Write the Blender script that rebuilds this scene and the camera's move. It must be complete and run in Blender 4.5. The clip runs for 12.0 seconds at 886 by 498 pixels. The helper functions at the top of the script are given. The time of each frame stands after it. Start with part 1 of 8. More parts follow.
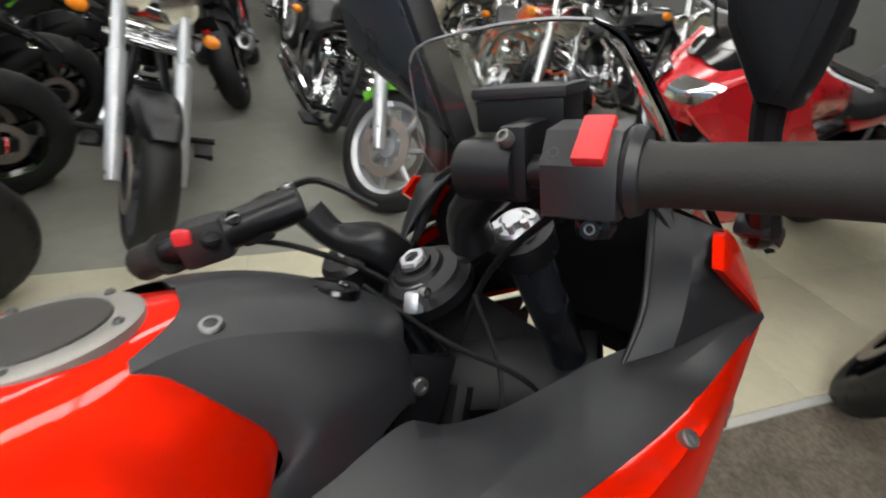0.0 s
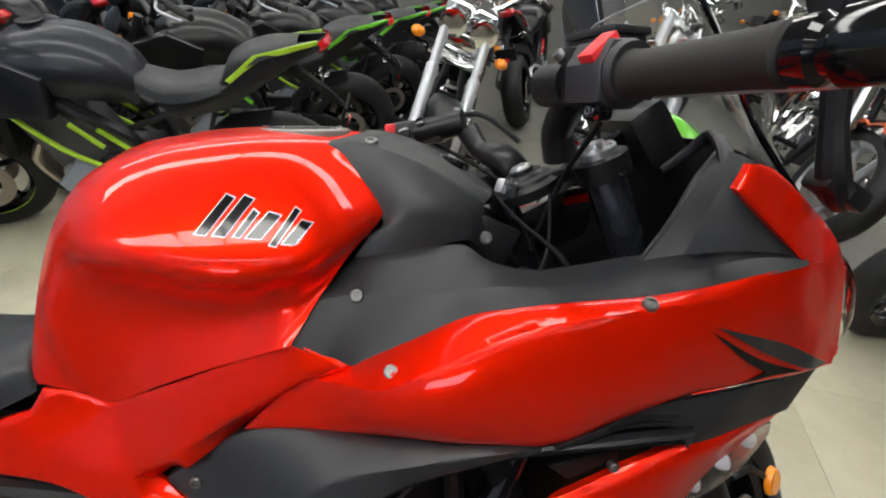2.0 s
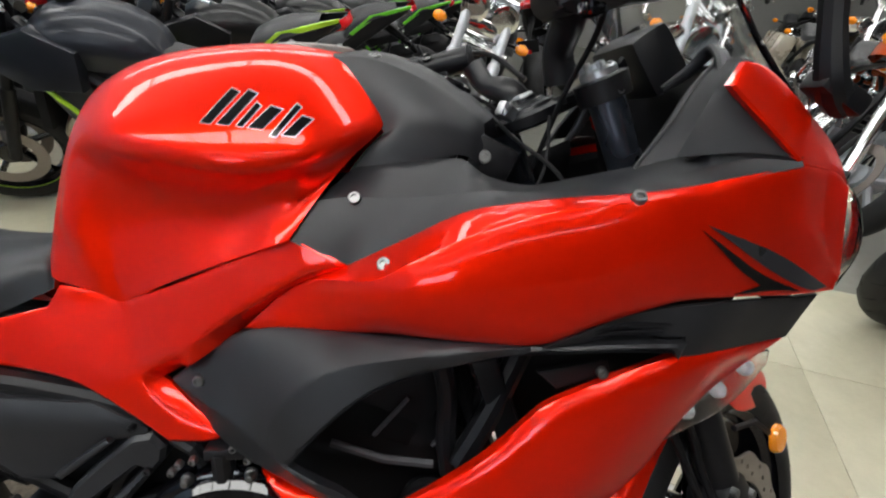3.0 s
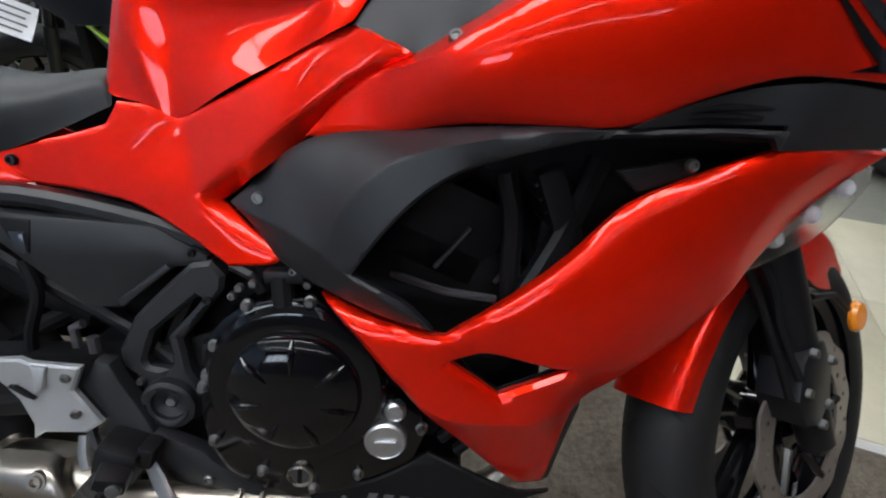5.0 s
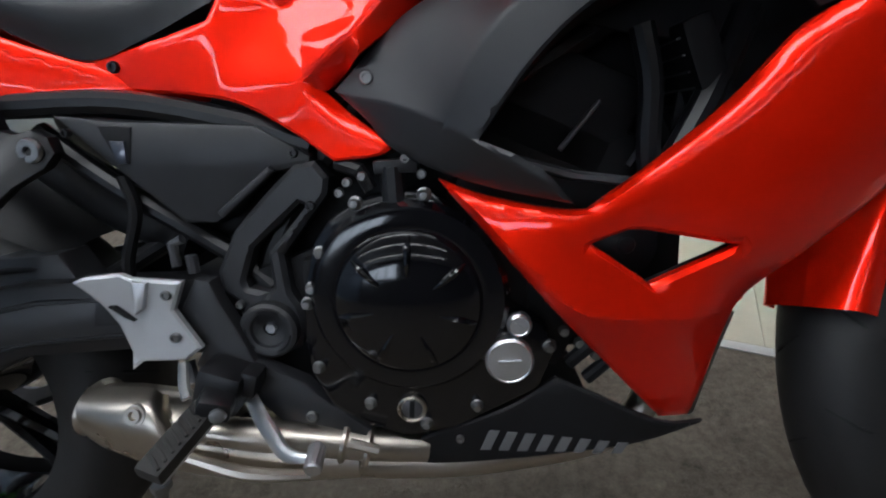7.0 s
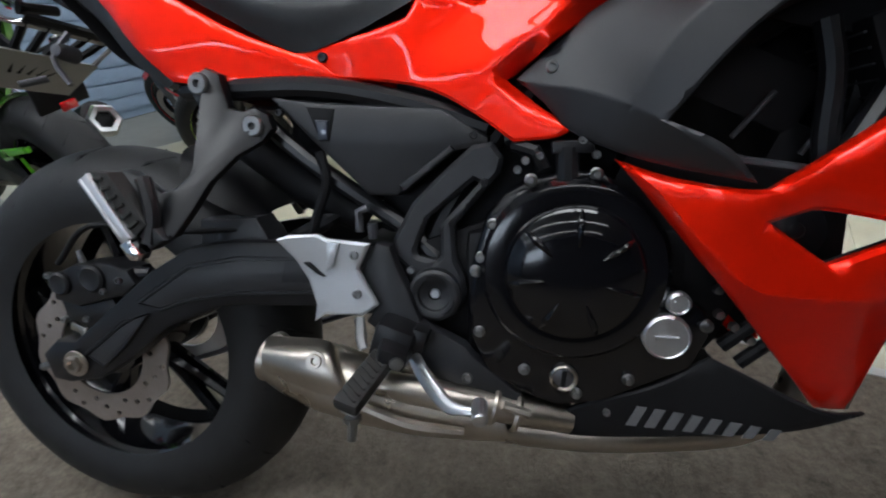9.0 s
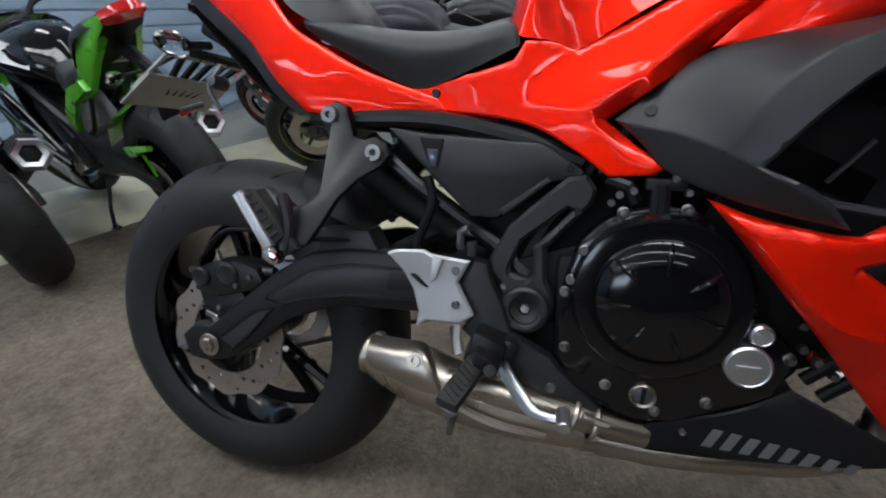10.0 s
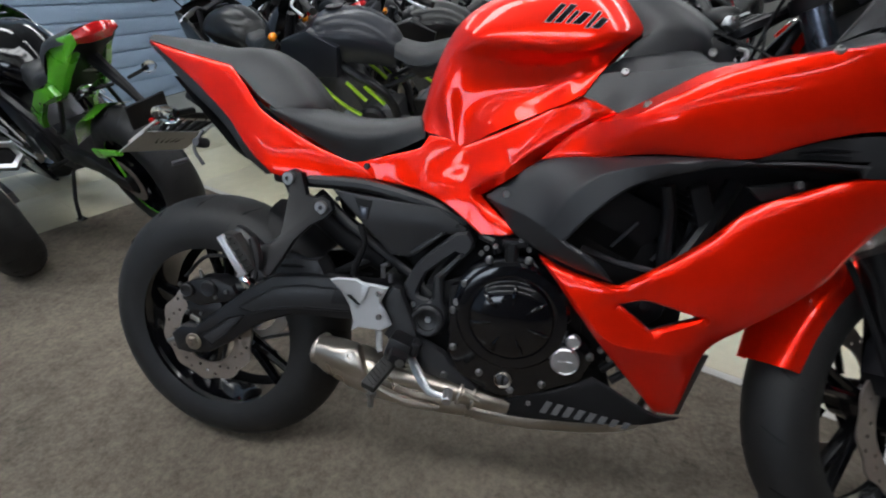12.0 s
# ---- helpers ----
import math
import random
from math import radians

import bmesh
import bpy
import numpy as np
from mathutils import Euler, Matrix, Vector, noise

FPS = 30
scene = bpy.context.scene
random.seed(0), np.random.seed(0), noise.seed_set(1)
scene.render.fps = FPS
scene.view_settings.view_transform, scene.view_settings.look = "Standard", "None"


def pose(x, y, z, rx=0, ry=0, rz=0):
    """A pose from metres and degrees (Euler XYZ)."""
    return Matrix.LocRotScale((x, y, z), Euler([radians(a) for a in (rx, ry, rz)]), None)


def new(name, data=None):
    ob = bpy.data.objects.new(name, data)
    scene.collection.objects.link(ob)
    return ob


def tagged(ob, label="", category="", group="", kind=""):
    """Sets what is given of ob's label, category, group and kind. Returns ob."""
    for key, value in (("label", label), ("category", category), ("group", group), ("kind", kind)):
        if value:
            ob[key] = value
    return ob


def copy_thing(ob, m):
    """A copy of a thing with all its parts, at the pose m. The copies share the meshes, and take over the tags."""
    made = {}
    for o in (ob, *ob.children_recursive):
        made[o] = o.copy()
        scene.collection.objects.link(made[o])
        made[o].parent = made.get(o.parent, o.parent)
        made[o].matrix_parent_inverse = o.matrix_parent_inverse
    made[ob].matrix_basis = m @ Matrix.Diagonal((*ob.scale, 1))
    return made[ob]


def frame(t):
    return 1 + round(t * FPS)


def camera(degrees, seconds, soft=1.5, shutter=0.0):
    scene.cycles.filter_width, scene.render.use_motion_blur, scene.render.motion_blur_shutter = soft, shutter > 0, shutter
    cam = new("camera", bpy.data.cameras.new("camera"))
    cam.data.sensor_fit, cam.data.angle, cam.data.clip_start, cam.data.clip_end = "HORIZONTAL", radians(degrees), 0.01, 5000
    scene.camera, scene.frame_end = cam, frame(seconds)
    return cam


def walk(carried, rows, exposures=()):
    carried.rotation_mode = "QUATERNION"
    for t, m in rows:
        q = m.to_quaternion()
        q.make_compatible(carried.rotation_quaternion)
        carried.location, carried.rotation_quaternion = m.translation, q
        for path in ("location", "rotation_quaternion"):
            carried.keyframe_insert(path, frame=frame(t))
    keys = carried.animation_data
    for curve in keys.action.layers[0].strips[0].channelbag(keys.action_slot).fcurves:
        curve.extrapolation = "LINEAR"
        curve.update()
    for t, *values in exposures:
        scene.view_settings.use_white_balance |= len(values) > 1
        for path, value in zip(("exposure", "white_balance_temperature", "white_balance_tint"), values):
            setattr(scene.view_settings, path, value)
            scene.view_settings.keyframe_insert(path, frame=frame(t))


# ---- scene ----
cam = camera(86.72, 12.0, 2.0, 0.4)
# The motorcycle's own frame: x ahead, y to its left, z up its middle plane, origin at the rear axle. It leans on its side stand.
LEAN, AXLE = 15.0, 0.304
BIKE = pose(0, 0, AXLE, -LEAN, 0, 0)
# seconds; eye in that frame; yaw, pitch, roll
ROWS = [
    (0, 0.8231, -0.3171, 0.8438, -37.95, -21.50, -5.49),
    (0.5, 0.8098, -0.3835, 0.8250, -28.20, -17.97, -3.29),
    (1, 0.8296, -0.4510, 0.7942, -20.25, -17.69, -0.78),
    (1.5, 0.8552, -0.5204, 0.7651, -11.78, -16.50, -0.34),
    (2, 0.8763, -0.5594, 0.7419, -7.04, -15.62, 0.60),
    (2.5, 0.8891, -0.5834, 0.7107, -5.70, -14.65, 0.97),
    (3, 0.8988, -0.5974, 0.6535, -4.49, -15.44, 1.49),
    (3.2, 0.9002, -0.6061, 0.6336, -3.98, -15.81, 1.60),
    (4.8, 0.8668, -0.6223, 0.4978, -1.86, -18.15, 1.19),
    (5, 0.8591, -0.6171, 0.4780, -1.18, -18.29, 0.69),
    (5.5, 0.8355, -0.6039, 0.4303, 0.31, -18.04, -0.45),
    (6, 0.8143, -0.5960, 0.3872, 1.67, -17.00, -2.15),
    (6.5, 0.7919, -0.5959, 0.3509, 2.53, -15.39, -3.08),
    (7, 0.7665, -0.6047, 0.3167, 3.62, -14.18, -3.75),
    (7.2, 0.7572, -0.6117, 0.3032, 4.69, -13.69, -3.63),
    (8.8, 0.6566, -0.6640, 0.2793, 9.12, -11.67, -2.26),
    (9, 0.6447, -0.6739, 0.2837, 10.23, -11.62, -1.89),
    (9.5, 0.6204, -0.7041, 0.2971, 14.08, -11.49, -0.78),
    (10, 0.6075, -0.7443, 0.3241, 17.19, -11.74, -0.12),
    (10.5, 0.6188, -0.7879, 0.3552, 19.30, -12.74, 1.42),
    (11, 0.6463, -0.8427, 0.3920, 19.05, -13.69, 1.91),
    (11.5, 0.6939, -0.8970, 0.4296, 15.51, -14.20, 1.88),
    (12, 0.7446, -0.9605, 0.4811, 12.42, -14.45, 2.00),
]
walk(cam, [(t, BIKE @ pose(x, y, z, 90 + pitch, 0, yaw) @ pose(0, 0, 0, 0, 0, roll)) for t, x, y, z, yaw, pitch, roll in ROWS],
     exposures=((0, 0.03, 6450, 10), (3, 0.05, 6350, 10), (5, -0.08, 6000, 10), (7, -0.25, 5850, 10), (9.5, -0.2, 5900, 10), (12, -0.12, 6000, 10)))

# ---- light ----
world = bpy.data.worlds.new("world")
scene.world = world
world.use_nodes = True
wn = world.node_tree.nodes
sky = wn.new("ShaderNodeTexSky")
sky.sky_type, sky.sun_disc, sky.sun_elevation, sky.sun_rotation = "NISHITA", False, radians(40), radians(200)
wn["Background"].inputs[1].default_value = 0.12
world.node_tree.links.new(sky.outputs[0], wn["Background"].inputs[0])
scene.view_settings.exposure = 0.0


# ---- materials ----
def mat(name, colour, rough=0.5, metal=0.0, coat=0.0, vary=0.08, scale=40.0, bump=0.0, bscale=400.0, rvary=0.08, **more):
    m = bpy.data.materials.new(name)
    m.use_nodes = True
    t = m.node_tree
    b = t.nodes["Principled BSDF"]
    b.inputs["Metallic"].default_value = metal
    b.inputs["Coat Weight"].default_value = coat
    b.inputs["Coat Roughness"].default_value = 0.03
    for key, value in more.items():
        b.inputs[key.replace("_", " ")].default_value = value
    co = t.nodes.new("ShaderNodeTexCoord")
    big, fine = t.nodes.new("ShaderNodeTexNoise"), t.nodes.new("ShaderNodeTexNoise")
    big.inputs["Scale"].default_value, fine.inputs["Scale"].default_value = scale * 0.15, scale
    big.inputs["Detail"].default_value = fine.inputs["Detail"].default_value = 3
    add = t.nodes.new("ShaderNodeMath")
    add.operation = "ADD"
    ramp = t.nodes.new("ShaderNodeMapRange")
    ramp.inputs["From Min"].default_value, ramp.inputs["From Max"].default_value = 0.6, 1.4
    ramp.inputs["To Min"].default_value, ramp.inputs["To Max"].default_value = 1 - vary, 1 + vary
    mul = t.nodes.new("ShaderNodeMix")
    mul.data_type, mul.blend_type = "RGBA", "MULTIPLY"
    mul.inputs[0].default_value = 1.0
    mul.inputs[6].default_value = (*colour, 1)
    rr = t.nodes.new("ShaderNodeMapRange")
    rr.inputs["From Min"].default_value, rr.inputs["From Max"].default_value = 0.3, 0.7
    rr.inputs["To Min"].default_value, rr.inputs["To Max"].default_value = max(0.02, rough - rvary), min(1, rough + rvary)
    for n in (big, fine):
        t.links.new(co.outputs["Object"], n.inputs["Vector"])
    t.links.new(big.outputs["Fac"], add.inputs[0])
    t.links.new(fine.outputs["Fac"], add.inputs[1])
    t.links.new(add.outputs[0], ramp.inputs["Value"])
    t.links.new(ramp.outputs[0], mul.inputs[7])
    t.links.new(mul.outputs[2], b.inputs["Base Color"])
    t.links.new(big.outputs["Fac"], rr.inputs["Value"])
    t.links.new(rr.outputs[0], b.inputs["Roughness"])
    if bump:
        grain, bp = t.nodes.new("ShaderNodeTexNoise"), t.nodes.new("ShaderNodeBump")
        grain.inputs["Scale"].default_value = bscale
        bp.inputs["Strength"].default_value, bp.inputs["Distance"].default_value = bump, 0.001
        t.links.new(co.outputs["Object"], grain.inputs["Vector"])
        t.links.new(grain.outputs["Fac"], bp.inputs["Height"])
        t.links.new(bp.outputs[0], b.inputs["Normal"])
    return m


RED = mat("candy_persimmon_paint", (0.9, 0.014, 0.0006), 0.34, 0.62, 0.6, 0.03, 60, rvary=0.03, Specular_IOR_Level=0.0)
PLASTIC = mat("grained_black_plastic", (0.0125, 0.013, 0.0155), 0.47, 0, 0, 0.14, 60, 0.14, 1300, Specular_IOR_Level=0.55)
SATIN = mat("satin_black_paint", (0.007, 0.007, 0.0085), 0.38, 0, 0, 0.12, 50, Specular_IOR_Level=0.35)
GLOSS = mat("gloss_black_paint", (0.003, 0.003, 0.0042), 0.12, 0, 0.25, 0.1, 50, Specular_IOR_Level=0.4)
RIMBLACK = mat("gloss_black_rim_paint", (0.004, 0.004, 0.0055), 0.14, 0, 0.6, 0.1, 50, Specular_IOR_Level=0.5)
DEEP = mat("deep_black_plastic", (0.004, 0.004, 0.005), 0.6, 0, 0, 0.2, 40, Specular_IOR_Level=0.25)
RUBBER = mat("tyre_rubber", (0.009, 0.009, 0.0097), 0.58, 0, 0, 0.15, 90, 0.25, 300, Specular_IOR_Level=0.38)
GRIP = mat("grip_rubber", (0.014, 0.013, 0.012), 0.7, 0, 0, 0.12, 90, 0.2, 500)
VINYL = mat("seat_vinyl", (0.014, 0.015, 0.017), 0.44, 0, 0, 0.1, 60, 0.35, 1100)
STEEL = mat("brushed_stainless_steel", (0.44, 0.4, 0.35), 0.33, 1, 0, 0.08, 120)
ALU = mat("cast_aluminium", (0.58, 0.59, 0.61), 0.36, 1, 0, 0.08, 80, 0.05)
SILVER = mat("silver_paint", (0.52, 0.54, 0.57), 0.34, 0.55, 0.2, 0.04, 60)
CHROME = mat("chrome", (0.78, 0.79, 0.8), 0.08, 1, 0, 0.04, 60, rvary=0.04)
RINGMETAL = mat("matt_filler_ring", (0.3, 0.29, 0.27), 0.5, 0.6, 0, 0.06, 90)
CAPMETAL = mat("brown_grey_cap", (0.05, 0.046, 0.044), 0.5, 0.3, 0, 0.1, 90)
DISC = mat("brake_disc_steel", (0.3, 0.26, 0.235), 0.36, 0.7, 0, 0.1, 120)
ZINC = mat("zinc_screw", (0.24, 0.24, 0.24), 0.42, 1, 0, 0.08, 200)
FORK = mat("dark_fork_tube", (0.12, 0.135, 0.17), 0.24, 0.9, 0, 0.05, 60)
KILL = mat("red_switch_plastic", (0.72, 0.03, 0.035), 0.45, 0, 0, 0.05, 100)
AMBER = mat("amber_lens", (0.9, 0.27, 0.01), 0.12, 0, 0.5, 0.05, 80)
TAILRED = mat("red_lens", (0.55, 0.01, 0.012), 0.1, 0, 0.6, 0.15, 60)
MARK = mat("grey_mark", (0.1, 0.102, 0.106), 0.5, 0, 0, 0.05, 80)
WHITE = mat("white_print", (0.75, 0.75, 0.76), 0.5, 0, 0, 0.03, 80)
PAPER = mat("paper_tag", (0.78, 0.79, 0.82), 0.7, 0, 0, 0.04, 60)
PLATE = mat("plate_backing", (0.42, 0.42, 0.40), 0.45, 0, 0, 0.06, 40)
LIME = mat("lime_green_paint", (0.13, 0.5, 0.02), 0.3, 0.1, 0.8, 0.04, 60)
YLIME = mat("yellow_green_paint", (0.36, 0.6, 0.03), 0.32, 0.1, 0.4, 0.04, 60)
CRIMSON = mat("crimson_paint", (0.62, 0.012, 0.02), 0.28, 0.1, 1.0, 0.04, 60)
ORANGE = mat("orange_paint", (0.72, 0.1, 0.01), 0.28, 0.2, 1.0, 0.04, 60)
GREYPAINT = mat("graphite_paint", (0.05, 0.055, 0.07), 0.3, 0.6, 0.6, 0.06, 60)
CREAM = mat("champagne_paint", (0.5, 0.46, 0.36), 0.28, 0.3, 0.8, 0.04, 60)
GUNMETAL = mat("gunmetal_castings", (0.11, 0.11, 0.12), 0.42, 0.7, 0, 0.15, 60, 0.1)
BLUEGREY = mat("blue_grey_guard", (0.3, 0.34, 0.4), 0.35, 0.4, 0.2, 0.05, 60)
NAVY = mat("dark_navy_metallic_paint", (0.007, 0.009, 0.016), 0.42, 0.3, 0.15, 0.1, 60)
DARKPAINT = mat("worn_black_paint", (0.006, 0.006, 0.007), 0.36, 0.0, 0.12, 0.12, 50, Specular_IOR_Level=0.4)
WINDOWFRAME = mat("window_frame_aluminium", (0.3, 0.3, 0.31), 0.45, 0.5)


def glass(name, colour, rough=0.02, ior=1.45, alpha=1.0):
    m = bpy.data.materials.new(name)
    m.use_nodes = True
    b = m.node_tree.nodes["Principled BSDF"]
    b.inputs["Base Color"].default_value = (*colour, 1)
    b.inputs["Roughness"].default_value = rough
    b.inputs["Transmission Weight"].default_value = alpha
    b.inputs["IOR"].default_value = ior
    return m


CLEAR = glass("clear_screen", (0.93, 0.95, 0.97), ior=1.4)
FROSTED = glass("frosted_indicator_lens", (0.96, 0.96, 0.97), 0.22, 1.3)
LENS = glass("clear_lens", (0.97, 0.97, 0.97), 0.04, 1.25)
MIRROR = mat("mirror_glass", (0.85, 0.86, 0.87), 0.03, 1, 0, 0.01, 20, rvary=0.01)


def glow(name, colour, strength):
    m = bpy.data.materials.new(name)
    m.use_nodes = True
    b = m.node_tree.nodes["Principled BSDF"]
    b.inputs["Base Color"].default_value = (*colour, 1)
    b.inputs["Emission Color"].default_value = (*colour, 1)
    b.inputs["Emission Strength"].default_value = strength
    return m


TUBE = glow("fluorescent_diffuser", (1.0, 0.985, 0.94), 11.5)
SKYPANE = glow("daylight_beyond_window", (0.86, 0.93, 1.0), 7.5)


def floor_mat(name, dark, light, scale, bump, rough):
    m = bpy.data.materials.new(name)
    m.use_nodes = True
    t = m.node_tree
    b = t.nodes["Principled BSDF"]
    co = t.nodes.new("ShaderNodeTexCoord")
    n1, n2, v = t.nodes.new("ShaderNodeTexNoise"), t.nodes.new("ShaderNodeTexNoise"), t.nodes.new("ShaderNodeTexNoise")
    n1.inputs["Scale"].default_value, n2.inputs["Scale"].default_value, v.inputs["Scale"].default_value = scale, scale * 0.04, scale * 0.3
    n1.inputs["Detail"].default_value, n1.inputs["Roughness"].default_value = 6, 0.75
    mixed, mixed2 = t.nodes.new("ShaderNodeMix"), t.nodes.new("ShaderNodeMath")
    mixed2.operation = "MULTIPLY_ADD"
    mixed2.inputs[1].default_value = 0.6
    a2 = t.nodes.new("ShaderNodeMath")
    a2.operation = "MULTIPLY_ADD"
    a2.inputs[1].default_value = 0.25
    mr = t.nodes.new("ShaderNodeMapRange")
    mr.inputs["From Min"].default_value, mr.inputs["From Max"].default_value = 0.38, 0.72
    mixed.data_type = "RGBA"
    mixed.inputs[6].default_value, mixed.inputs[7].default_value = (*dark, 1), (*light, 1)
    for n in (n1, n2, v):
        t.links.new(co.outputs["Object"], n.inputs["Vector"])
    t.links.new(n1.outputs["Fac"], mixed2.inputs[0])
    t.links.new(n2.outputs["Fac"], a2.inputs[0])
    half = t.nodes.new("ShaderNodeMath")
    half.operation = "MULTIPLY"
    half.inputs[1].default_value = 0.25
    t.links.new(v.outputs["Fac"], half.inputs[0])
    t.links.new(half.outputs[0], a2.inputs[2])
    t.links.new(a2.outputs[0], mixed2.inputs[2])
    t.links.new(mixed2.outputs[0], mr.inputs["Value"])
    t.links.new(mr.outputs[0], mixed.inputs[0])
    t.links.new(mixed.outputs[2], b.inputs["Base Color"])
    b.inputs["Roughness"].default_value = rough
    bp = t.nodes.new("ShaderNodeBump")
    bp.inputs["Strength"].default_value, bp.inputs["Distance"].default_value = bump, 0.006
    t.links.new(n1.outputs["Fac"], bp.inputs["Height"])
    t.links.new(bp.outputs[0], b.inputs["Normal"])
    return m


CARPET = floor_mat("worn_taupe_carpet", (0.044, 0.036, 0.027), (0.205, 0.172, 0.131), 58, 1.0, 0.95)
TILE = floor_mat("greenish_beige_vinyl_tile", (0.42, 0.4, 0.285), (0.53, 0.5, 0.37), 9, 0.03, 0.36)
GREYFLOOR = floor_mat("worn_grey_vinyl", (0.17, 0.17, 0.145), (0.23, 0.23, 0.2), 7, 0.03, 0.45)
WALL = mat("blue_painted_slatwall", (0.27, 0.36, 0.48), 0.6, 0, 0, 0.05, 8)
CEIL = mat("white_ceiling_tile", (0.7, 0.7, 0.68), 0.85, 0, 0, 0.06, 20, 0.2, 120)
DARKWALL = mat("dark_painted_wall", (0.06, 0.06, 0.06), 0.7, 0, 0, 0.1, 6)
PLASTER = mat("grey_painted_wall", (0.2, 0.2, 0.19), 0.8, 0, 0, 0.06, 6)


# ---- shapes: each is (vertices, faces) ----
def join(*shapes):
    vs, fs = [], []
    for v, f in shapes:
        k = len(vs)
        vs += [tuple(p) for p in v]
        fs += [tuple(i + k for i in face) for face in f]
    return vs, fs


def moved(shape, m):
    return [tuple(m @ Vector(p)) for p in shape[0]], shape[1]


def flipped(shape):
    return [(x, -y, z) for x, y, z in shape[0]], [tuple(reversed(f)) for f in shape[1]]


def both(shape):
    return join(shape, flipped(shape))


def curve(pts, n=6, closed=False):
    """A smooth line through the points."""
    p = [Vector(q) for q in pts]
    if closed:
        p = [p[-1], *p, p[0], p[1]]
    else:
        p = [2 * p[0] - p[1], *p, 2 * p[-1] - p[-2]]
    out = []
    for a, b, c, d in zip(p, p[1:], p[2:], p[3:]):
        for k in range(n):
            s = k / n
            out.append(0.5 * (2 * b + (c - a) * s + (2 * a - 5 * b + 4 * c - d) * s * s + (3 * b - a - 3 * c + d) * s ** 3))
    return out if closed else out + [p[-2]]


def tube(pts, r, n=10, smooth=0, flat=1.0):
    """A pipe along the points; r may be a list, one for each point."""
    rr = list(r) if isinstance(r, (list, tuple)) else [r] * len(pts)
    if smooth:
        path = curve(pts, smooth)
        rr = [float(np.interp(i / smooth, range(len(rr)), rr)) for i in range(len(path))]
    else:
        path = [Vector(p) for p in pts]
    vs, fs, up = [], [], None
    for i, p in enumerate(path):
        d = (path[min(i + 1, len(path) - 1)] - path[max(i - 1, 0)]).normalized()
        if up is None:
            up = Vector((0, 1, 0)) if abs(d.y) < 0.8 else Vector((0, 0, 1))
        side = d.cross(up).normalized()
        up = side.cross(d).normalized()
        for k in range(n):
            a = 2 * math.pi * k / n
            vs.append(p + rr[i] * (math.cos(a) * side + flat * math.sin(a) * up))
    for i in range(len(path) - 1):
        for k in range(n):
            fs.append((i * n + k, i * n + (k + 1) % n, (i + 1) * n + (k + 1) % n, (i + 1) * n + k))
    fs += [tuple(reversed(range(n))), tuple(range((len(path) - 1) * n, len(path) * n))]
    return vs, fs


def lathe(profile, origin=(0, 0, 0), axis=(0, 1, 0), n=32, closed=False):
    """The profile of (radius, height along the axis) turned about it."""
    turn = Vector((0, 0, 1)).rotation_difference(Vector(axis)).to_matrix()
    vs, fs, m = [], [], len(profile)
    for k in range(n):
        a = 2 * math.pi * k / n
        vs += [Vector(origin) + turn @ Vector((r * math.cos(a), r * math.sin(a), h)) for r, h in profile]
    for k in range(n):
        j = (k + 1) % n
        for i in range(m if closed else m - 1):
            i2 = (i + 1) % m
            fs.append((k * m + i, j * m + i, j * m + i2, k * m + i2))
    if not closed:
        for i in (0, m - 1):
            if profile[i][0] > 1e-6:
                ring = [k * m + i for k in range(n)]
                fs.append(tuple(ring if i else reversed(ring)))
    return vs, fs


def box(size, m=None, bevel=0.0):
    bm = bmesh.new()
    bmesh.ops.create_cube(bm, size=1.0, matrix=Matrix.Diagonal((*size, 1)))
    if bevel:
        bmesh.ops.bevel(bm, geom=bm.edges[:], offset=bevel, segments=2, affect="EDGES", profile=0.6)
    bm.verts.index_update()
    out = [tuple((m or Matrix()) @ v.co) for v in bm.verts], [tuple(v.index for v in f.verts) for f in bm.faces]
    bm.free()
    return out


def inset2d(pts, d):
    out, n = [], len(pts)
    area = sum(pts[i][0] * pts[(i + 1) % n][1] - pts[(i + 1) % n][0] * pts[i][1] for i in range(n))
    s = 1 if area > 0 else -1
    for i in range(n):
        a, b, c = Vector(pts[i - 1]), Vector(pts[i]), Vector(pts[(i + 1) % n])
        n1, n2 = (b - a).orthogonal().normalized(), (c - b).orthogonal().normalized()
        v = (n1 + n2)
        v = v / max(v.length_squared / 2, 0.35)
        out.append(tuple(b + s * d * v))
    return out


def prism(outline, y0, y1, bevel=0.003, dy=None):
    """A plate in the x-z plane from y0 (its outer face) to y1, with a chamfered outer edge. dy(x, z) bends it."""
    dy = dy or (lambda x, z: 0.0)
    n, s = len(outline), (1 if y1 > y0 else -1)
    rings = [(inset2d(outline, bevel), y0), (inset2d(outline, bevel * 0.3), y0 + s * bevel * 0.3), (outline, y0 + s * bevel), (outline, y1)]
    vs = [(x, y + dy(x, z), z) for ring, y in rings for x, z in ring]
    fs = [tuple(range(n)), tuple(reversed(range(3 * n, 4 * n)))]
    for r in range(3):
        fs += [(r * n + i, r * n + (i + 1) % n, (r + 1) * n + (i + 1) % n, (r + 1) * n + i) for i in range(n)]
    return vs, fs


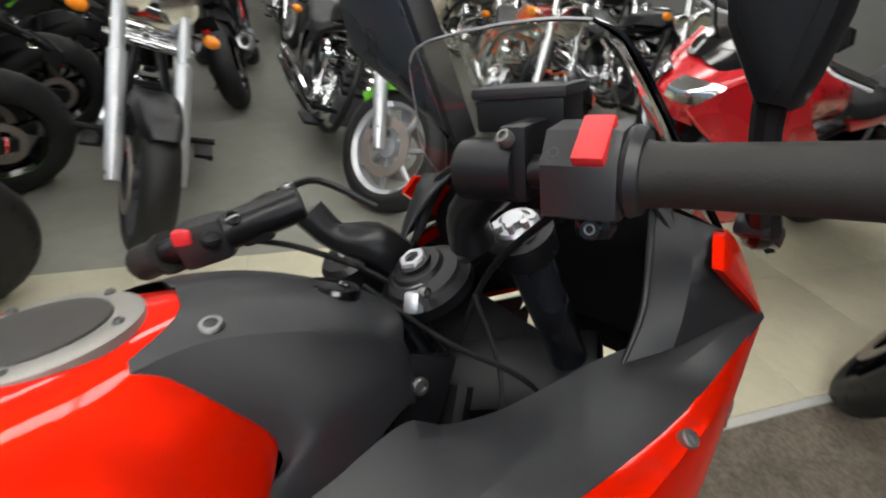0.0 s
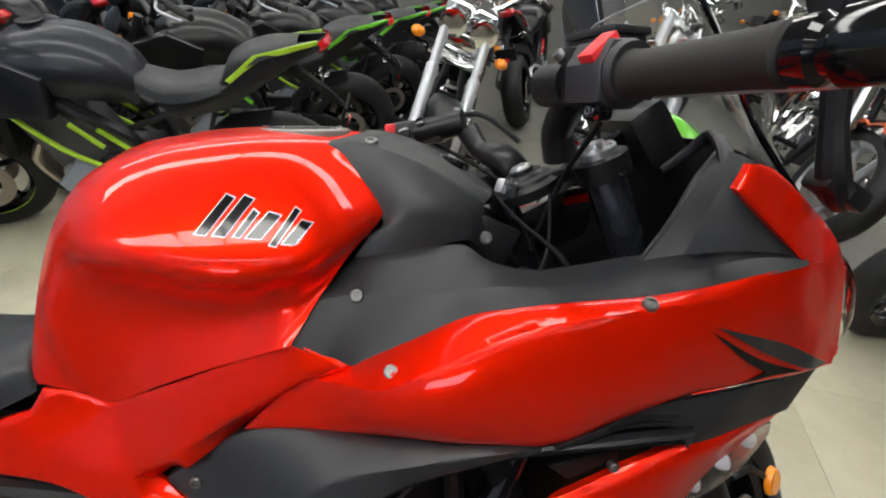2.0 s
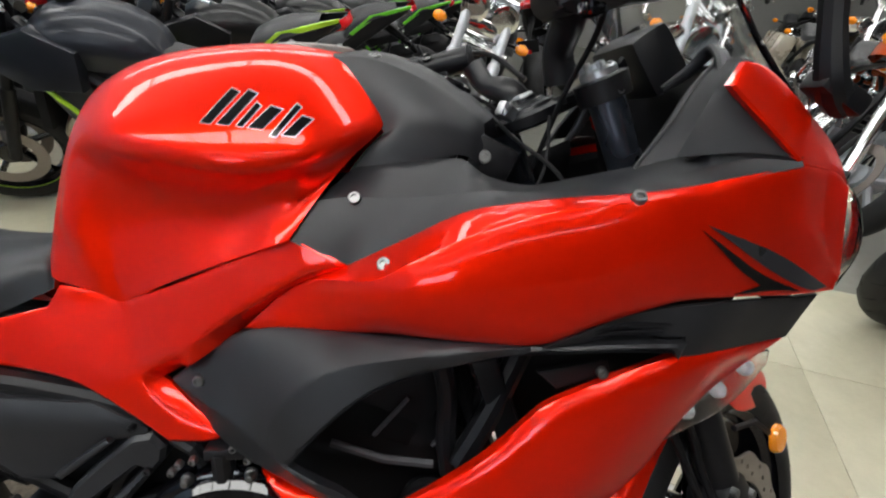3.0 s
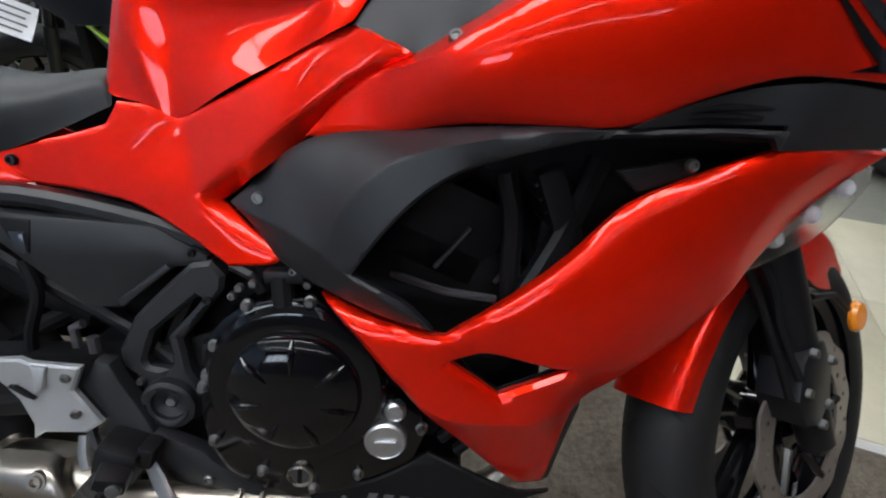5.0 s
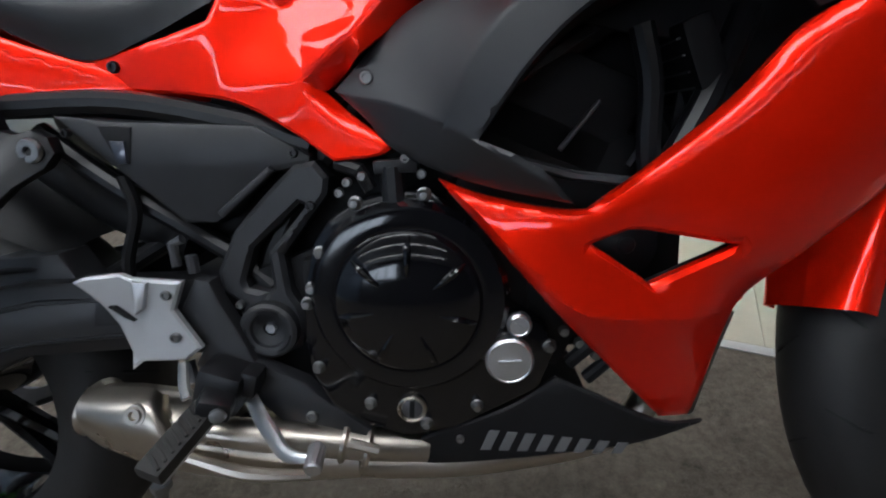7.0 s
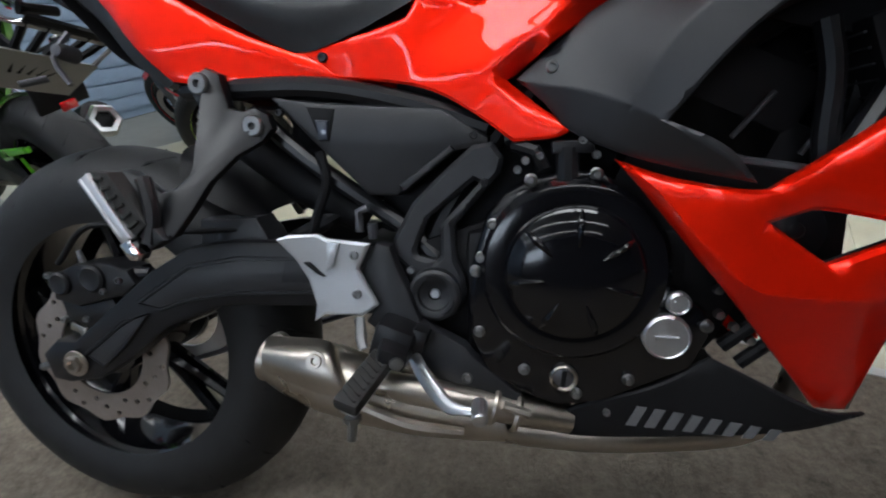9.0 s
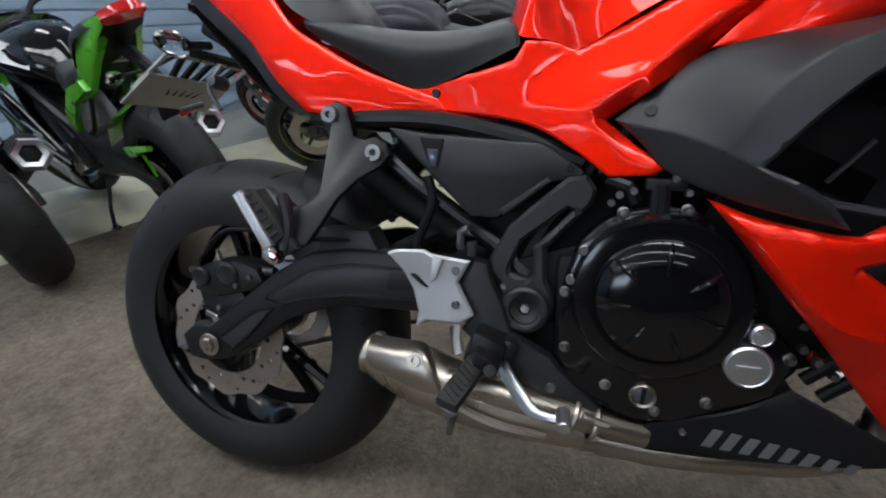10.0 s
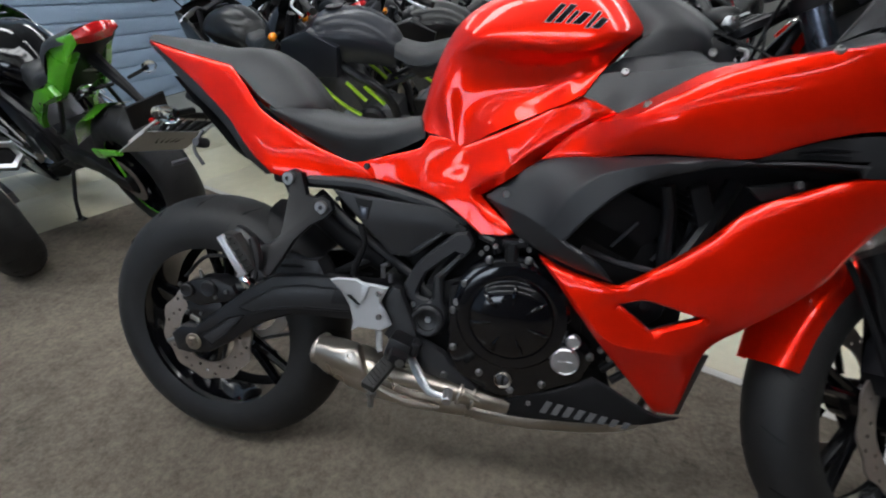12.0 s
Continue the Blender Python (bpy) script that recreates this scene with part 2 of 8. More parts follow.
def corners(pts, step, sharp=38.0):
    """A closed outline, rounded through its points but kept sharp at its corners."""
    n, p = len(pts), [Vector(q) for q in pts]
    hard = [i for i in range(n) if (p[i] - p[i - 1]).angle(p[(i + 1) % n] - p[i]) > radians(sharp)]
    if not hard:
        hard = [0]
    out = []
    for a, b in zip(hard, hard[1:] + [hard[0] + n]):
        run = [p[i % n] for i in range(a, b + 1)]
        line = curve(run, 6) if len(run) > 2 else run
        length = sum((line[i + 1] - line[i]).length for i in range(len(line) - 1))
        k = max(1, round(length / step))
        at, want, j, acc = [line[0]], [length * i / k for i in range(1, k)], 0, 0.0
        for w in want:
            while acc + (line[j + 1] - line[j]).length < w:
                acc += (line[j + 1] - line[j]).length
                j += 1
            at.append(line[j].lerp(line[j + 1], (w - acc) / max((line[j + 1] - line[j]).length, 1e-9)))
        out += at
    return out


def bend(points, soft=()):
    """A smooth sheet y(x, z) through the points, as a thin plate bends."""
    own = len(points)
    points = list(points) + list(soft)
    q = np.array([(x, z) for x, y, z in points])
    h = np.array([y for x, y, z in points])
    n = len(q)

    def u(r):
        return np.where(r > 1e-9, r * r * np.log(np.maximum(r, 1e-9)), 0.0)
    a = np.zeros((n + 3, n + 3))
    a[:n, :n] = u(np.linalg.norm(q[:, None] - q[None], axis=2)) + np.diag([4e-4 if i < own else 8e-3 for i in range(n)])
    a[:n, n], a[:n, n + 1:] = 1, q
    a[n, :n], a[n + 1:, :n] = 1, q.T
    w = np.linalg.solve(a, np.r_[h, 0, 0, 0])

    def f(x, z):
        r = np.hypot(q[:, 0] - x, q[:, 1] - z)
        return float(u(r) @ w[:n] + w[n] + w[n + 1] * x + w[n + 2] * z)
    return f


def facets(nodes, ridges, soft):
    """y(x, z) of flat facets between the nodes, split along the ridges, with edges rounded over the radius soft(x)."""
    from mathutils.geometry import delaunay_2d_cdt
    edges = [e for r in ridges for e in zip(r, r[1:])]
    v2, _, tris, *_ = delaunay_2d_cdt([Vector((x, z)) for x, y, z in nodes], edges, [], 0, 1e-6)
    near = [min(nodes, key=lambda p: (p[0] - v.x) ** 2 + (p[2] - v.y) ** 2) for v in v2]
    m = np.array([np.linalg.inv([[near[i][0] for i in t], [near[i][2] for i in t], [1, 1, 1]]) for t in tris])
    h = np.array([[near[i][1] for i in t] for t in tris])
    ring = [(0.0, 0.0)] + [(r * math.cos(k * math.pi / 4 + r), r * math.sin(k * math.pi / 4 + r)) for r in (0.35, 0.7, 1.0) for k in range(8)]

    def f(x, z):
        total, r = 0.0, soft(x)
        for dx, dz in ring:
            w = m @ np.array((x + r * dx, z + r * dz, 1.0))
            k = int(w.min(axis=1).argmax())
            total += float(w[k] @ h[k])
        return total / len(ring)
    return f


def flow_line(pts, soft=0.014):
    """A softened line through (x, value) points, as a function of x."""
    x = np.arange(pts[0][0] - 0.08, pts[-1][0] + 0.08, 0.001)
    v = np.interp(x, [p[0] for p in pts], [p[1] for p in pts])
    k = np.exp(-0.5 * (np.arange(-40, 41) * 0.001 / soft) ** 2)
    v = np.convolve(np.r_[[v[0]] * 40, v, [v[-1]] * 40], k / k.sum(), "valid")
    return lambda a: float(np.interp(a, x, v))


def within(x, z, loop):
    odd = False
    for (a, b), (c, d) in zip(loop, loop[1:] + loop[:1]):
        if (b > z) != (d > z) and x < a + (z - b) / (d - b) * (c - a):
            odd = not odd
    return odd


def side_of(line, x, z):
    """On which side of a line (x, z) lies: 1 or -1."""
    best, out = 9e9, 1
    for (a, b), (c, d) in zip(line, line[1:]):
        ex, ez = c - a, d - b
        s = max(0.0, min(1.0, ((x - a) * ex + (z - b) * ez) / max(ex * ex + ez * ez, 1e-12)))
        r = (x - a - s * ex) ** 2 + (z - b - s * ez) ** 2
        if r < best - 1e-12:
            best, out = r, (1 if ex * (z - b) - ez * (x - a) > 0 else -1)
    return out, best ** 0.5


def folded(points, creases, soft=()):
    """y(x, z) of a sheet that is smooth between its creases. A crease is a line of (x, y, z) right across it."""
    fine = [curve(c, 5) for c in creases]
    lines = [[(v.x, v.z) for v in c] for c in fine]

    def key(x, z):
        return tuple(side_of(l, x, z)[0] for l in lines)
    groups, loose = {}, {}
    for p in points:
        if all(side_of(l, p[0], p[2])[1] > 0.003 for l in lines):
            groups.setdefault(key(p[0], p[2]), []).append(p)
    for p in soft:
        loose.setdefault(key(p[0], p[2]), []).append(p)
    for c in fine:
        for a, b in zip(c, c[1:]):
            n = Vector((b.z - a.z, 0, a.x - b.x)).normalized() * 0.0015
            m = (a + b) / 2
            for q in (m + n, m - n):
                groups.setdefault(key(q.x, q.z), []).append(tuple(m))
    sheets = {k: bend(v, loose.get(k, ())) for k, v in groups.items() if len(v) > 3}
    return lambda x, z: sheets.get(key(x, z), next(iter(sheets.values())))(x, z)


def panel(outline, inner=(), thick=0.005, step=0.014, holes=(), f=None, lift=0.0, lip=0.002, sharp=38.0, creases=(), ring=0.0):
    """A bodywork shell: an outline of (x, y, z) points, bent through the inner ones, with thickness and turned-in rims."""
    from mathutils.geometry import delaunay_2d_cdt
    f = f or (folded if creases else lambda p, c, s: bend(p, s))(list(outline) + [p for h in holes for p in h], creases, inner)
    loops = [[(v.x, v.z) for v in corners(o, step, sharp)] for o in (outline, *holes)]
    flat, edges = [], []
    for loop in loops:
        k = len(flat)
        flat += loop
        edges += [(k + i, k + (i + 1) % len(loop)) for i in range(len(loop))]
    rim = np.array(flat)

    def inside(x, z):
        return within(x, z, loops[0]) and not any(within(x, z, h) for h in loops[1:])
    extra = []
    for c in creases:
        line = curve(c, 4)
        last = None
        for v in line:
            if inside(v.x, v.z) and np.hypot(rim[:, 0] - v.x, rim[:, 1] - v.z).min() > 0.0025:
                flat.append((v.x, v.z))
                rim = np.vstack((rim, (v.x, v.z)))
                if last is not None:
                    edges.append((last, len(flat) - 1))
                last = len(flat) - 1
        for d in (0.0028, -0.0028, 0.007, -0.007):
            for i, v in enumerate(line):
                t = line[min(i + 1, len(line) - 1)] - line[max(i - 1, 0)]
                n = Vector((t.z, 0, -t.x)).normalized() * d
                extra.append((v.x + n.x, v.z + n.z))
    if ring:
        for k, loop in enumerate(loops):
            extra += [p for p in inset2d(loop, ring if k == 0 else -ring) if inside(*p)]
    for p in extra:
        if inside(*p) and np.hypot(rim[:, 0] - p[0], rim[:, 1] - p[1]).min() > 0.0026:
            flat.append((float(p[0]), float(p[1])))
            rim = np.vstack((rim, p))
    xs, zs = rim[:, 0], rim[:, 1]
    row = 0
    for z in np.arange(zs.min(), zs.max(), step * 0.87):
        row += 1
        for x in np.arange(xs.min() + (row % 2) * step / 2, xs.max(), step):
            if np.hypot(xs - x, zs - z).min() > 0.55 * step and inside(x, z):
                flat.append((float(x), float(z)))
    v2, _, tris, *_ = delaunay_2d_cdt([Vector(p) for p in flat], edges, [], 0, 1e-6)
    keep = []
    for t in tris:
        cx, cz = sum(v2[i].x for i in t) / 3, sum(v2[i].y for i in t) / 3
        if inside(cx, cz):
            keep.append(tuple(t))
    count, n = {}, len(v2)
    for t in keep:
        for i in range(3):
            e = (t[i], t[(i + 1) % 3])
            count[e] = count.get(e, 0) + 1
    border = [e for e in count if (e[1], e[0]) not in count]
    edge = {i for e in border for i in e}
    vs = [(p.x, f(p.x, p.y) - lift + (lip if i in edge else 0), p.y) for i, p in enumerate(v2)]
    vs += [(x, y + thick, z) for x, y, z in vs]
    fs = keep + [tuple(n + i for i in reversed(t)) for t in keep] + [(b, a, n + a, n + b) for a, b in border]
    return vs, fs


def net(stations, nu=7, nv=6, mirror=True, thick=0.0):
    """A smooth skin through rows of points, from the middle plane outwards, and its mirror image."""
    rows = [curve(s, nv) for s in stations]
    lines = [curve([r[j] for r in rows], nu) for j in range(len(rows[0]))]
    m, k = len(lines), len(lines[0])
    vs = [tuple(lines[j][i]) for i in range(k) for j in range(m)]
    fs = [(i * m + j, (i + 1) * m + j, (i + 1) * m + j + 1, i * m + j + 1) for i in range(k - 1) for j in range(m - 1)]
    return both((vs, fs)) if mirror else (vs, fs)


def thicken(shape, d):
    """A skin of sheet faces made into a closed shell of thickness d."""
    vs, fs = shape
    normals = [Vector() for _ in vs]
    for f in fs:
        a, c, e = (Vector(vs[f[i]]) for i in (0, 1, 2))
        k = (c - a).cross(e - a)
        for i in f:
            normals[i] += k
    n, count = len(vs), {}
    for f in fs:
        for a, c in zip(f, f[1:] + f[:1]):
            count[(a, c)] = 1
    rim = [(a, c) for a, c in count if (c, a) not in count]
    under = [tuple(Vector(p) - q.normalized() * d) if q.length > 0 else p for p, q in zip(vs, normals)]
    return list(vs) + under, list(fs) + [tuple(i + n for i in reversed(f)) for f in fs] + [(c, a, a + n, c + n) for a, c in rim]


def add(name, shape, material, parent=None, label="", angle=32, m=None, merge=True):
    """Links a shape as one mesh object under a thing or a part."""
    bm = bmesh.new()
    made = [bm.verts.new(p) for p in shape[0]]
    for f in shape[1]:
        if len(set(f)) > 2:
            try:
                bm.faces.new([made[i] for i in f])
            except ValueError:
                pass
    if merge:
        bmesh.ops.remove_doubles(bm, verts=bm.verts[:], dist=1e-5)
    bmesh.ops.recalc_face_normals(bm, faces=bm.faces[:])
    data = bpy.data.meshes.new(name)
    bm.to_mesh(data)
    bm.free()
    data.materials.append(material)
    data.shade_smooth()
    data.set_sharp_from_angle(angle=radians(angle))
    ob = new(name, data)
    if parent:
        ob.parent = parent
    if m:
        ob.matrix_basis = m
    return tagged(ob, label)


def thing(name, m, label, category, group=""):
    ob = new(name)
    ob.empty_display_size = 0.1
    ob.matrix_world = m
    return tagged(ob, label, category, group)


def screw(parent, p, r=0.008, d=(0, -1, 0), material=None, name="screw"):
    """A socket-head screw."""
    r *= 0.78
    prof = [(0.0, -0.004), (r, -0.004), (r, 0.002), (r * 0.85, 0.0035), (r * 0.55, 0.0035), (r * 0.5, 0.001), (0.0, 0.001)]
    return add(name, lathe(prof, p, d, 14), material or ZINC, parent)


def ring_pts(c, r, n, a0=0.0):
    return [(c[0] + r * math.cos(a0 + 2 * math.pi * i / n), c[1] + r * math.sin(a0 + 2 * math.pi * i / n)) for i in range(n)]


# ---- the room ----
def structure(name, shape, material, label, category, angle=30, parent=None):
    return tagged(add(name, shape, material, angle=angle), label, category, "", "structure")


X0, X1, Y0, Y1, TOP = -3.7, 8.5, -6.2, 9.0, 3.3
GRID = pose(-1.4, 1.5, 0, 0, 0, -23)
floor = structure("floor", box((X1 - X0, Y1 - Y0, 0.2), pose((X0 + X1) / 2, (Y0 + Y1) / 2, -0.108)), GREYFLOOR, "worn grey vinyl floor of the showroom", "floor")
carpet = structure("carpet", box((13.0, 9.0, 0.012), GRID @ pose(6.5, -4.5, -0.006)), CARPET, "worn taupe carpet under the display row", "carpet")
structure("edge_trim", box((13.0, 0.03, 0.014), GRID @ pose(6.5, 0.016, -0.005), 0.003), PLATE, "grey metal edge trim of the carpet", "trim")
structure("ceiling", box((X1 - X0, Y1 - Y0, 0.1), pose((X0 + X1) / 2, (Y0 + Y1) / 2, TOP + 0.05)), CEIL, "white tiled showroom ceiling", "ceiling")
structure("wall_east", box((0.2, Y1 - Y0, TOP), pose(X1 + 0.1, (Y0 + Y1) / 2, TOP / 2)), PLASTER, "grey painted side wall", "wall")
wall_west = structure("wall_west", box((0.2, Y1 - Y0, TOP), pose(X0 - 0.1, (Y0 + Y1) / 2, TOP / 2)), WALL, "side wall with blue slat panels", "wall")
wall_north = structure("wall_north", box((X1 - X0 + 0.4, 0.2, TOP), pose((X0 + X1) / 2, Y1 + 0.1, TOP / 2)), PLASTER, "grey back wall behind the motorcycles", "wall")
for k in range(16):
    add("slat", box((0.02, Y1 - Y0 - 0.1, 0.135), pose(X0 + 0.011, (Y0 + Y1) / 2, 0.15 + 0.15 * k), 0.004), WALL, wall_west)

# south wall with a window on the street
WX0, WX1, WZ0, WZ1 = -3.3, -0.6, 1.5, 2.7
south = [box((a1 - a0, 0.2, c1 - c0), pose((a0 + a1) / 2, Y0 - 0.1, (c0 + c1) / 2)) for a0, a1, c0, c1 in ((X0 - 0.2, WX0, 0, TOP), (WX1, X1 + 0.2, 0, TOP), (WX0, WX1, 0, WZ0), (WX0, WX1, WZ1, TOP))]
wall_south = structure("wall_south", join(*south), DARKWALL, "dark grey wall behind the aisle", "wall")
structure("window_1", join(*[box((0.05, 0.08, WZ1 - WZ0), pose(x, Y0 - 0.06, (WZ0 + WZ1) / 2), 0.006) for x in (WX0 + 0.026, WX0 * 0.75 + WX1 * 0.25, (WX0 + WX1) / 2, WX0 * 0.25 + WX1 * 0.75, WX1 - 0.026)], *[box((WX1 - WX0, 0.08, 0.05), pose((WX0 + WX1) / 2, Y0 - 0.061, z), 0.006) for z in (WZ0 + 0.026, WZ1 - 0.026)]), WINDOWFRAME, "aluminium shop window frame", "window")
structure("backdrop", box((4.4, 0.02, 3.0), pose((WX0 + WX1) / 2, Y0 - 0.6, 1.7)), SKYPANE, "bright daylight outside the window", "backdrop")

# ceiling lights: one band of wide panels over the aisle, narrow ones elsewhere
def light_row(name, y, deep, count, x0, pitch):
    one = thing(name, pose(x0, y, TOP), "white ceiling light with a flat diffuser", "ceiling light", "rows of ceiling lights")
    add("housing", box((pitch - 0.02, deep + 0.06, 0.05), pose(0, 0, -0.025), 0.004), CEIL, one)
    add("diffuser", box((pitch - 0.09, deep, 0.02), pose(0, 0, -0.058), 0.006), TUBE, one)
    for k in range(1, count):
        copy_thing(one, pose(x0 + pitch * k, y, TOP))


light_row("ceiling_light", -1.0, 0.66, 5, -2.9, 1.1)
light_row("strip_light", -2.7, 0.08, 4, -2.6, 1.6)
light_row("strip_light", -4.5, 0.08, 4, -2.6, 1.6)
light_row("strip_light", 1.4, 0.34, 6, -2.6, 1.7)
light_row("strip_light", 3.4, 0.3, 7, -2.6, 1.7)
light_row("strip_light", 6.4, 0.3, 7, -2.6, 1.7)

# tiles of the aisle round the carpet
tile_mesh = None
for i in range(-2, 20):
    for j in range(-9, 2):
        if not (i < 0 or j >= 0):
            continue
        p = GRID @ Vector((i * 0.61 + 0.305, j * 0.61 + 0.34, 0))
        if X0 + 0.4 < p.x < X1 - 0.4 and Y0 + 0.4 < p.y < Y1 - 0.4:
            if tile_mesh is None:
                tile_mesh = add("tile", box((0.6088, 0.6088, 0.012), None, 0.0015), TILE, floor, m=GRID @ pose(i * 0.61 + 0.305, j * 0.61 + 0.34, -0.008)).data
            else:
                t = new("tile", tile_mesh)
                t.parent = floor
                t.matrix_basis = GRID @ pose(i * 0.61 + 0.305, j * 0.61 + 0.34, -0.008)

# ---- the motorcycle ----
bike = thing("sport_motorcycle", BIKE, "orange-red and black sport motorcycle leaning on its side stand", "motorcycle")


def skin(name, shape, material=RED, label="", angle=32):
    return add(name, shape, material, bike, label, angle)


def pair(name, shape, material=RED, label="", angle=32):
    """The right-hand part and its mirror image."""
    return skin(name, shape, material, label, angle), skin(name, flipped(shape), material, label, angle)


# tank
tank = skin("fuel_tank", net([
    [(0.475, 0, 0.49), (0.483, -0.03, 0.488), (0.49, -0.05, 0.486), (0.496, -0.062, 0.483), (0.503, -0.072, 0.478), (0.508, -0.077, 0.475), (0.514, -0.08, 0.472)],
    [(0.515, 0, 0.61), (0.517, -0.03, 0.6), (0.52, -0.052, 0.585), (0.523, -0.066, 0.565), (0.524, -0.072, 0.545), (0.526, -0.078, 0.515), (0.545, -0.085, 0.465)],
    [(0.553, 0, 0.672), (0.555, -0.045, 0.66), (0.56, -0.075, 0.642), (0.567, -0.093, 0.622), (0.557, -0.09, 0.594), (0.548, -0.09, 0.545), (0.565, -0.088, 0.458)],
    [(0.6, 0, 0.706), (0.6, -0.065, 0.69), (0.606, -0.105, 0.662), (0.615, -0.132, 0.626), (0.603, -0.105, 0.592), (0.592, -0.09, 0.54), (0.588, -0.09, 0.451)],
    [(0.66, 0, 0.722), (0.66, -0.075, 0.709), (0.667, -0.123, 0.672), (0.675, -0.157, 0.62), (0.664, -0.118, 0.585), (0.655, -0.1, 0.545), (0.652, -0.112, 0.482)],
    [(0.73, 0, 0.73), (0.733, -0.078, 0.719), (0.742, -0.13, 0.68), (0.75, -0.17, 0.614), (0.74, -0.135, 0.583), (0.73, -0.118, 0.553), (0.72, -0.131, 0.511)],
    [(0.8, 0, 0.73), (0.785, -0.07, 0.72), (0.802, -0.113, 0.686), (0.818, -0.15, 0.626), (0.795, -0.145, 0.596), (0.775, -0.138, 0.566), (0.76, -0.146, 0.528)],
    [(0.875, 0, 0.7232), (0.836, -0.056, 0.711), (0.858, -0.067, 0.68), (0.873, -0.078, 0.647), (0.84, -0.11, 0.612), (0.81, -0.135, 0.575), (0.786, -0.154, 0.539)],
], 8, 7), RED, "glossy orange-red fuel tank")

COVER = [
    [(0.856, 0, 0.7285), (0.847, -0.036, 0.7245), (0.8, -0.063, 0.7135), (0.87, -0.078, 0.645), (0.858, -0.086, 0.624), (0.842, -0.09, 0.602)],
    [(0.885, 0, 0.725), (0.876, -0.034, 0.722), (0.852, -0.058, 0.715), (0.893, -0.084, 0.66), (0.89, -0.09, 0.635), (0.886, -0.092, 0.608)],
    [(0.92, 0, 0.713), (0.916, -0.034, 0.709), (0.905, -0.06, 0.699), (0.93, -0.081, 0.657), (0.93, -0.086, 0.635), (0.925, -0.088, 0.612)],
    [(0.968, 0, 0.688), (0.963, -0.032, 0.684), (0.952, -0.058, 0.673), (0.966, -0.07, 0.644), (0.966, -0.075, 0.63), (0.96, -0.078, 0.616)],
    [(1.004, 0, 0.66), (0.998, -0.03, 0.657), (0.985, -0.05, 0.65), (0.985, -0.058, 0.632), (0.983, -0.062, 0.62), (0.98, -0.064, 0.602)],
]
cover = skin("tank_cover", join(net([s[:3] for s in COVER]), net([s[2:] for s in COVER])), PLASTIC, "matte black tank cover", 20)
lid = add("filler_ring", lathe([(0.03, 0.0015), (0.036, 0.003), (0.047, 0.003), (0.0505, 0.001), (0.051, -0.004), (0.051, -0.02)], (0.788, 0, 0.7262), (0.0, 0, 1), 40), RINGMETAL, tank, "brushed aluminium filler ring")
add("filler_cap", lathe([(0, 0.0055), (0.03, 0.005), (0.0365, 0.0045), (0.038, 0.001)], (0.786, 0, 0.7262), (0.0, 0, 1), 32), CAPMETAL, lid, "dark filler cap")
for k in range(5):
    a = 0.6 + 2 * math.pi * k / 5
    screw(lid, (0.788 + 0.0435 * math.cos(a), 0.0435 * math.sin(a), 0.7282), 0.004, (0, 0, 1))
add("ignition_lock", lathe([(0.011, -0.006), (0.012, 0.001), (0.014, 0.003), (0.02, 0.003), (0.022, 0), (0.022, -0.02)], (0.953, -0.01, 0.694), (0.35, 0, 1), 24), GLOSS, cover)
for s in (-1, 1):
    screw(cover, (0.862, s * 0.047, 0.7165), 0.0095, (0, s * 0.3, 1))
    screw(cover, (0.985, s * 0.0635, 0.614), 0.0095, (0, s, 0.2))
    add("cover_bracket", moved(box((0.05, 0.012, 0.06), None, 0.004), pose(0.992, s * 0.055, 0.602, 0, 25, 0)), SATIN, cover)

from mathutils.bvhtree import BVHTree


def drape(shape):
    """y(x, z) of the right-hand face of a shape."""
    tree = BVHTree.FromPolygons([Vector(p) for p in shape[0]], [tuple(f) for f in shape[1]])

    def f(x, z):
        hit = tree.ray_cast(Vector((x, -1, z)), Vector((0, 1, 0)))[0]
        return hit.y if hit else -0.1
    return f


# plain bars in place of the name on the tank, set on a slant
ftank = drape(([tuple(v.co) for v in tank.data.vertices], [tuple(f.vertices) for f in tank.data.polygons]))
for x, z, w, h in ((0.716, 0.661, 0.011, 0.03), (0.731, 0.66, 0.012, 0.03), (0.748, 0.654, 0.006, 0.02), (0.758, 0.652, 0.015, 0.019), (0.777, 0.65, 0.006, 0.028), (0.787, 0.645, 0.013, 0.017)):
    line = [(x, z - h / 2), (x + w * 0.8, z - h / 2 - 0.001), (x + w + h * 0.62, z + h / 2 - 0.003), (x + w * 0.35 + h * 0.62, z + h / 2)]
    for grow, lift, m in ((-0.0009, 0.0006, SILVER), (0.0, 0.0011, GLOSS)):
        pts = inset2d(line, grow)
        add("name_bar", panel([(a, 0, c) for a, c in pts], f=ftank, lift=lift, thick=0.0006, lip=0, step=0.006), m, tank, "plain slanted bar in place of the model name")

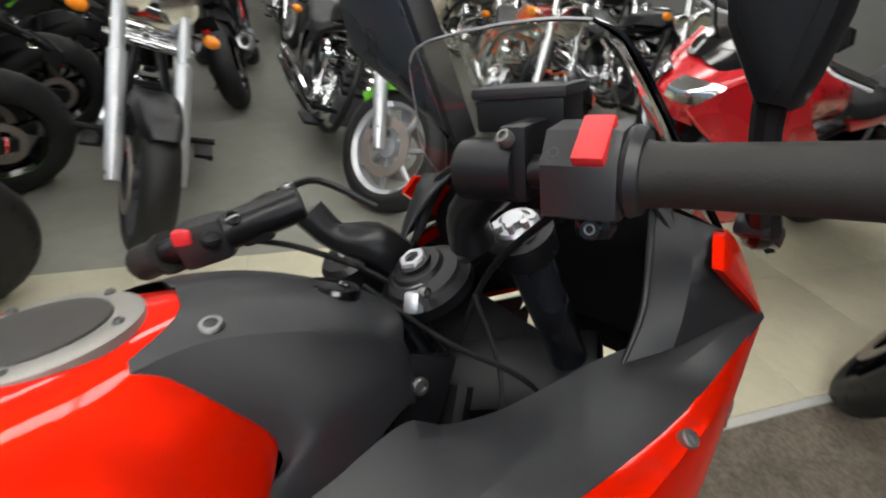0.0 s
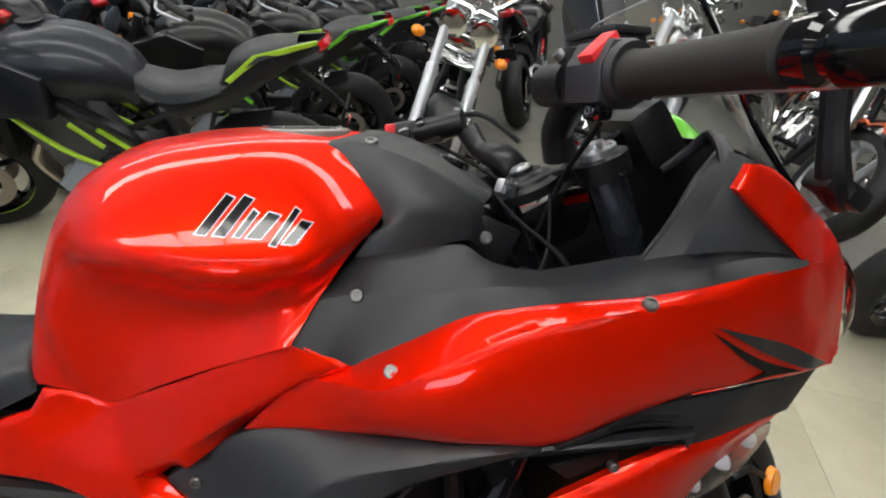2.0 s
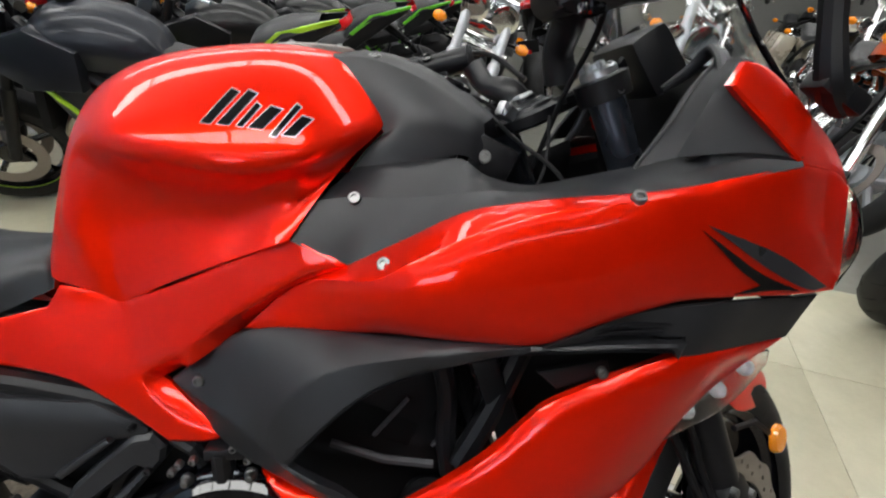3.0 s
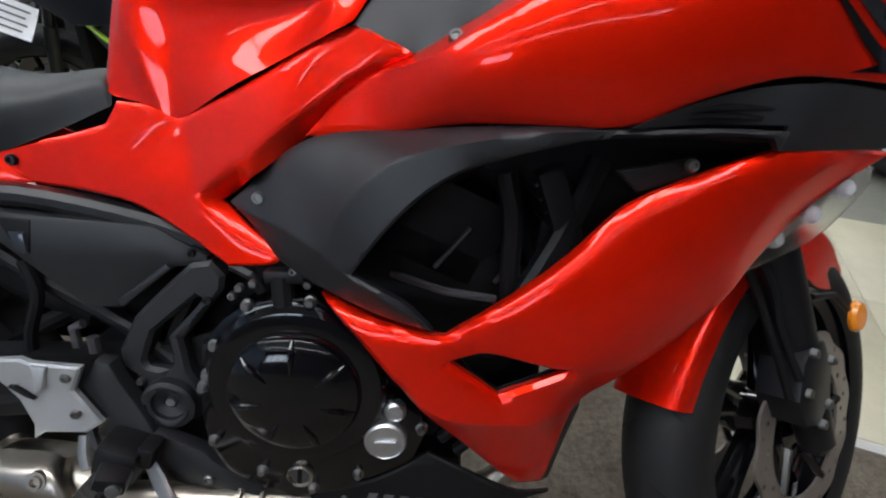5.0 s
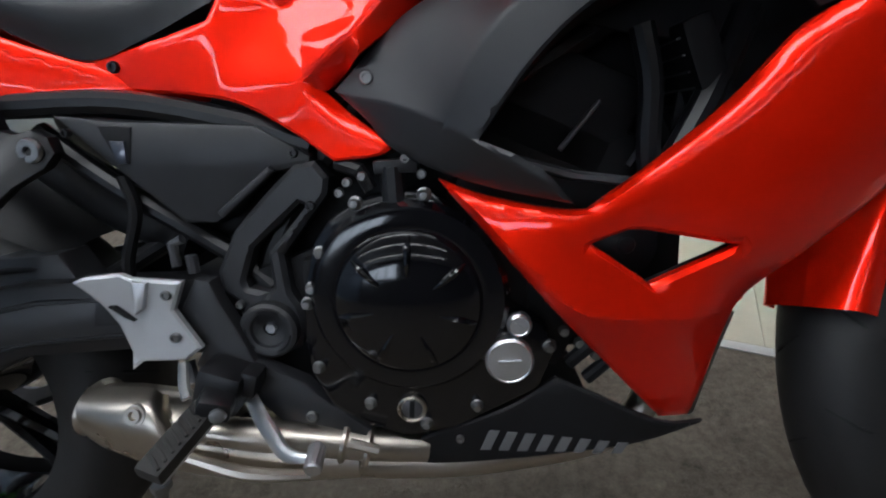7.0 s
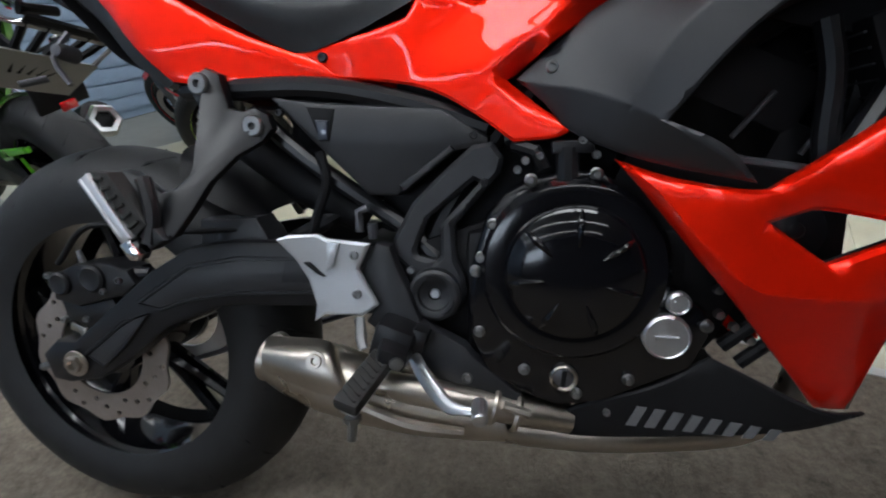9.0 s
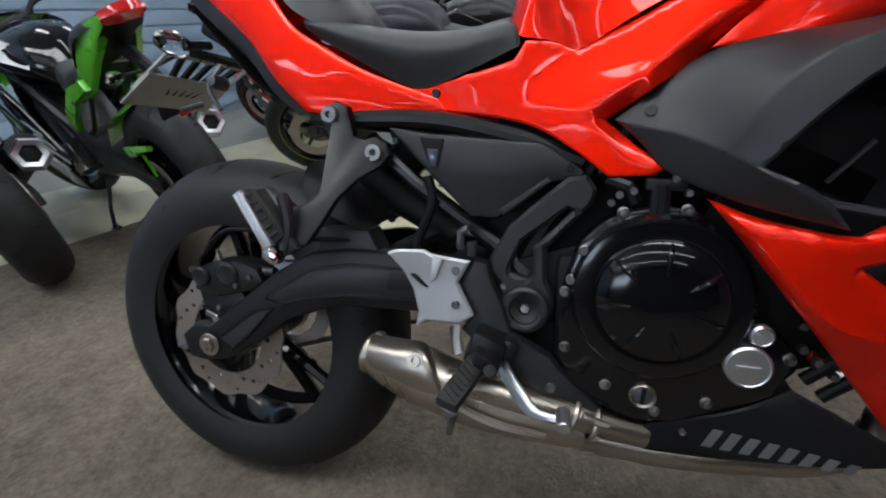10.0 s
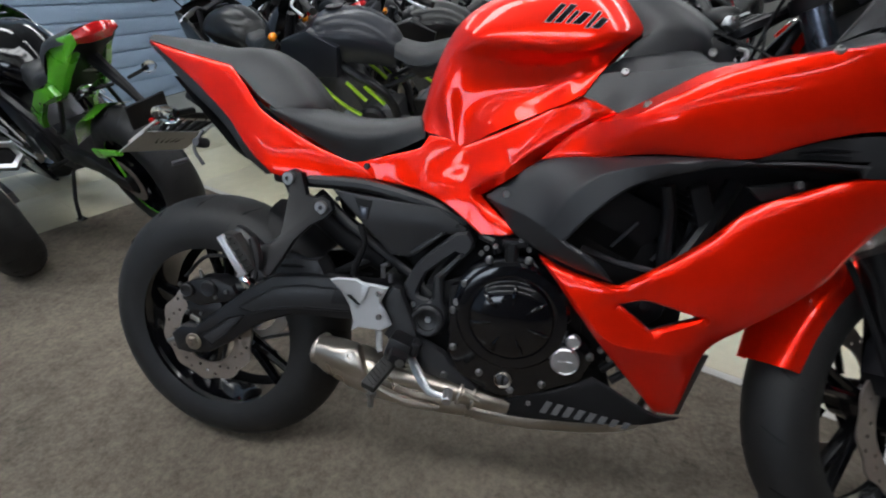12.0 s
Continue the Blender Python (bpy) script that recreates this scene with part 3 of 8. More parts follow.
# inner trim of the fairing
TRIM = [
    [(0.841, -0.092, 0.602), (0.809, -0.13, 0.573), (0.785, -0.15, 0.537)],
    [(0.87, -0.091, 0.606), (0.845, -0.128, 0.577), (0.814, -0.152, 0.524)],
    [(0.91, -0.09, 0.611), (0.882, -0.136, 0.577), (0.848, -0.152, 0.514)],
    [(0.955, -0.087, 0.613), (0.927, -0.146, 0.582), (0.902, -0.165, 0.543)],
    [(0.984, -0.093, 0.596), (0.972, -0.15, 0.588), (0.958, -0.183, 0.571)],
    [(1.025, -0.103, 0.588), (1.02, -0.156, 0.589), (1.012, -0.2, 0.584)],
    [(1.061, -0.118, 0.596), (1.068, -0.167, 0.595), (1.072, -0.209, 0.591)],
    [(1.111, -0.14, 0.611), (1.115, -0.18, 0.604), (1.125, -0.2125, 0.6)],
    [(1.16, -0.172, 0.627), (1.16, -0.195, 0.618), (1.165, -0.2135, 0.607)],
    [(1.2, -0.19, 0.632), (1.2, -0.203, 0.627), (1.205, -0.2138, 0.615)],
    [(1.237, -0.21, 0.629), (1.2375, -0.212, 0.626), (1.238, -0.2138, 0.622)]]
trim_r, trim_l = pair("inner_trim", join(net([s[:2] for s in TRIM], 5, 5, False), net([s[1:] for s in TRIM], 5, 5, False)), PLASTIC, "grained black inner fairing trim", 8)
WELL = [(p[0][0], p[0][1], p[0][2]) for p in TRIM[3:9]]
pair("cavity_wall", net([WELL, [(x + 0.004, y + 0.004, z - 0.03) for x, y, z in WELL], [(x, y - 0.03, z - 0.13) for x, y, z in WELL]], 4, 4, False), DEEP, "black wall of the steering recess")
for o, s in ((trim_r, -1), (trim_l, 1)):
    screw(o, (0.846, s * 0.13, 0.576), 0.0085, (0, s, 0.5))

# upper side fairing
UPPER = [(0.843, -0.153, 0.514), (0.898, -0.166, 0.543), (0.949, -0.182, 0.571), (0.987, -0.196, 0.582), (1.034, -0.206, 0.59), (1.091, -0.214, 0.596), (1.139, -0.214, 0.603), (1.238, -0.214, 0.622),
         (1.3, -0.18, 0.617), (1.346, -0.15, 0.598), (1.358, -0.15, 0.52), (1.357, -0.152, 0.487), (1.313, -0.17, 0.488), (1.21, -0.2, 0.495), (1.151, -0.205, 0.494), (1.086, -0.21, 0.477), (1.024, -0.21, 0.454),
         (0.962, -0.2, 0.453), (0.888, -0.18, 0.453), (0.806, -0.15, 0.441), (0.728, -0.13, 0.436), (0.784, -0.141, 0.488)]
RIDGE = [(0.8, -0.146, 0.497), (0.838, -0.17, 0.503), (0.87, -0.2, 0.5135), (0.905, -0.21, 0.535), (0.94, -0.2145, 0.553), (0.972, -0.2175, 0.568), (0.995, -0.219, 0.5755), (1.03, -0.2215, 0.583), (1.08, -0.2235, 0.59), (1.13, -0.224, 0.598), (1.19, -0.218, 0.588), (1.25, -0.204, 0.57), (1.31, -0.179, 0.544), (1.345, -0.162, 0.51), (1.357, -0.153, 0.495)]
crest_z, crest_y = flow_line([(p[0], p[2]) for p in RIDGE], 0.008), flow_line([(0.74, -0.13), (0.8, -0.143), (0.838, -0.168), (0.87, -0.2), (0.905, -0.2105), (0.95, -0.2155), (1.04, -0.222), (1.12, -0.224), (1.19, -0.218), (1.25, -0.204), (1.31, -0.179), (1.357, -0.153)], 0.012)
foot_z = flow_line([(0.728, 0.436), (0.806, 0.441), (0.888, 0.453), (1.024, 0.454), (1.086, 0.477), (1.151, 0.494), (1.21, 0.495), (1.357, 0.487)])
foot_y = flow_line([(0.728, -0.13), (0.806, -0.148), (0.86, -0.172), (0.92, -0.196), (1.024, -0.211), (1.1, -0.21), (1.151, -0.205), (1.21, -0.197), (1.313, -0.17), (1.357, -0.152)], 0.018)
top_z = flow_line([(0.728, 0.445), (0.784, 0.488), (0.843, 0.514), (0.898, 0.543), (0.949, 0.571), (0.987, 0.582), (1.034, 0.59), (1.091, 0.596), (1.139, 0.603), (1.238, 0.622), (1.3, 0.617), (1.346, 0.598), (1.358, 0.56)], 0.006)
top_y = flow_line([(0.728, -0.13), (0.784, -0.14), (0.843, -0.153), (0.898, -0.166), (0.949, -0.182), (0.987, -0.196), (1.034, -0.206), (1.091, -0.214), (1.139, -0.216), (1.238, -0.214), (1.3, -0.182), (1.346, -0.152)], 0.008)
belly = flow_line([(0.82, 0.0), (0.88, 0.014), (0.95, 0.0155), (1.08, 0.0125), (1.16, 0.006), (1.24, -0.003), (1.32, -0.001)], 0.025)


def fup(x, z):
    """The side fairing: a sloping strip above its ridge, a rounded flank below it."""
    zr, yr = crest_z(x), crest_y(x)
    if z > zr:
        u = min(1.0, (z - zr) / max(top_z(x) - zr, 0.004))
        return yr + (top_y(x) - yr) * u
    u = min(1.0, (zr - z) / max(zr - foot_z(x), 0.004))
    return yr + (foot_y(x) - yr) * u - belly(x) * 4 * u * (1 - u)


side_r, side_l = pair("side_fairing", panel(UPPER, f=fup, step=0.008, creases=[RIDGE], ring=0.004), RED, "glossy orange-red side fairing")
for o, s in ((side_r, 1), (side_l, -1)):
    d = panel([(x, 0, z) for x, z in inset2d([(p[0], p[2]) for p in UPPER], 0.012)], f=fup, lift=-0.012, thick=0.002, step=0.025)
    add("lining", d if s > 0 else flipped(d), DEEP, o, "black inner lining")
for o, s in ((side_r, -1), (side_l, 1)):
    screw(o, (0.877, s * (0.001 - fup(0.877, 0.524)), 0.524), 0.0085, (0, s, 0.7))
    screw(o, (1.092, s * 0.2205, 0.5945), 0.0085, (0, s, 1.2))
for line, m in (([(1.155, 0, 0.572), (1.24, 0, 0.525), (1.31, 0, 0.494), (1.34, 0, 0.494), (1.25, 0, 0.538)], GREYPAINT), ([(1.15, 0, 0.568), (1.2, 0, 0.53), (1.24, 0, 0.506), (1.21, 0, 0.499), (1.255, 0, 0.499), (1.298, 0, 0.494), (1.23, 0, 0.522)], GLOSS)):
    d = [(x, fup(x, z), z) for x, _, z in line]
    add("decal", panel(d, f=fup, lift=0.0015, thick=0.001, lip=0, step=0.01), m, side_r, "dark slash graphic")
    add("decal", flipped(panel(d, f=fup, lift=0.0015, thick=0.001, lip=0, step=0.01)), m, side_l, "dark slash graphic")

# nose
FIN = [(1.166, -0.203, 0.687), (1.182, -0.197, 0.707), (1.211, -0.188, 0.702), (1.266, -0.18, 0.665), (1.318, -0.165, 0.626), (1.346, -0.15, 0.6), (1.29, -0.188, 0.614), (1.238, -0.213, 0.622), (1.222, -0.213, 0.636)]
pair("nose_fin", panel(FIN, [(1.24, -0.2, 0.66), (1.2, -0.2, 0.685)], 0.008, ring=0.003), RED, "orange-red nose panel")
skin("headlight", net([
    [(1.33, 0, 0.66), (1.33, -0.08, 0.645), (1.33, -0.14, 0.61)],
    [(1.42, 0, 0.6), (1.41, -0.09, 0.59), (1.352, -0.147, 0.575)],
    [(1.46, 0, 0.53), (1.44, -0.09, 0.525), (1.362, -0.148, 0.52)],
    [(1.44, 0, 0.47), (1.42, -0.09, 0.475), (1.358, -0.148, 0.487)],
]), LENS, "clear headlight lens")
skin("nose_shell", net([
    [(1.24, 0, 0.722), (1.235, -0.08, 0.718), (1.2, -0.186, 0.706)],
    [(1.3, 0, 0.69), (1.3, -0.09, 0.675), (1.28, -0.172, 0.65)],
    [(1.335, 0, 0.655), (1.333, -0.08, 0.642), (1.33, -0.138, 0.607)],
]), PLASTIC, "black nose lining")
skin("headlight_bowl", net([
    [(1.3, 0, 0.64), (1.3, -0.08, 0.63), (1.3, -0.14, 0.6)],
    [(1.34, 0, 0.56), (1.34, -0.09, 0.55), (1.33, -0.135, 0.54)],
    [(1.34, 0, 0.45), (1.34, -0.09, 0.45), (1.33, -0.14, 0.48)],
]), DEEP)

# dash cowl inside the fairing
COWL = [
    [(1.085, -0.128, 0.604), (1.115, -0.158, 0.613), (1.14, -0.184, 0.626), (1.19, -0.2, 0.632), (1.239, -0.21, 0.629)],
    [(1.125, -0.128, 0.645), (1.14, -0.158, 0.65), (1.153, -0.184, 0.655), (1.185, -0.195, 0.655), (1.222, -0.205, 0.646)],
    [(1.16, -0.112, 0.685), (1.168, -0.146, 0.688), (1.172, -0.178, 0.69), (1.178, -0.187, 0.69), (1.195, -0.197, 0.682)],
    [(1.206, -0.08, 0.72), (1.2, -0.13, 0.716), (1.193, -0.163, 0.713), (1.19, -0.175, 0.712), (1.192, -0.19, 0.708)],
]
cowl_shape = join(net([s[1:3] for s in COWL], mirror=False), net([s[2:] for s in COWL], mirror=False))
for s in (1, -1):
    cowl = skin("dash_cowl", cowl_shape if s > 0 else flipped(cowl_shape), PLASTIC, "black dash cowl", 20)
    rim = tube([r[1] for r in COWL[:4]], [0.002, 0.003, 0.0035, 0.003], 8, 5)
    add("cowl_rim", rim if s > 0 else flipped(rim), PLASTIC, cowl)
    rib = tube([(1.158, -0.176, 0.622), (1.176, -0.172, 0.652), (1.19, -0.16, 0.69), (1.2, -0.135, 0.716), (1.206, -0.105, 0.728), (1.196, -0.088, 0.71), (1.172, -0.082, 0.69)], [0.005, 0.009, 0.0105, 0.0095, 0.008, 0.007, 0.005], 10, 5, 0.6)
    add("cowl_rib", rib if s > 0 else flipped(rib), PLASTIC, cowl, "raised black rib round the cowl opening")
# Made-up black sheet that closes the steering recess from below and darkens it.
skin("recess_sheet", net([[(0.95, 0.13, 0.56), (0.96, 0.11, 0.5), (0.97, 0.0, 0.46)], [(1.08, 0.16, 0.57), (1.08, 0.14, 0.49), (1.08, 0.01, 0.46)], [(1.24, 0.2, 0.6), (1.24, 0.18, 0.54), (1.24, -0.02, 0.5)]], 3, 3, False), DEEP, "added black sheet closing the steering recess")
skin("bulkhead", net([
    [(1.25, 0, 0.72), (1.245, -0.08, 0.715), (1.23, -0.16, 0.7)],
    [(1.23, 0, 0.66), (1.23, -0.09, 0.655), (1.21, -0.19, 0.64)],
    [(1.25, 0, 0.55), (1.25, -0.09, 0.55), (1.24, -0.195, 0.56)]], 3, 3), DEEP, "black bulkhead behind the headlight")
skin("instrument_pod", join(box((0.05, 0.13, 0.075), pose(1.185, 0.015, 0.725, 0, -35, 0), 0.014), lathe([(0.036, -0.01), (0.036, 0.006), (0.031, 0.009), (0.029, 0.004), (0, 0.004)], (1.166, 0.01, 0.738), (-0.82, 0, 0.57), 28)), SATIN, "black instrument pod behind the screen")
SHIFT = Matrix.Translation((0, 0.02, 0)) @ Matrix.Diagonal((1, 1.2, 1, 1))
screen = skin("windscreen", moved(thicken(net([
    [(1.27, 0.16, 0.66), (1.285, 0.13, 0.67), (1.3, 0.06, 0.692), (1.3, 0, 0.7), (1.3, -0.06, 0.692), (1.285, -0.13, 0.67), (1.27, -0.16, 0.66)],
    [(1.21, 0.15, 0.735), (1.225, 0.12, 0.757), (1.24, 0.07, 0.772), (1.245, 0, 0.78), (1.24, -0.07, 0.772), (1.225, -0.12, 0.757), (1.21, -0.15, 0.735)],
    [(1.187, 0.13, 0.8), (1.19, 0.105, 0.825), (1.195, 0.06, 0.836), (1.2, 0, 0.84), (1.195, -0.06, 0.836), (1.19, -0.105, 0.825), (1.187, -0.13, 0.8)],
    [(1.17, 0.112, 0.848), (1.168, 0.09, 0.864), (1.172, 0.05, 0.87), (1.175, 0, 0.872), (1.172, -0.05, 0.87), (1.168, -0.09, 0.864), (1.17, -0.112, 0.848)],
], mirror=False), 0.003), SHIFT), CLEAR, "clear windscreen with a dark edge")
edge_line = [(1.27, -0.16, 0.66), (1.21, -0.151, 0.735), (1.187, -0.131, 0.8), (1.17, -0.113, 0.848), (1.168, -0.09, 0.865), (1.172, -0.05, 0.871), (1.175, 0, 0.873)]
add("edge_trim", moved(tube(edge_line[:5], 0.0018, 6, 5), SHIFT), GLOSS, screen, "dark edge trim")
add("polished_edge", moved(join(tube(edge_line[4:], 0.0012, 6, 5), flipped(tube(edge_line, 0.0012, 6, 5))), SHIFT), SILVER, screen, "pale polished edge")

# frame cover below the tank
MID = [(0.518, -0.084, 0.467), (0.55, -0.085, 0.463), (0.585, -0.089, 0.451), (0.665, -0.112, 0.484), (0.753, -0.137, 0.526), (0.793, -0.149, 0.539), (0.841, -0.154, 0.512), (0.784, -0.128, 0.484), (0.728, -0.115, 0.435), (0.638, -0.095, 0.372),
       (0.622, -0.1, 0.364), (0.656, -0.11, 0.334), (0.695, -0.126, 0.306), (0.678, -0.127, 0.296), (0.63, -0.123, 0.293), (0.583, -0.115, 0.328), (0.531, -0.106, 0.357), (0.472, -0.095, 0.371), (0.4, -0.085, 0.381), (0.352, -0.09, 0.41), (0.404, -0.091, 0.421), (0.453, -0.088, 0.43), (0.502, -0.085, 0.443)]
COVER = [(0.335, -0.09, 0.41), (0.4, -0.086, 0.378), (0.475, -0.094, 0.368), (0.535, -0.105, 0.353), (0.585, -0.115, 0.325), (0.628, -0.123, 0.288), (0.7, -0.129, 0.302), (0.622, -0.1, 0.362),
         (0.512, -0.0945, 0.394), (0.604, -0.113, 0.373), (0.594, -0.099, 0.4155), (0.69, -0.135, 0.431), (0.662, -0.131, 0.408), (0.8, -0.154, 0.504), (0.85, -0.1555, 0.515),
         (0.45, -0.088, 0.432), (0.505, -0.086, 0.45), (0.515, -0.084, 0.472), (0.585, -0.088, 0.452), (0.665, -0.112, 0.488), (0.753, -0.137, 0.53), (0.793, -0.149, 0.543), (0.64, -0.095, 0.37), (0.73, -0.115, 0.434), (0.787, -0.128, 0.482), (0.613, -0.1165, 0.358), (0.652, -0.123, 0.318)]
cover_shape = facets(COVER, [(8, 9, 12, 11, 13, 14), (8, 10, 11), (9, 25, 26, 6), (9, 7)], lambda x: 0.0065 + 0.026 * max(0.0, min(1.0, (0.565 - x) / 0.08)))
mid_r, mid_l = pair("frame_cover", panel(MID, step=0.0065, f=cover_shape, creases=[[COVER[k] for k in (9, 12, 11, 13, 14)]], ring=0.003), RED, "glossy orange-red frame cover")
for o, s in ((mid_r, -1), (mid_l, 1)):
    screw(o, (0.395, s * 0.089, 0.404), 0.008, (0, s, 0), SATIN)

# black side cover and air duct
SIDE = [(0.728, -0.131, 0.432), (0.634, -0.106, 0.363), (0.667, -0.12, 0.332), (0.694, -0.135, 0.301), (0.765, -0.16, 0.269), (0.859, -0.187, 0.246), (0.828, -0.192, 0.281), (0.777, -0.187, 0.307), (0.819, -0.2, 0.361), (0.861, -0.203, 0.399),
        (0.906, -0.203, 0.42), (0.98, -0.206, 0.439), (1.027, -0.21, 0.444), (1.103, -0.21, 0.446), (1.156, -0.206, 0.444), (1.163, -0.205, 0.433), (1.17, -0.203, 0.45), (1.107, -0.208, 0.452), (1.031, -0.205, 0.45), (0.932, -0.192, 0.452), (0.839, -0.166, 0.446)]
ARCH = [(1.031, -0.206, 0.4505), (0.985, -0.209, 0.449), (0.933, -0.208, 0.445), (0.889, -0.205, 0.438), (0.856, -0.2, 0.431), (0.827, -0.194, 0.421), (0.797, -0.19, 0.401), (0.769, -0.181, 0.367), (0.754, -0.173, 0.335), (0.742, -0.163, 0.31), (0.733, -0.15, 0.284)]
BEVEL = [(0.637, -0.107, 0.361), (0.66, -0.121, 0.353), (0.69, -0.139, 0.346), (0.72, -0.155, 0.336), (0.748, -0.17, 0.322), (0.77, -0.182, 0.308), (0.797, -0.191, 0.291), (0.827, -0.194, 0.272), (0.858, -0.188, 0.247)]
SIDEIN = [(0.73, -0.14, 0.385), (0.78, -0.156, 0.412), (0.72, -0.142, 0.36), (0.84, -0.176, 0.437), (0.7, -0.131, 0.4), (0.7, -0.134, 0.32), (0.77, -0.166, 0.285), (0.775, -0.187, 0.335), (0.79, -0.192, 0.36)]
pl_r, pl_l = pair("side_cover", panel(SIDE, SIDEIN, step=0.011, thick=0.01, creases=[ARCH, BEVEL], ring=0.003), PLASTIC, "grained black side cover")
rim_line = [(0.777, -0.187, 0.307), (0.819, -0.2, 0.361), (0.861, -0.203, 0.399), (0.906, -0.204, 0.42), (0.98, -0.207, 0.439), (1.027, -0.211, 0.445), (1.103, -0.211, 0.446), (1.158, -0.207, 0.442)]
inner_rim = [(x, y + 0.05, z - 0.006) for x, y, z in rim_line]
for o, s in ((pl_r, 1), (pl_l, -1)):
    screw(o, (0.672, -s * 0.1235, 0.371), 0.0085, (0, -s, 0))
    v = net([rim_line, [((a[0] + b[0]) / 2, (a[1] + b[1]) / 2, (a[2] + b[2]) / 2) for a, b in zip(rim_line, inner_rim)], inner_rim], 3, 5, False)
    add("duct_wall", v if s > 0 else flipped(v), DEEP, o)
VENT = [(1.025, -0.214, 0.452), (1.07, -0.214, 0.47), (1.136, -0.205, 0.486), (1.21, -0.197, 0.49), (1.3, -0.165, 0.482), (1.345, -0.15, 0.48), (1.315, -0.155, 0.432), (1.24, -0.178, 0.432), (1.165, -0.2, 0.433), (1.17, -0.2, 0.455), (1.1, -0.195, 0.455)]
pair("air_intake", panel(VENT, [(1.09, -0.19, 0.462), (1.15, -0.185, 0.47), (1.21, -0.188, 0.462)]), PLASTIC, "black air intake panel")
for k in range(2):
    pair("intake_slat", tube([(1.05 + 0.02 * k, -0.206, 0.459 + 0.007 * k), (1.09 + 0.02 * k, -0.2, 0.463 + 0.007 * k), (1.145 + 0.015 * k, -0.198, 0.461 + 0.008 * k)], [0.002, 0.0035, 0.002], 6), SATIN)

# lower fairing
LOWER = [(0.737, -0.155, 0.271), (0.79, -0.17, 0.252), (0.862, -0.19, 0.239), (0.885, -0.195, 0.249), (0.94, -0.2, 0.289), (0.991, -0.203, 0.332), (1.038, -0.205, 0.381), (1.101, -0.205, 0.41), (1.162, -0.202, 0.431), (1.22, -0.19, 0.435), (1.324, -0.15, 0.427),
         (1.29, -0.15, 0.408), (1.237, -0.155, 0.366), (1.193, -0.16, 0.308), (1.175, -0.162, 0.275), (1.127, -0.165, 0.226), (1.07, -0.17, 0.182), (1.025, -0.149, 0.12), (1.008, -0.112, -0.022), (0.972, -0.12, -0.018), (0.902, -0.15, 0.068), (0.824, -0.163, 0.163), (0.775, -0.16, 0.225)]
LOWIN = [(0.93, -0.2, 0.24), (1.0, -0.211, 0.29), (1.08, -0.213, 0.345), (1.16, -0.202, 0.385), (1.1, -0.197, 0.28), (0.86, -0.184, 0.19), (1.04, -0.188, 0.2)]
HOLE = [(0.876, -0.187, 0.207), (0.9, -0.188, 0.216), (0.921, -0.19, 0.219), (1.003, -0.197, 0.202), (0.93, -0.188, 0.166)]
KEEL = [(0.742, -0.156, 0.2685), (0.764, -0.167, 0.25), (0.788, -0.174, 0.224), (0.829, -0.182, 0.172), (0.853, -0.186, 0.15), (0.88, -0.189, 0.137), (0.934, -0.19, 0.134), (0.972, -0.186, 0.132), (1.009, -0.168, 0.133), (1.03, -0.15, 0.134)]
FLANK = [(0.9, -0.158, 0.09), (0.945, -0.163, 0.07), (0.985, -0.16, 0.08), (0.982, -0.136, 0.02), (0.975, -0.122, -0.01), (0.93, -0.146, 0.04)]
flow = folded(LOWER + HOLE, [KEEL], LOWIN + FLANK)
LIPLINE = [(p[0], p[2]) for p in LOWER[0:11]]
RIMLINE = [(p[0], p[2]) for p in HOLE + HOLE[:1]]
sheet = flow


def flow(x, z):
    """The sheet with its upper edge and the rim of its opening rolled inwards."""
    d, r = side_of(LIPLINE, x, z)[1], side_of(RIMLINE, x, z)[1]
    return sheet(x, z) + 0.007 * max(0.0, 1 - d / 0.015) ** 2 + 0.004 * max(0.0, 1 - r / 0.01) ** 2


low_r, low_l = pair("lower_fairing", panel(LOWER, LOWIN + FLANK, holes=[HOLE], f=flow, step=0.009, creases=[KEEL], ring=0.004, lip=0.003, thick=0.008), RED, "glossy orange-red lower fairing")
for o, s in ((low_r, 1), (low_l, -1)):
    d = panel([(x, 0, z) for x, z in inset2d([(p[0], p[2]) for p in LOWER], 0.016)], holes=[HOLE], f=flow, lift=-0.014, thick=0.002, step=0.025)
    add("lining", d if s > 0 else flipped(d), DEEP, o, "black inner lining")
screw(low_r, (1.088, -0.203, 0.42), 0.007)
REAR = [(1.007, -0.113, -0.021), (1.025, -0.15, 0.121), (1.045, -0.12, 0.108), (1.022, -0.096, -0.03)]
skin("fairing_edge", panel(REAR, thick=0.006), PLASTIC, "black trailing edge")

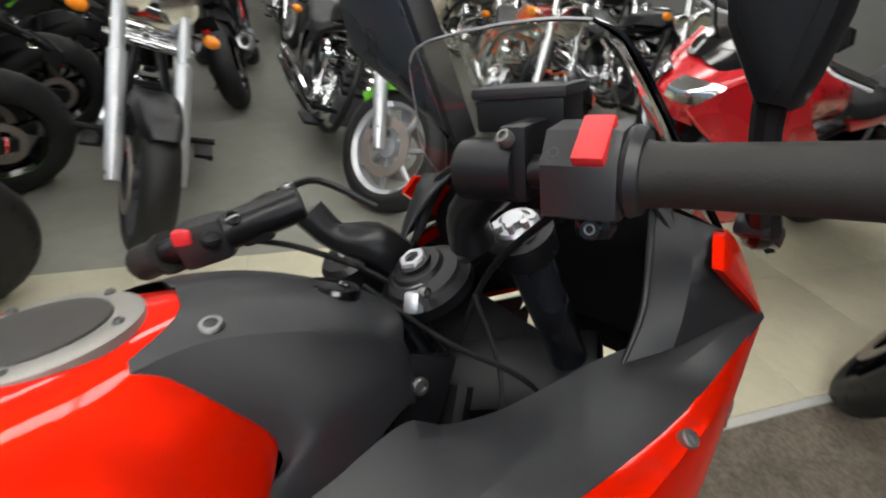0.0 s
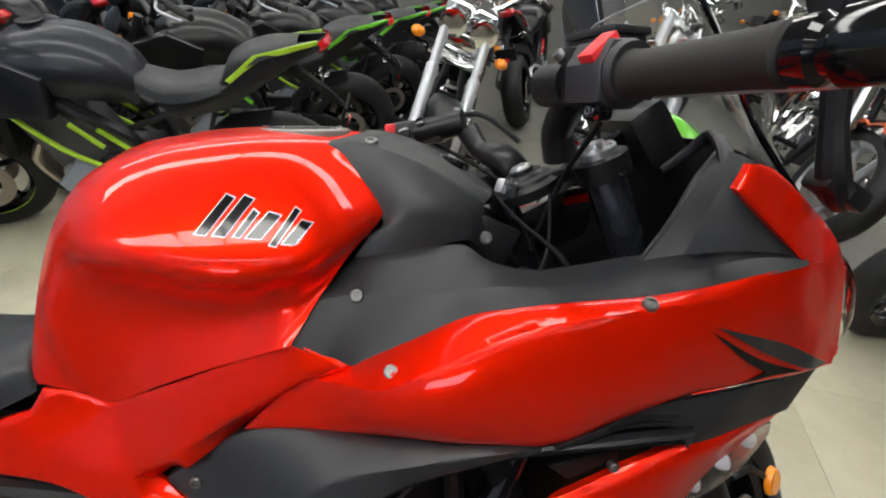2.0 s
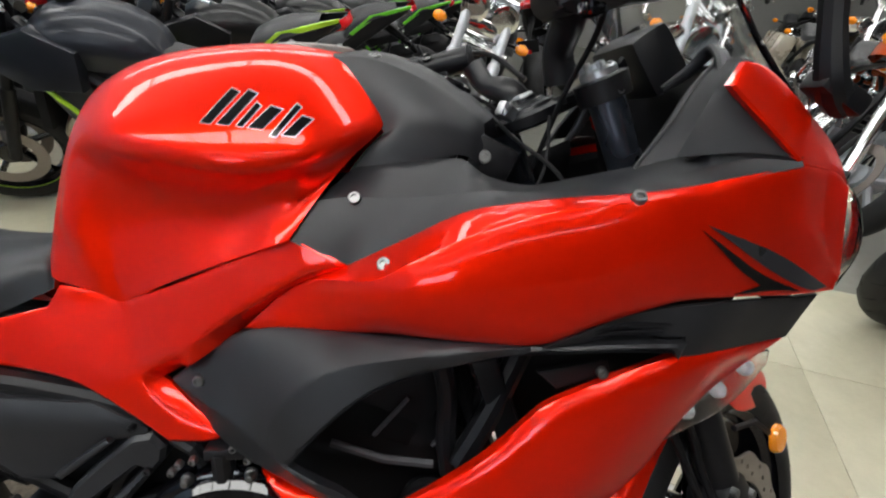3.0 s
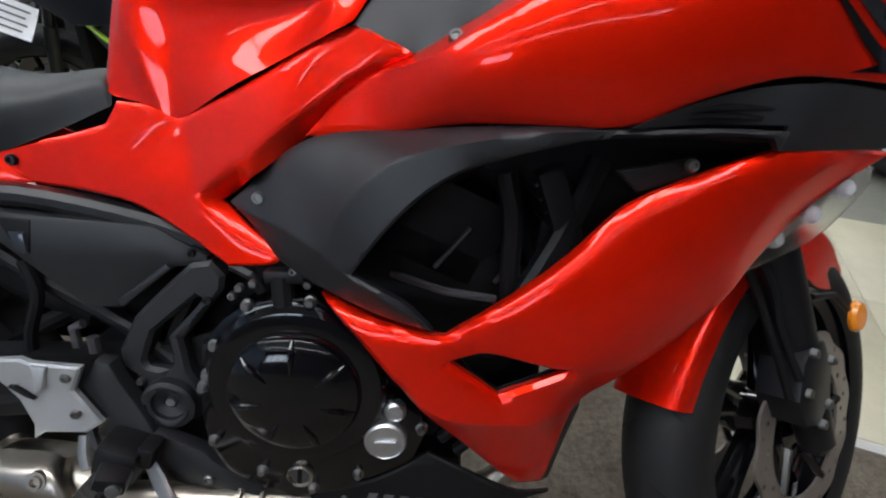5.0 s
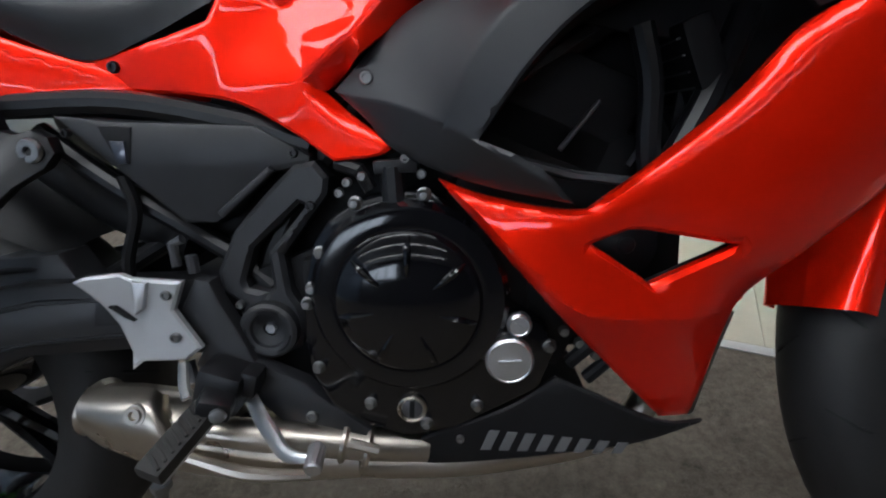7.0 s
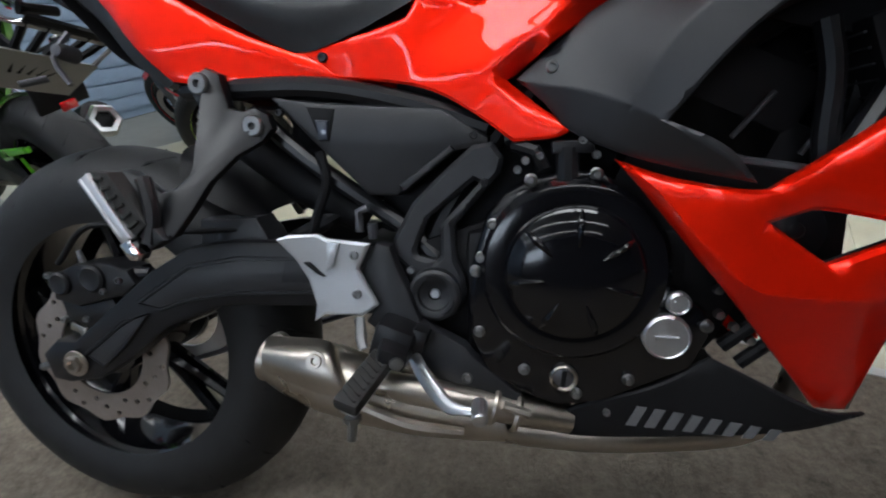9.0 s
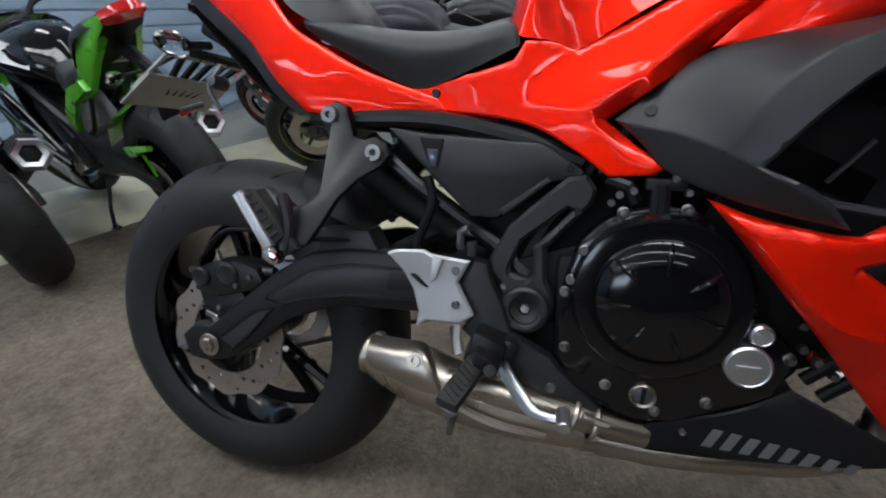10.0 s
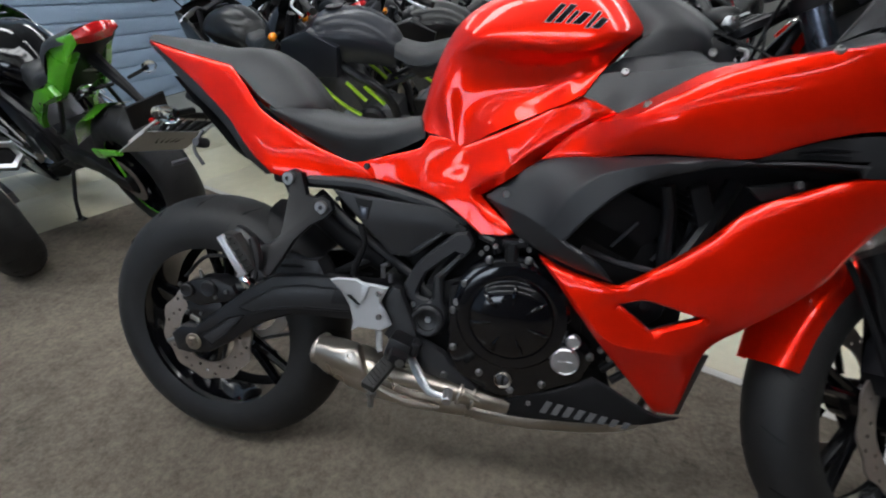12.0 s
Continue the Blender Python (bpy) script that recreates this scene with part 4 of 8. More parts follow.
# belly pan
BELLY = [(0.642, -0.112, -0.071), (0.706, -0.125, -0.03), (0.799, -0.131, 0.008), (0.853, -0.131, 0.043), (0.891, -0.138, 0.026), (0.972, -0.142, -0.012), (1.01, -0.141, -0.01), (0.985, -0.135, -0.026), (0.923, -0.135, -0.045), (0.797, -0.128, -0.064), (0.7, -0.118, -0.075)]
fbel = bend(BELLY)
bel_r, bel_l = pair("belly_pan", panel(BELLY, f=fbel, ring=0.003), DEEP, "black belly pan with a grey mark")
screw(bel_r, (0.742, -0.129, -0.033), 0.006)
for k in range(8):
    x, h = 0.765 + 0.0212 * k, 0.027 - 0.0016 * k
    z, w = -0.035 - 0.0014 * k, 0.0115
    d = [(x, 0, z - h / 2), (x + w, 0, z - h / 2), (x + w + h * 0.42, 0, z + h / 2 - 0.001), (x + h * 0.42, 0, z + h / 2)]
    add("mark_bar", panel([(a, fbel(a, c), c) for a, _, c in d], f=fbel, lift=0.0015, thick=0.001, lip=0, step=0.02), MARK, bel_r, "plain grey bar in place of the maker's name")

# seats and tail
seat = skin("rider_seat", net([
    [(0.195, 0, 0.53), (0.196, -0.06, 0.527), (0.198, -0.1, 0.512), (0.2, -0.1, 0.50)],
    [(0.27, 0, 0.512), (0.27, -0.07, 0.508), (0.272, -0.11, 0.488), (0.272, -0.1, 0.458)],
    [(0.36, 0, 0.497), (0.36, -0.07, 0.492), (0.362, -0.106, 0.463), (0.362, -0.09, 0.413)],
    [(0.43, 0, 0.498), (0.43, -0.06, 0.492), (0.43, -0.092, 0.467), (0.43, -0.088, 0.428)],
    [(0.485, 0, 0.504), (0.485, -0.05, 0.5), (0.492, -0.077, 0.487), (0.496, -0.082, 0.456)],
    [(0.504, 0, 0.494), (0.505, -0.045, 0.492), (0.508, -0.07, 0.482), (0.508, -0.078, 0.462)],
]), VINYL, "black vinyl rider seat")
skin("pillion_seat", net([
    [(0.085, 0, 0.628), (0.085, -0.05, 0.624), (0.1, -0.086, 0.592)],
    [(0.15, 0, 0.63), (0.15, -0.06, 0.618), (0.14, -0.094, 0.562)],
    [(0.21, 0, 0.602), (0.21, -0.065, 0.582), (0.178, -0.101, 0.528)],
    [(0.26, 0, 0.545), (0.258, -0.065, 0.528), (0.21, -0.102, 0.508)],
    [(0.275, 0, 0.515), (0.27, -0.06, 0.505), (0.225, -0.098, 0.495)],
]), VINYL, "black vinyl pillion seat")
skin("tail_cowl", net([
    [(-0.12, 0, 0.66), (-0.117, -0.03, 0.656), (-0.112, -0.052, 0.643)],
    [(-0.02, 0, 0.648), (-0.02, -0.045, 0.64), (-0.015, -0.072, 0.618)],
    [(0.09, 0, 0.627), (0.09, -0.055, 0.62), (0.103, -0.087, 0.59)],
]), PLASTIC, "grained black tail cowl")
TAIL = [(-0.104, -0.058, 0.638), (-0.002, -0.076, 0.613), (0.108, -0.09, 0.588), (0.14, -0.097, 0.552), (0.179, -0.105, 0.505), (0.23, -0.104, 0.472), (0.294, -0.1, 0.437), (0.395, -0.088, 0.398), (0.413, -0.088, 0.379), (0.34, -0.1, 0.373), (0.273, -0.11, 0.373), (0.205, -0.12, 0.382), (0.154, -0.115, 0.427), (0.098, -0.1, 0.491), (0.01, -0.081, 0.562), (-0.066, -0.065, 0.613)]
pair("tail_fairing", panel(TAIL, [(0.15, -0.112, 0.47), (0.06, -0.094, 0.56), (0.22, -0.122, 0.42), (0.3, -0.112, 0.4)], step=0.012, ring=0.004, sharp=24), RED, "glossy orange-red tail fairing")
UNDER = [(-0.11, -0.05, 0.632), (-0.066, -0.06, 0.611), (0.01, -0.077, 0.559), (0.098, -0.096, 0.488), (0.154, -0.11, 0.424), (0.2, -0.112, 0.381), (0.18, -0.1, 0.378), (0.136, -0.1, 0.413), (0.078, -0.085, 0.475), (-0.02, -0.065, 0.55)]
pair("tail_underside", panel(UNDER, thick=0.02), PLASTIC, "black tail underside")
skin("tail_light", net([[(-0.125, 0, 0.655), (-0.12, -0.03, 0.65), (-0.112, -0.05, 0.638)], [(-0.11, 0, 0.625), (-0.105, -0.03, 0.62), (-0.09, -0.05, 0.612)], [(-0.06, 0, 0.58), (-0.055, -0.03, 0.58), (-0.04, -0.045, 0.58)]]), TAILRED, "red tail light")
skin("inner_fender", net([[(-0.06, 0, 0.575), (-0.06, -0.05, 0.57)], [(0.05, 0, 0.47), (0.05, -0.075, 0.47)], [(0.13, 0, 0.4), (0.13, -0.095, 0.41)], [(0.25, 0, 0.36), (0.25, -0.1, 0.37)]]), DEEP)

# ---- wheels, forks and frame of the motorcycle ----
def tyre_shape(big, small, side, n=64, drop=0.0):
    """big: outer radius; small: half width; side: bead radius."""
    arc = []
    for k in range(-8, 9):
        a = k / 8 * radians(118)
        arc.append((big - small * 0.98 + small * 0.98 * math.cos(a), small * math.sin(a) / math.sin(radians(90))))
    return lathe([(side - 0.008, -small * 0.72), (side, -small * 0.8)] + arc + [(side, small * 0.8), (side - 0.008, small * 0.72)], n=n, closed=True)


def tread_shape(big, half, count=22):
    """Slanted grooves on both shoulders of a tyre."""
    v = []
    for k in range(count):
        for s in (-1, 1):
            pts = []
            for q in (0.12, 0.4, 0.75):
                t, a = s * radians(118) * q * 0.8, 2 * math.pi * k / count + q * 0.22 + (0.14 if s > 0 else 0)
                r = big - half * 0.98 + half * 0.985 * math.cos(t)
                pts.append((r * math.cos(a), half * 1.006 * math.sin(t), r * math.sin(a)))
            v.append(tube(pts, [0.001, 0.0025, 0.001], 4))
    return join(*v)


def rim_shape(flange, half, n=56):
    f, h = flange, half
    prof = [(f, h), (f - 0.009, h - 0.004), (f - 0.024, h * 0.72), (f - 0.031, h * 0.45), (f - 0.031, -h * 0.45), (f - 0.024, -h * 0.72), (f - 0.009, 0.004 - h), (f, -h),
            (f - 0.006, -h - 0.002), (f - 0.016, 0.006 - h), (f - 0.034, -h * 0.66), (f - 0.042, 0), (f - 0.034, h * 0.66), (f - 0.016, h - 0.006), (f - 0.006, h + 0.002)]
    return lathe(prof, n=n, closed=True)


def disc_shape(r1, r0, y, waves=10, holes=30, amp=0.004):
    n = waves * 6
    out = [((r1 + amp * math.sin(2 * math.pi * waves * i / n)) * math.cos(2 * math.pi * i / n), 0, (r1 + amp * math.sin(2 * math.pi * waves * i / n)) * math.sin(2 * math.pi * i / n)) for i in range(n)]
    ins = [(x, 0, z) for x, z in ring_pts((0, 0), r0, 36)]
    rows = []
    for i in range(holes):
        r = r0 + (r1 - r0) * (0.3, 0.52, 0.74)[i % 3]
        c = (r * math.cos(2 * math.pi * i / holes), r * math.sin(2 * math.pi * i / holes))
        rows.append([(x, 0, z) for x, z in ring_pts(c, 0.0046, 6)])
    v, f = panel(out, f=lambda x, z: y, thick=0.004, step=0.012, holes=[ins, *rows], lip=0, sharp=30)
    return v, f


def spokes(parent, n, r0, r1, width, material, a0=0.0, lean=0.0):
    for k in range(n):
        a = a0 + 2 * math.pi * k / n
        for s in (-1, 1):
            p = (r0 * math.cos(a), 0, r0 * math.sin(a))
            b = a + lean + s * 0.13
            q = (r1 * math.cos(b), 0, r1 * math.sin(b))
            m = tuple((u * 0.5 + w * 0.5) for u, w in zip(p, q))
            add("spoke", tube([p, m, q], [width * 1.25, width, width * 0.9], 8, 0, 1.3), material, parent)


rear_wheel = skin("rear_wheel", join(rim_shape(0.24, 0.068), lathe([(0.02, -0.085), (0.045, -0.08), (0.05, -0.03), (0.05, 0.03), (0.055, 0.08), (0.02, 0.085)], n=24)), RIMBLACK, "gloss black rear wheel rim")
add("tyre", tyre_shape(0.312, 0.08, 0.238), RUBBER, rear_wheel, "black rear tyre")
tagged(add("tread_groove", tread_shape(0.312, 0.08, 16), DEEP, rear_wheel, merge=False), kind="stuff")
spokes(rear_wheel, 5, 0.045, 0.202, 0.012, RIMBLACK, 0.35, 0.1)
add("brake_disc", disc_shape(0.116, 0.072, -0.098), DISC, rear_wheel, "perforated rear brake disc")
sprocket = [((0.098 + (0.005 if i % 2 else -0.003)) * math.cos(math.pi * i / 40), 0, (0.098 + (0.005 if i % 2 else -0.003)) * math.sin(math.pi * i / 40)) for i in range(80)]
add("sprocket", panel(sprocket, f=lambda x, z: 0.085, thick=0.006, step=0.02, holes=[[(x, 0, z) for x, z in ring_pts((0, 0), 0.07, 30)]], lip=0, sharp=170), ALU, rear_wheel, "silver chain sprocket")
skin("chain", join(tube([(0, 0.088, 0.098), (0.25, 0.088, 0.12), (0.5, 0.088, 0.135)], 0.006, 6), tube([(0, 0.088, -0.098), (0.25, 0.088, -0.02), (0.5, 0.088, 0.06)], 0.006, 6)), GUNMETAL, "dark drive chain")

SWING = [(-0.062, 0.01), (-0.035, 0.032), (0.0, 0.033), (0.07, 0.085), (0.137, 0.136), (0.199, 0.17), (0.26, 0.178), (0.33, 0.176), (0.46, 0.17), (0.52, 0.15), (0.52, 0.075), (0.44, 0.075), (0.367, 0.086), (0.241, 0.088), (0.157, 0.058), (0.087, 0.006), (0.03, -0.026), (-0.02, -0.034), (-0.051, -0.03)]


def swing_y(x, z):
    return 0.03 * max(0.0, min(1.0, (x - 0.12) / 0.3))


swingarm = skin("swingarm", join(prism(SWING, -0.137, -0.103, 0.007, swing_y), flipped(prism(SWING, -0.137, -0.103, 0.007, swing_y)), box((0.07, 0.2, 0.08), pose(0.44, 0, 0.125), 0.01)), SATIN, "satin black swingarm")
for pocket in ([(0.12, 0.095), (0.2, 0.145), (0.27, 0.155), (0.4, 0.152), (0.4, 0.108), (0.25, 0.107), (0.19, 0.098), (0.15, 0.085)], [(0.02, 0.015), (0.09, 0.065), (0.13, 0.078), (0.085, 0.03), (0.045, -0.003)]):
    add("web", prism(inset2d(pocket, 0.0), -0.1385, -0.12, 0.001, swing_y), PLASTIC, swingarm)
    loop = [(x, -0.1375 + swing_y(x, z), z) for x, z in pocket]
    add("pocket_rim", tube([*loop, loop[0], loop[1]], 0.0032, 6), SATIN, swingarm)
add("axle_nut", join(lathe([(0, 0.004), (0.006, 0.004), (0.008, 0.01), (0.0125, 0.01), (0.0135, 0.004), (0.0135, -0.006)], (0, -0.1385, 0), (0, -1, 0), 6), lathe([(0.02, 0.002), (0.019, 0.004), (0.004, 0.004)], (0, -0.1385, 0), (0, -1, 0), 24)), STEEL, swingarm, "steel axle nut")
add("adjuster_bolt", tube([(-0.066, -0.118, -0.012), (-0.088, -0.118, -0.02)], 0.006, 8), ZINC, swingarm)
skin("axle", tube([(0, -0.14, 0), (0, 0.14, 0)], 0.011, 12), GUNMETAL)

CAL = [(-0.028, 0.128), (0.012, 0.145), (0.06, 0.149), (0.1, 0.138), (0.112, 0.118), (0.09, 0.1), (0.05, 0.092), (0.01, 0.082), (-0.03, 0.092)]
caliper = skin("rear_caliper", join(prism(CAL, -0.13, -0.086, 0.007), prism([(-0.03, 0.09), (0.02, 0.085), (0.06, 0.094), (0.075, 0.07), (0.03, 0.05), (-0.022, 0.058)], -0.121, -0.09, 0.005), prism([(-0.036, 0.066), (0.0, 0.07), (0.05, 0.07), (0.08, 0.05), (0.03, 0.02), (0.0, 0.034), (-0.03, 0.035)], -0.112, -0.1, 0.003), tube([(0.085, -0.11, 0.128), (0.122, -0.11, 0.13)], [0.012, 0.008], 10)), SATIN, "black rear brake caliper")
for x, z, r in ((-0.01, 0.118, 0.017), (0.045, 0.126, 0.02)):
    add("piston_boss", lathe([(r, -0.004), (r, 0.004), (r * 0.8, 0.0065), (r * 0.55, 0.005), (0, 0.005)], (x, -0.13, z), (0, -1, 0), 22), SATIN, caliper)
for x, z in ((-0.027, 0.13), (0.06, 0.108), (-0.026, 0.06), (0.088, 0.124), (0.012, 0.062), (0.05, 0.06)):
    screw(caliper, (x, -0.132 if z > 0.1 else -0.122, z), 0.0062)
add("pad_spring", join(box((0.026, 0.006, 0.012), pose(-0.012, -0.114, 0.044, 0, 20, 0), 0.002), box((0.012, 0.006, 0.02), pose(-0.004, -0.115, 0.036, 0, -15, 0), 0.002)), STEEL, caliper, "bright pad spring clip")
add("bleed_nipple", tube([(0.02, -0.118, 0.146), (0.018, -0.12, 0.164)], [0.005, 0.003], 8), ZINC, caliper)
add("brake_hose", tube([(-0.02, -0.12, 0.145), (0.05, -0.125, 0.2), (0.16, -0.115, 0.19), (0.27, -0.1, 0.19)], 0.004, 8, 5), DEEP, caliper)
skin("hugger", both(net([
    [(0.15, 0, 0.312), (0.16, -0.06, 0.298), (0.17, -0.088, 0.262)],
    [(0.21, 0, 0.28), (0.22, -0.06, 0.265), (0.22, -0.092, 0.225)],
    [(0.29, 0, 0.215), (0.29, -0.06, 0.21), (0.29, -0.09, 0.195)]], mirror=False)), DEEP, "black rear hugger close over the tyre")
ARMBOX = [(0.2, 0.16), (0.205, 0.205), (0.29, 0.207), (0.31, 0.17)]
skin("hugger_bracket", prism(ARMBOX, -0.105, -0.06, 0.006), PLASTIC)

# frame tubes, shock and hangers
skin("subframe", both(join(tube([(0.2, -0.085, 0.375), (0.285, -0.1, 0.371), (0.402, -0.094, 0.366), (0.523, -0.09, 0.338), (0.6, -0.09, 0.31)], 0.014, 10, 4),
                           tube([(0.29, -0.085, 0.345), (0.36, -0.08, 0.28), (0.48, -0.08, 0.195), (0.53, -0.085, 0.15)], 0.012, 10, 3))), SATIN, "black tubular subframe")
skin("frame", both(join(tube([(0.5, -0.07, 0.11), (0.55, -0.075, 0.22), (0.66, -0.07, 0.36), (0.8, -0.085, 0.46), (0.98, -0.045, 0.56)], 0.016, 10, 4),
                        tube([(0.62, -0.075, 0.3), (0.75, -0.09, 0.33), (0.95, -0.075, 0.44), (1.05, -0.03, 0.56)], 0.015, 10, 4))), SATIN, "black trellis frame")
shock = skin("shock_absorber", join(tube([(0.24, -0.02, 0.31), (0.33, -0.03, 0.25), (0.42, -0.035, 0.2)], [0.03, 0.034, 0.03], 14), tube([(0.3, -0.05, 0.16), (0.38, -0.05, 0.2), (0.46, -0.05, 0.24)], 0.012, 10)), DEEP, "black shock linkage")
COVER = [(0.325, 0.36), (0.388, 0.35), (0.545, 0.336), (0.602, 0.3), (0.6, 0.288), (0.55, 0.283), (0.488, 0.232), (0.449, 0.234), (0.392, 0.29)]
sc = skin("side_panel", prism(COVER, -0.108, -0.06, 0.008), PLASTIC, "grained black side panel")
add("side_panel_rib", prism([(0.498, 0.238), (0.562, 0.286), (0.556, 0.292), (0.492, 0.246)], -0.115, -0.1, 0.003), PLASTIC, sc)
add("side_panel_pocket", prism([(0.376, 0.345), (0.414, 0.341), (0.404, 0.302), (0.392, 0.302)], -0.1095, -0.1, 0.002), DEEP, sc)
add("side_panel_clip", prism([(0.388, 0.328), (0.405, 0.327), (0.403, 0.303), (0.391, 0.303)], -0.112, -0.1, 0.002), GREYPAINT, sc)
for x, z in ((0.341, 0.339), (0.584, 0.303)):
    screw(sc, (x, -0.109, z), 0.006, material=SATIN)
skin("side_panel", flipped(prism(COVER, -0.108, -0.06, 0.008)), PLASTIC, "grained black side panel")


def hang_y(x, z):
    return -0.07 * max(0.0, min(1.0, (0.31 - z) / 0.11))


HANG = [(0.24, 0.388), (0.256, 0.395), (0.274, 0.387), (0.279, 0.366), (0.283, 0.346), (0.298, 0.341), (0.317, 0.345), (0.334, 0.336), (0.338, 0.319), (0.325, 0.304), (0.294, 0.286), (0.268, 0.257), (0.254, 0.224), (0.238, 0.196), (0.22, 0.191), (0.206, 0.205), (0.187, 0.224), (0.134, 0.262), (0.136, 0.276), (0.156, 0.272), (0.204, 0.246), (0.222, 0.252), (0.237, 0.267), (0.238, 0.306), (0.245, 0.339), (0.234, 0.364)]
HOLLOW = [(0.262, 0.352), (0.28, 0.331), (0.297, 0.319), (0.28, 0.301), (0.258, 0.277), (0.249, 0.272), (0.252, 0.309)]
for s in (1, -1):
    sh = join(prism(HANG, -0.126, -0.112, 0.004, hang_y), tube([(0.2, -0.185, 0.265), (0.215, -0.195, 0.225), (0.21, -0.2, 0.19)], 0.009, 8, 3))
    hollow = prism(HOLLOW, -0.1268, -0.12, 0.0005, hang_y)
    hanger = skin("pillion_hanger", sh if s > 0 else flipped(sh), SATIN, "satin black pillion peg hanger")
    add("hollow", hollow if s > 0 else flipped(hollow), DEEP, hanger)
    for x, z in ((0.248, 0.376), (0.315, 0.323)):
        add("hanger_bolt", lathe([(0, -0.003), (0.004, -0.003), (0.005, 0.003), (0.0115, 0.003), (0.0135, 0), (0.0135, -0.005)], (x, -s * 0.13, z), (0, -s, 0), 16), ZINC, hanger, "metal socket bolt")
    pg = join(prism([(0.152, 0.276), (0.174, 0.274), (0.216, 0.213), (0.196, 0.197)], -0.208, -0.185, 0.003), *[tube([(0.1565 + 0.0072 * k, -0.2085, 0.2655 - 0.0113 * k), (0.169 + 0.0075 * k, -0.2085, 0.267 - 0.0098 * k)], 0.0022, 6) for k in range(6)])
    peg = add("pillion_peg", pg if s > 0 else flipped(pg), GRIP, hanger, "folded ribbed rubber pillion peg")
    ch = join(prism([(0.14, 0.266), (0.153, 0.274), (0.199, 0.199), (0.184, 0.191)], -0.214, -0.2, 0.003), prism([(0.1435, 0.2655), (0.1465, 0.267), (0.187, 0.2), (0.184, 0.1985)], -0.2165, -0.21, 0.001))
    add("peg_rail", ch if s > 0 else flipped(ch), ALU, peg, "polished peg rail")
    ft = prism([(0.182, 0.191), (0.196, 0.198), (0.208, 0.18), (0.203, 0.172), (0.194, 0.172)], -0.217, -0.197, 0.004)
    add("peg_root", ft if s > 0 else flipped(ft), CHROME, peg, "polished peg root")
    mt = prism([(0.198, 0.2), (0.22, 0.21), (0.234, 0.194), (0.212, 0.182)], -0.204, -0.185, 0.003)
    add("peg_mount", mt if s > 0 else flipped(mt), SATIN, hanger)

# pivot plate, heel guard and foot controls
PLATE1 = [(0.582, 0.291), (0.605, 0.294), (0.618, 0.276), (0.614, 0.258), (0.557, 0.193), (0.559, 0.15), (0.568, 0.132), (0.572, 0.108), (0.562, 0.082), (0.535, 0.07), (0.507, 0.086), (0.499, 0.116), (0.494, 0.143), (0.48, 0.156), (0.479, 0.178), (0.506, 0.224), (0.549, 0.264)]
PHOLE = [(0.583, 0.25), (0.524, 0.203), (0.508, 0.165), (0.511, 0.156), (0.534, 0.15), (0.54, 0.157), (0.54, 0.196), (0.566, 0.222), (0.59, 0.247)]
pp = skin("pivot_plate", panel([(x, 0, z) for x, z in PLATE1], f=lambda x, z: -0.112, thick=0.022, lip=0.005, holes=[[(x, 0, z) for x, z in PHOLE]], step=0.01, sharp=8, ring=0.005), PLASTIC, "black frame pivot plate")
cap = add("pivot_cap", lathe([(0.0075, -0.006), (0.009, 0.0), (0.0165, 0.003), (0.0195, 0.004), (0.0205, 0.009), (0.023, 0.0105), (0.029, 0.0105), (0.033, 0.008), (0.034, -0.01)], (0.532, -0.115, 0.109), (0, -1, 0), 40), PLASTIC, pp, "round pivot cap")
for k in range(3):
    a0 = radians(80 + 120 * k)
    add("cap_slot", tube([(0.532 + 0.026 * math.cos(a0 + d), -0.1256, 0.109 + 0.026 * math.sin(a0 + d)) for d in (-0.5, -0.25, 0, 0.25, 0.5)], 0.0013, 6, 2), DEEP, cap)
add("pivot_nut", lathe([(0, 0.001), (0.006, 0.001), (0.007, -0.006)], (0.532, -0.116, 0.109), (0, -1, 0), 6), ALU, pp)
screw(pp, (0.596, -0.113, 0.247), 0.007, material=SATIN)
screw(pp, (0.502, -0.117, 0.14), 0.006)
skin("pivot_plate", flipped(prism(PLATE1, -0.112, -0.09, 0.005)), PLASTIC, "black frame pivot plate")
LOWP = [(0.464, 0.178), (0.481, 0.174), (0.487, 0.152), (0.504, 0.113), (0.516, 0.077), (0.571, 0.048), (0.581, 0.034), (0.64, -0.016), (0.634, -0.034), (0.6, -0.038), (0.556, -0.02), (0.532, 0.002), (0.508, 0.03), (0.465, 0.058), (0.444, 0.075), (0.463, 0.1), (0.441, 0.143)]
lp = skin("footpeg_plate", prism(LOWP, -0.134, -0.115, 0.006), PLASTIC, "black rider footpeg plate")
screw(lp, (0.573, -0.135, 0.006), 0.009)
HEEL = [(0.341, 0.185), (0.355, 0.19), (0.396, 0.192), (0.406, 0.186), (0.461, 0.18), (0.443, 0.147), (0.466, 0.102), (0.445, 0.088), (0.396, 0.089), (0.381, 0.079), (0.386, 0.1), (0.378, 0.134), (0.363, 0.16)]
hg = skin("heel_guard", panel([(x, 0, z) for x, z in HEEL], f=lambda x, z: -0.147 - 0.006 * max(0, (z - 0.15) * 20), thick=0.006, lip=0.002, step=0.012, sharp=8, ring=0.003), SILVER, "silver heel guard")
add("heel_slit", prism([(0.376, 0.157), (0.383, 0.157), (0.402, 0.139), (0.393, 0.143)], -0.1532, -0.146, 0.0005), DEEP, hg)
add("heel_fold", prism([(0.408, 0.184), (0.426, 0.182), (0.414, 0.152), (0.404, 0.146)], -0.1545, -0.146, 0.003), SILVER, hg)
for x, z in ((0.441, 0.166), (0.441, 0.117)):
    screw(hg, (x, -0.149, z), 0.0075)
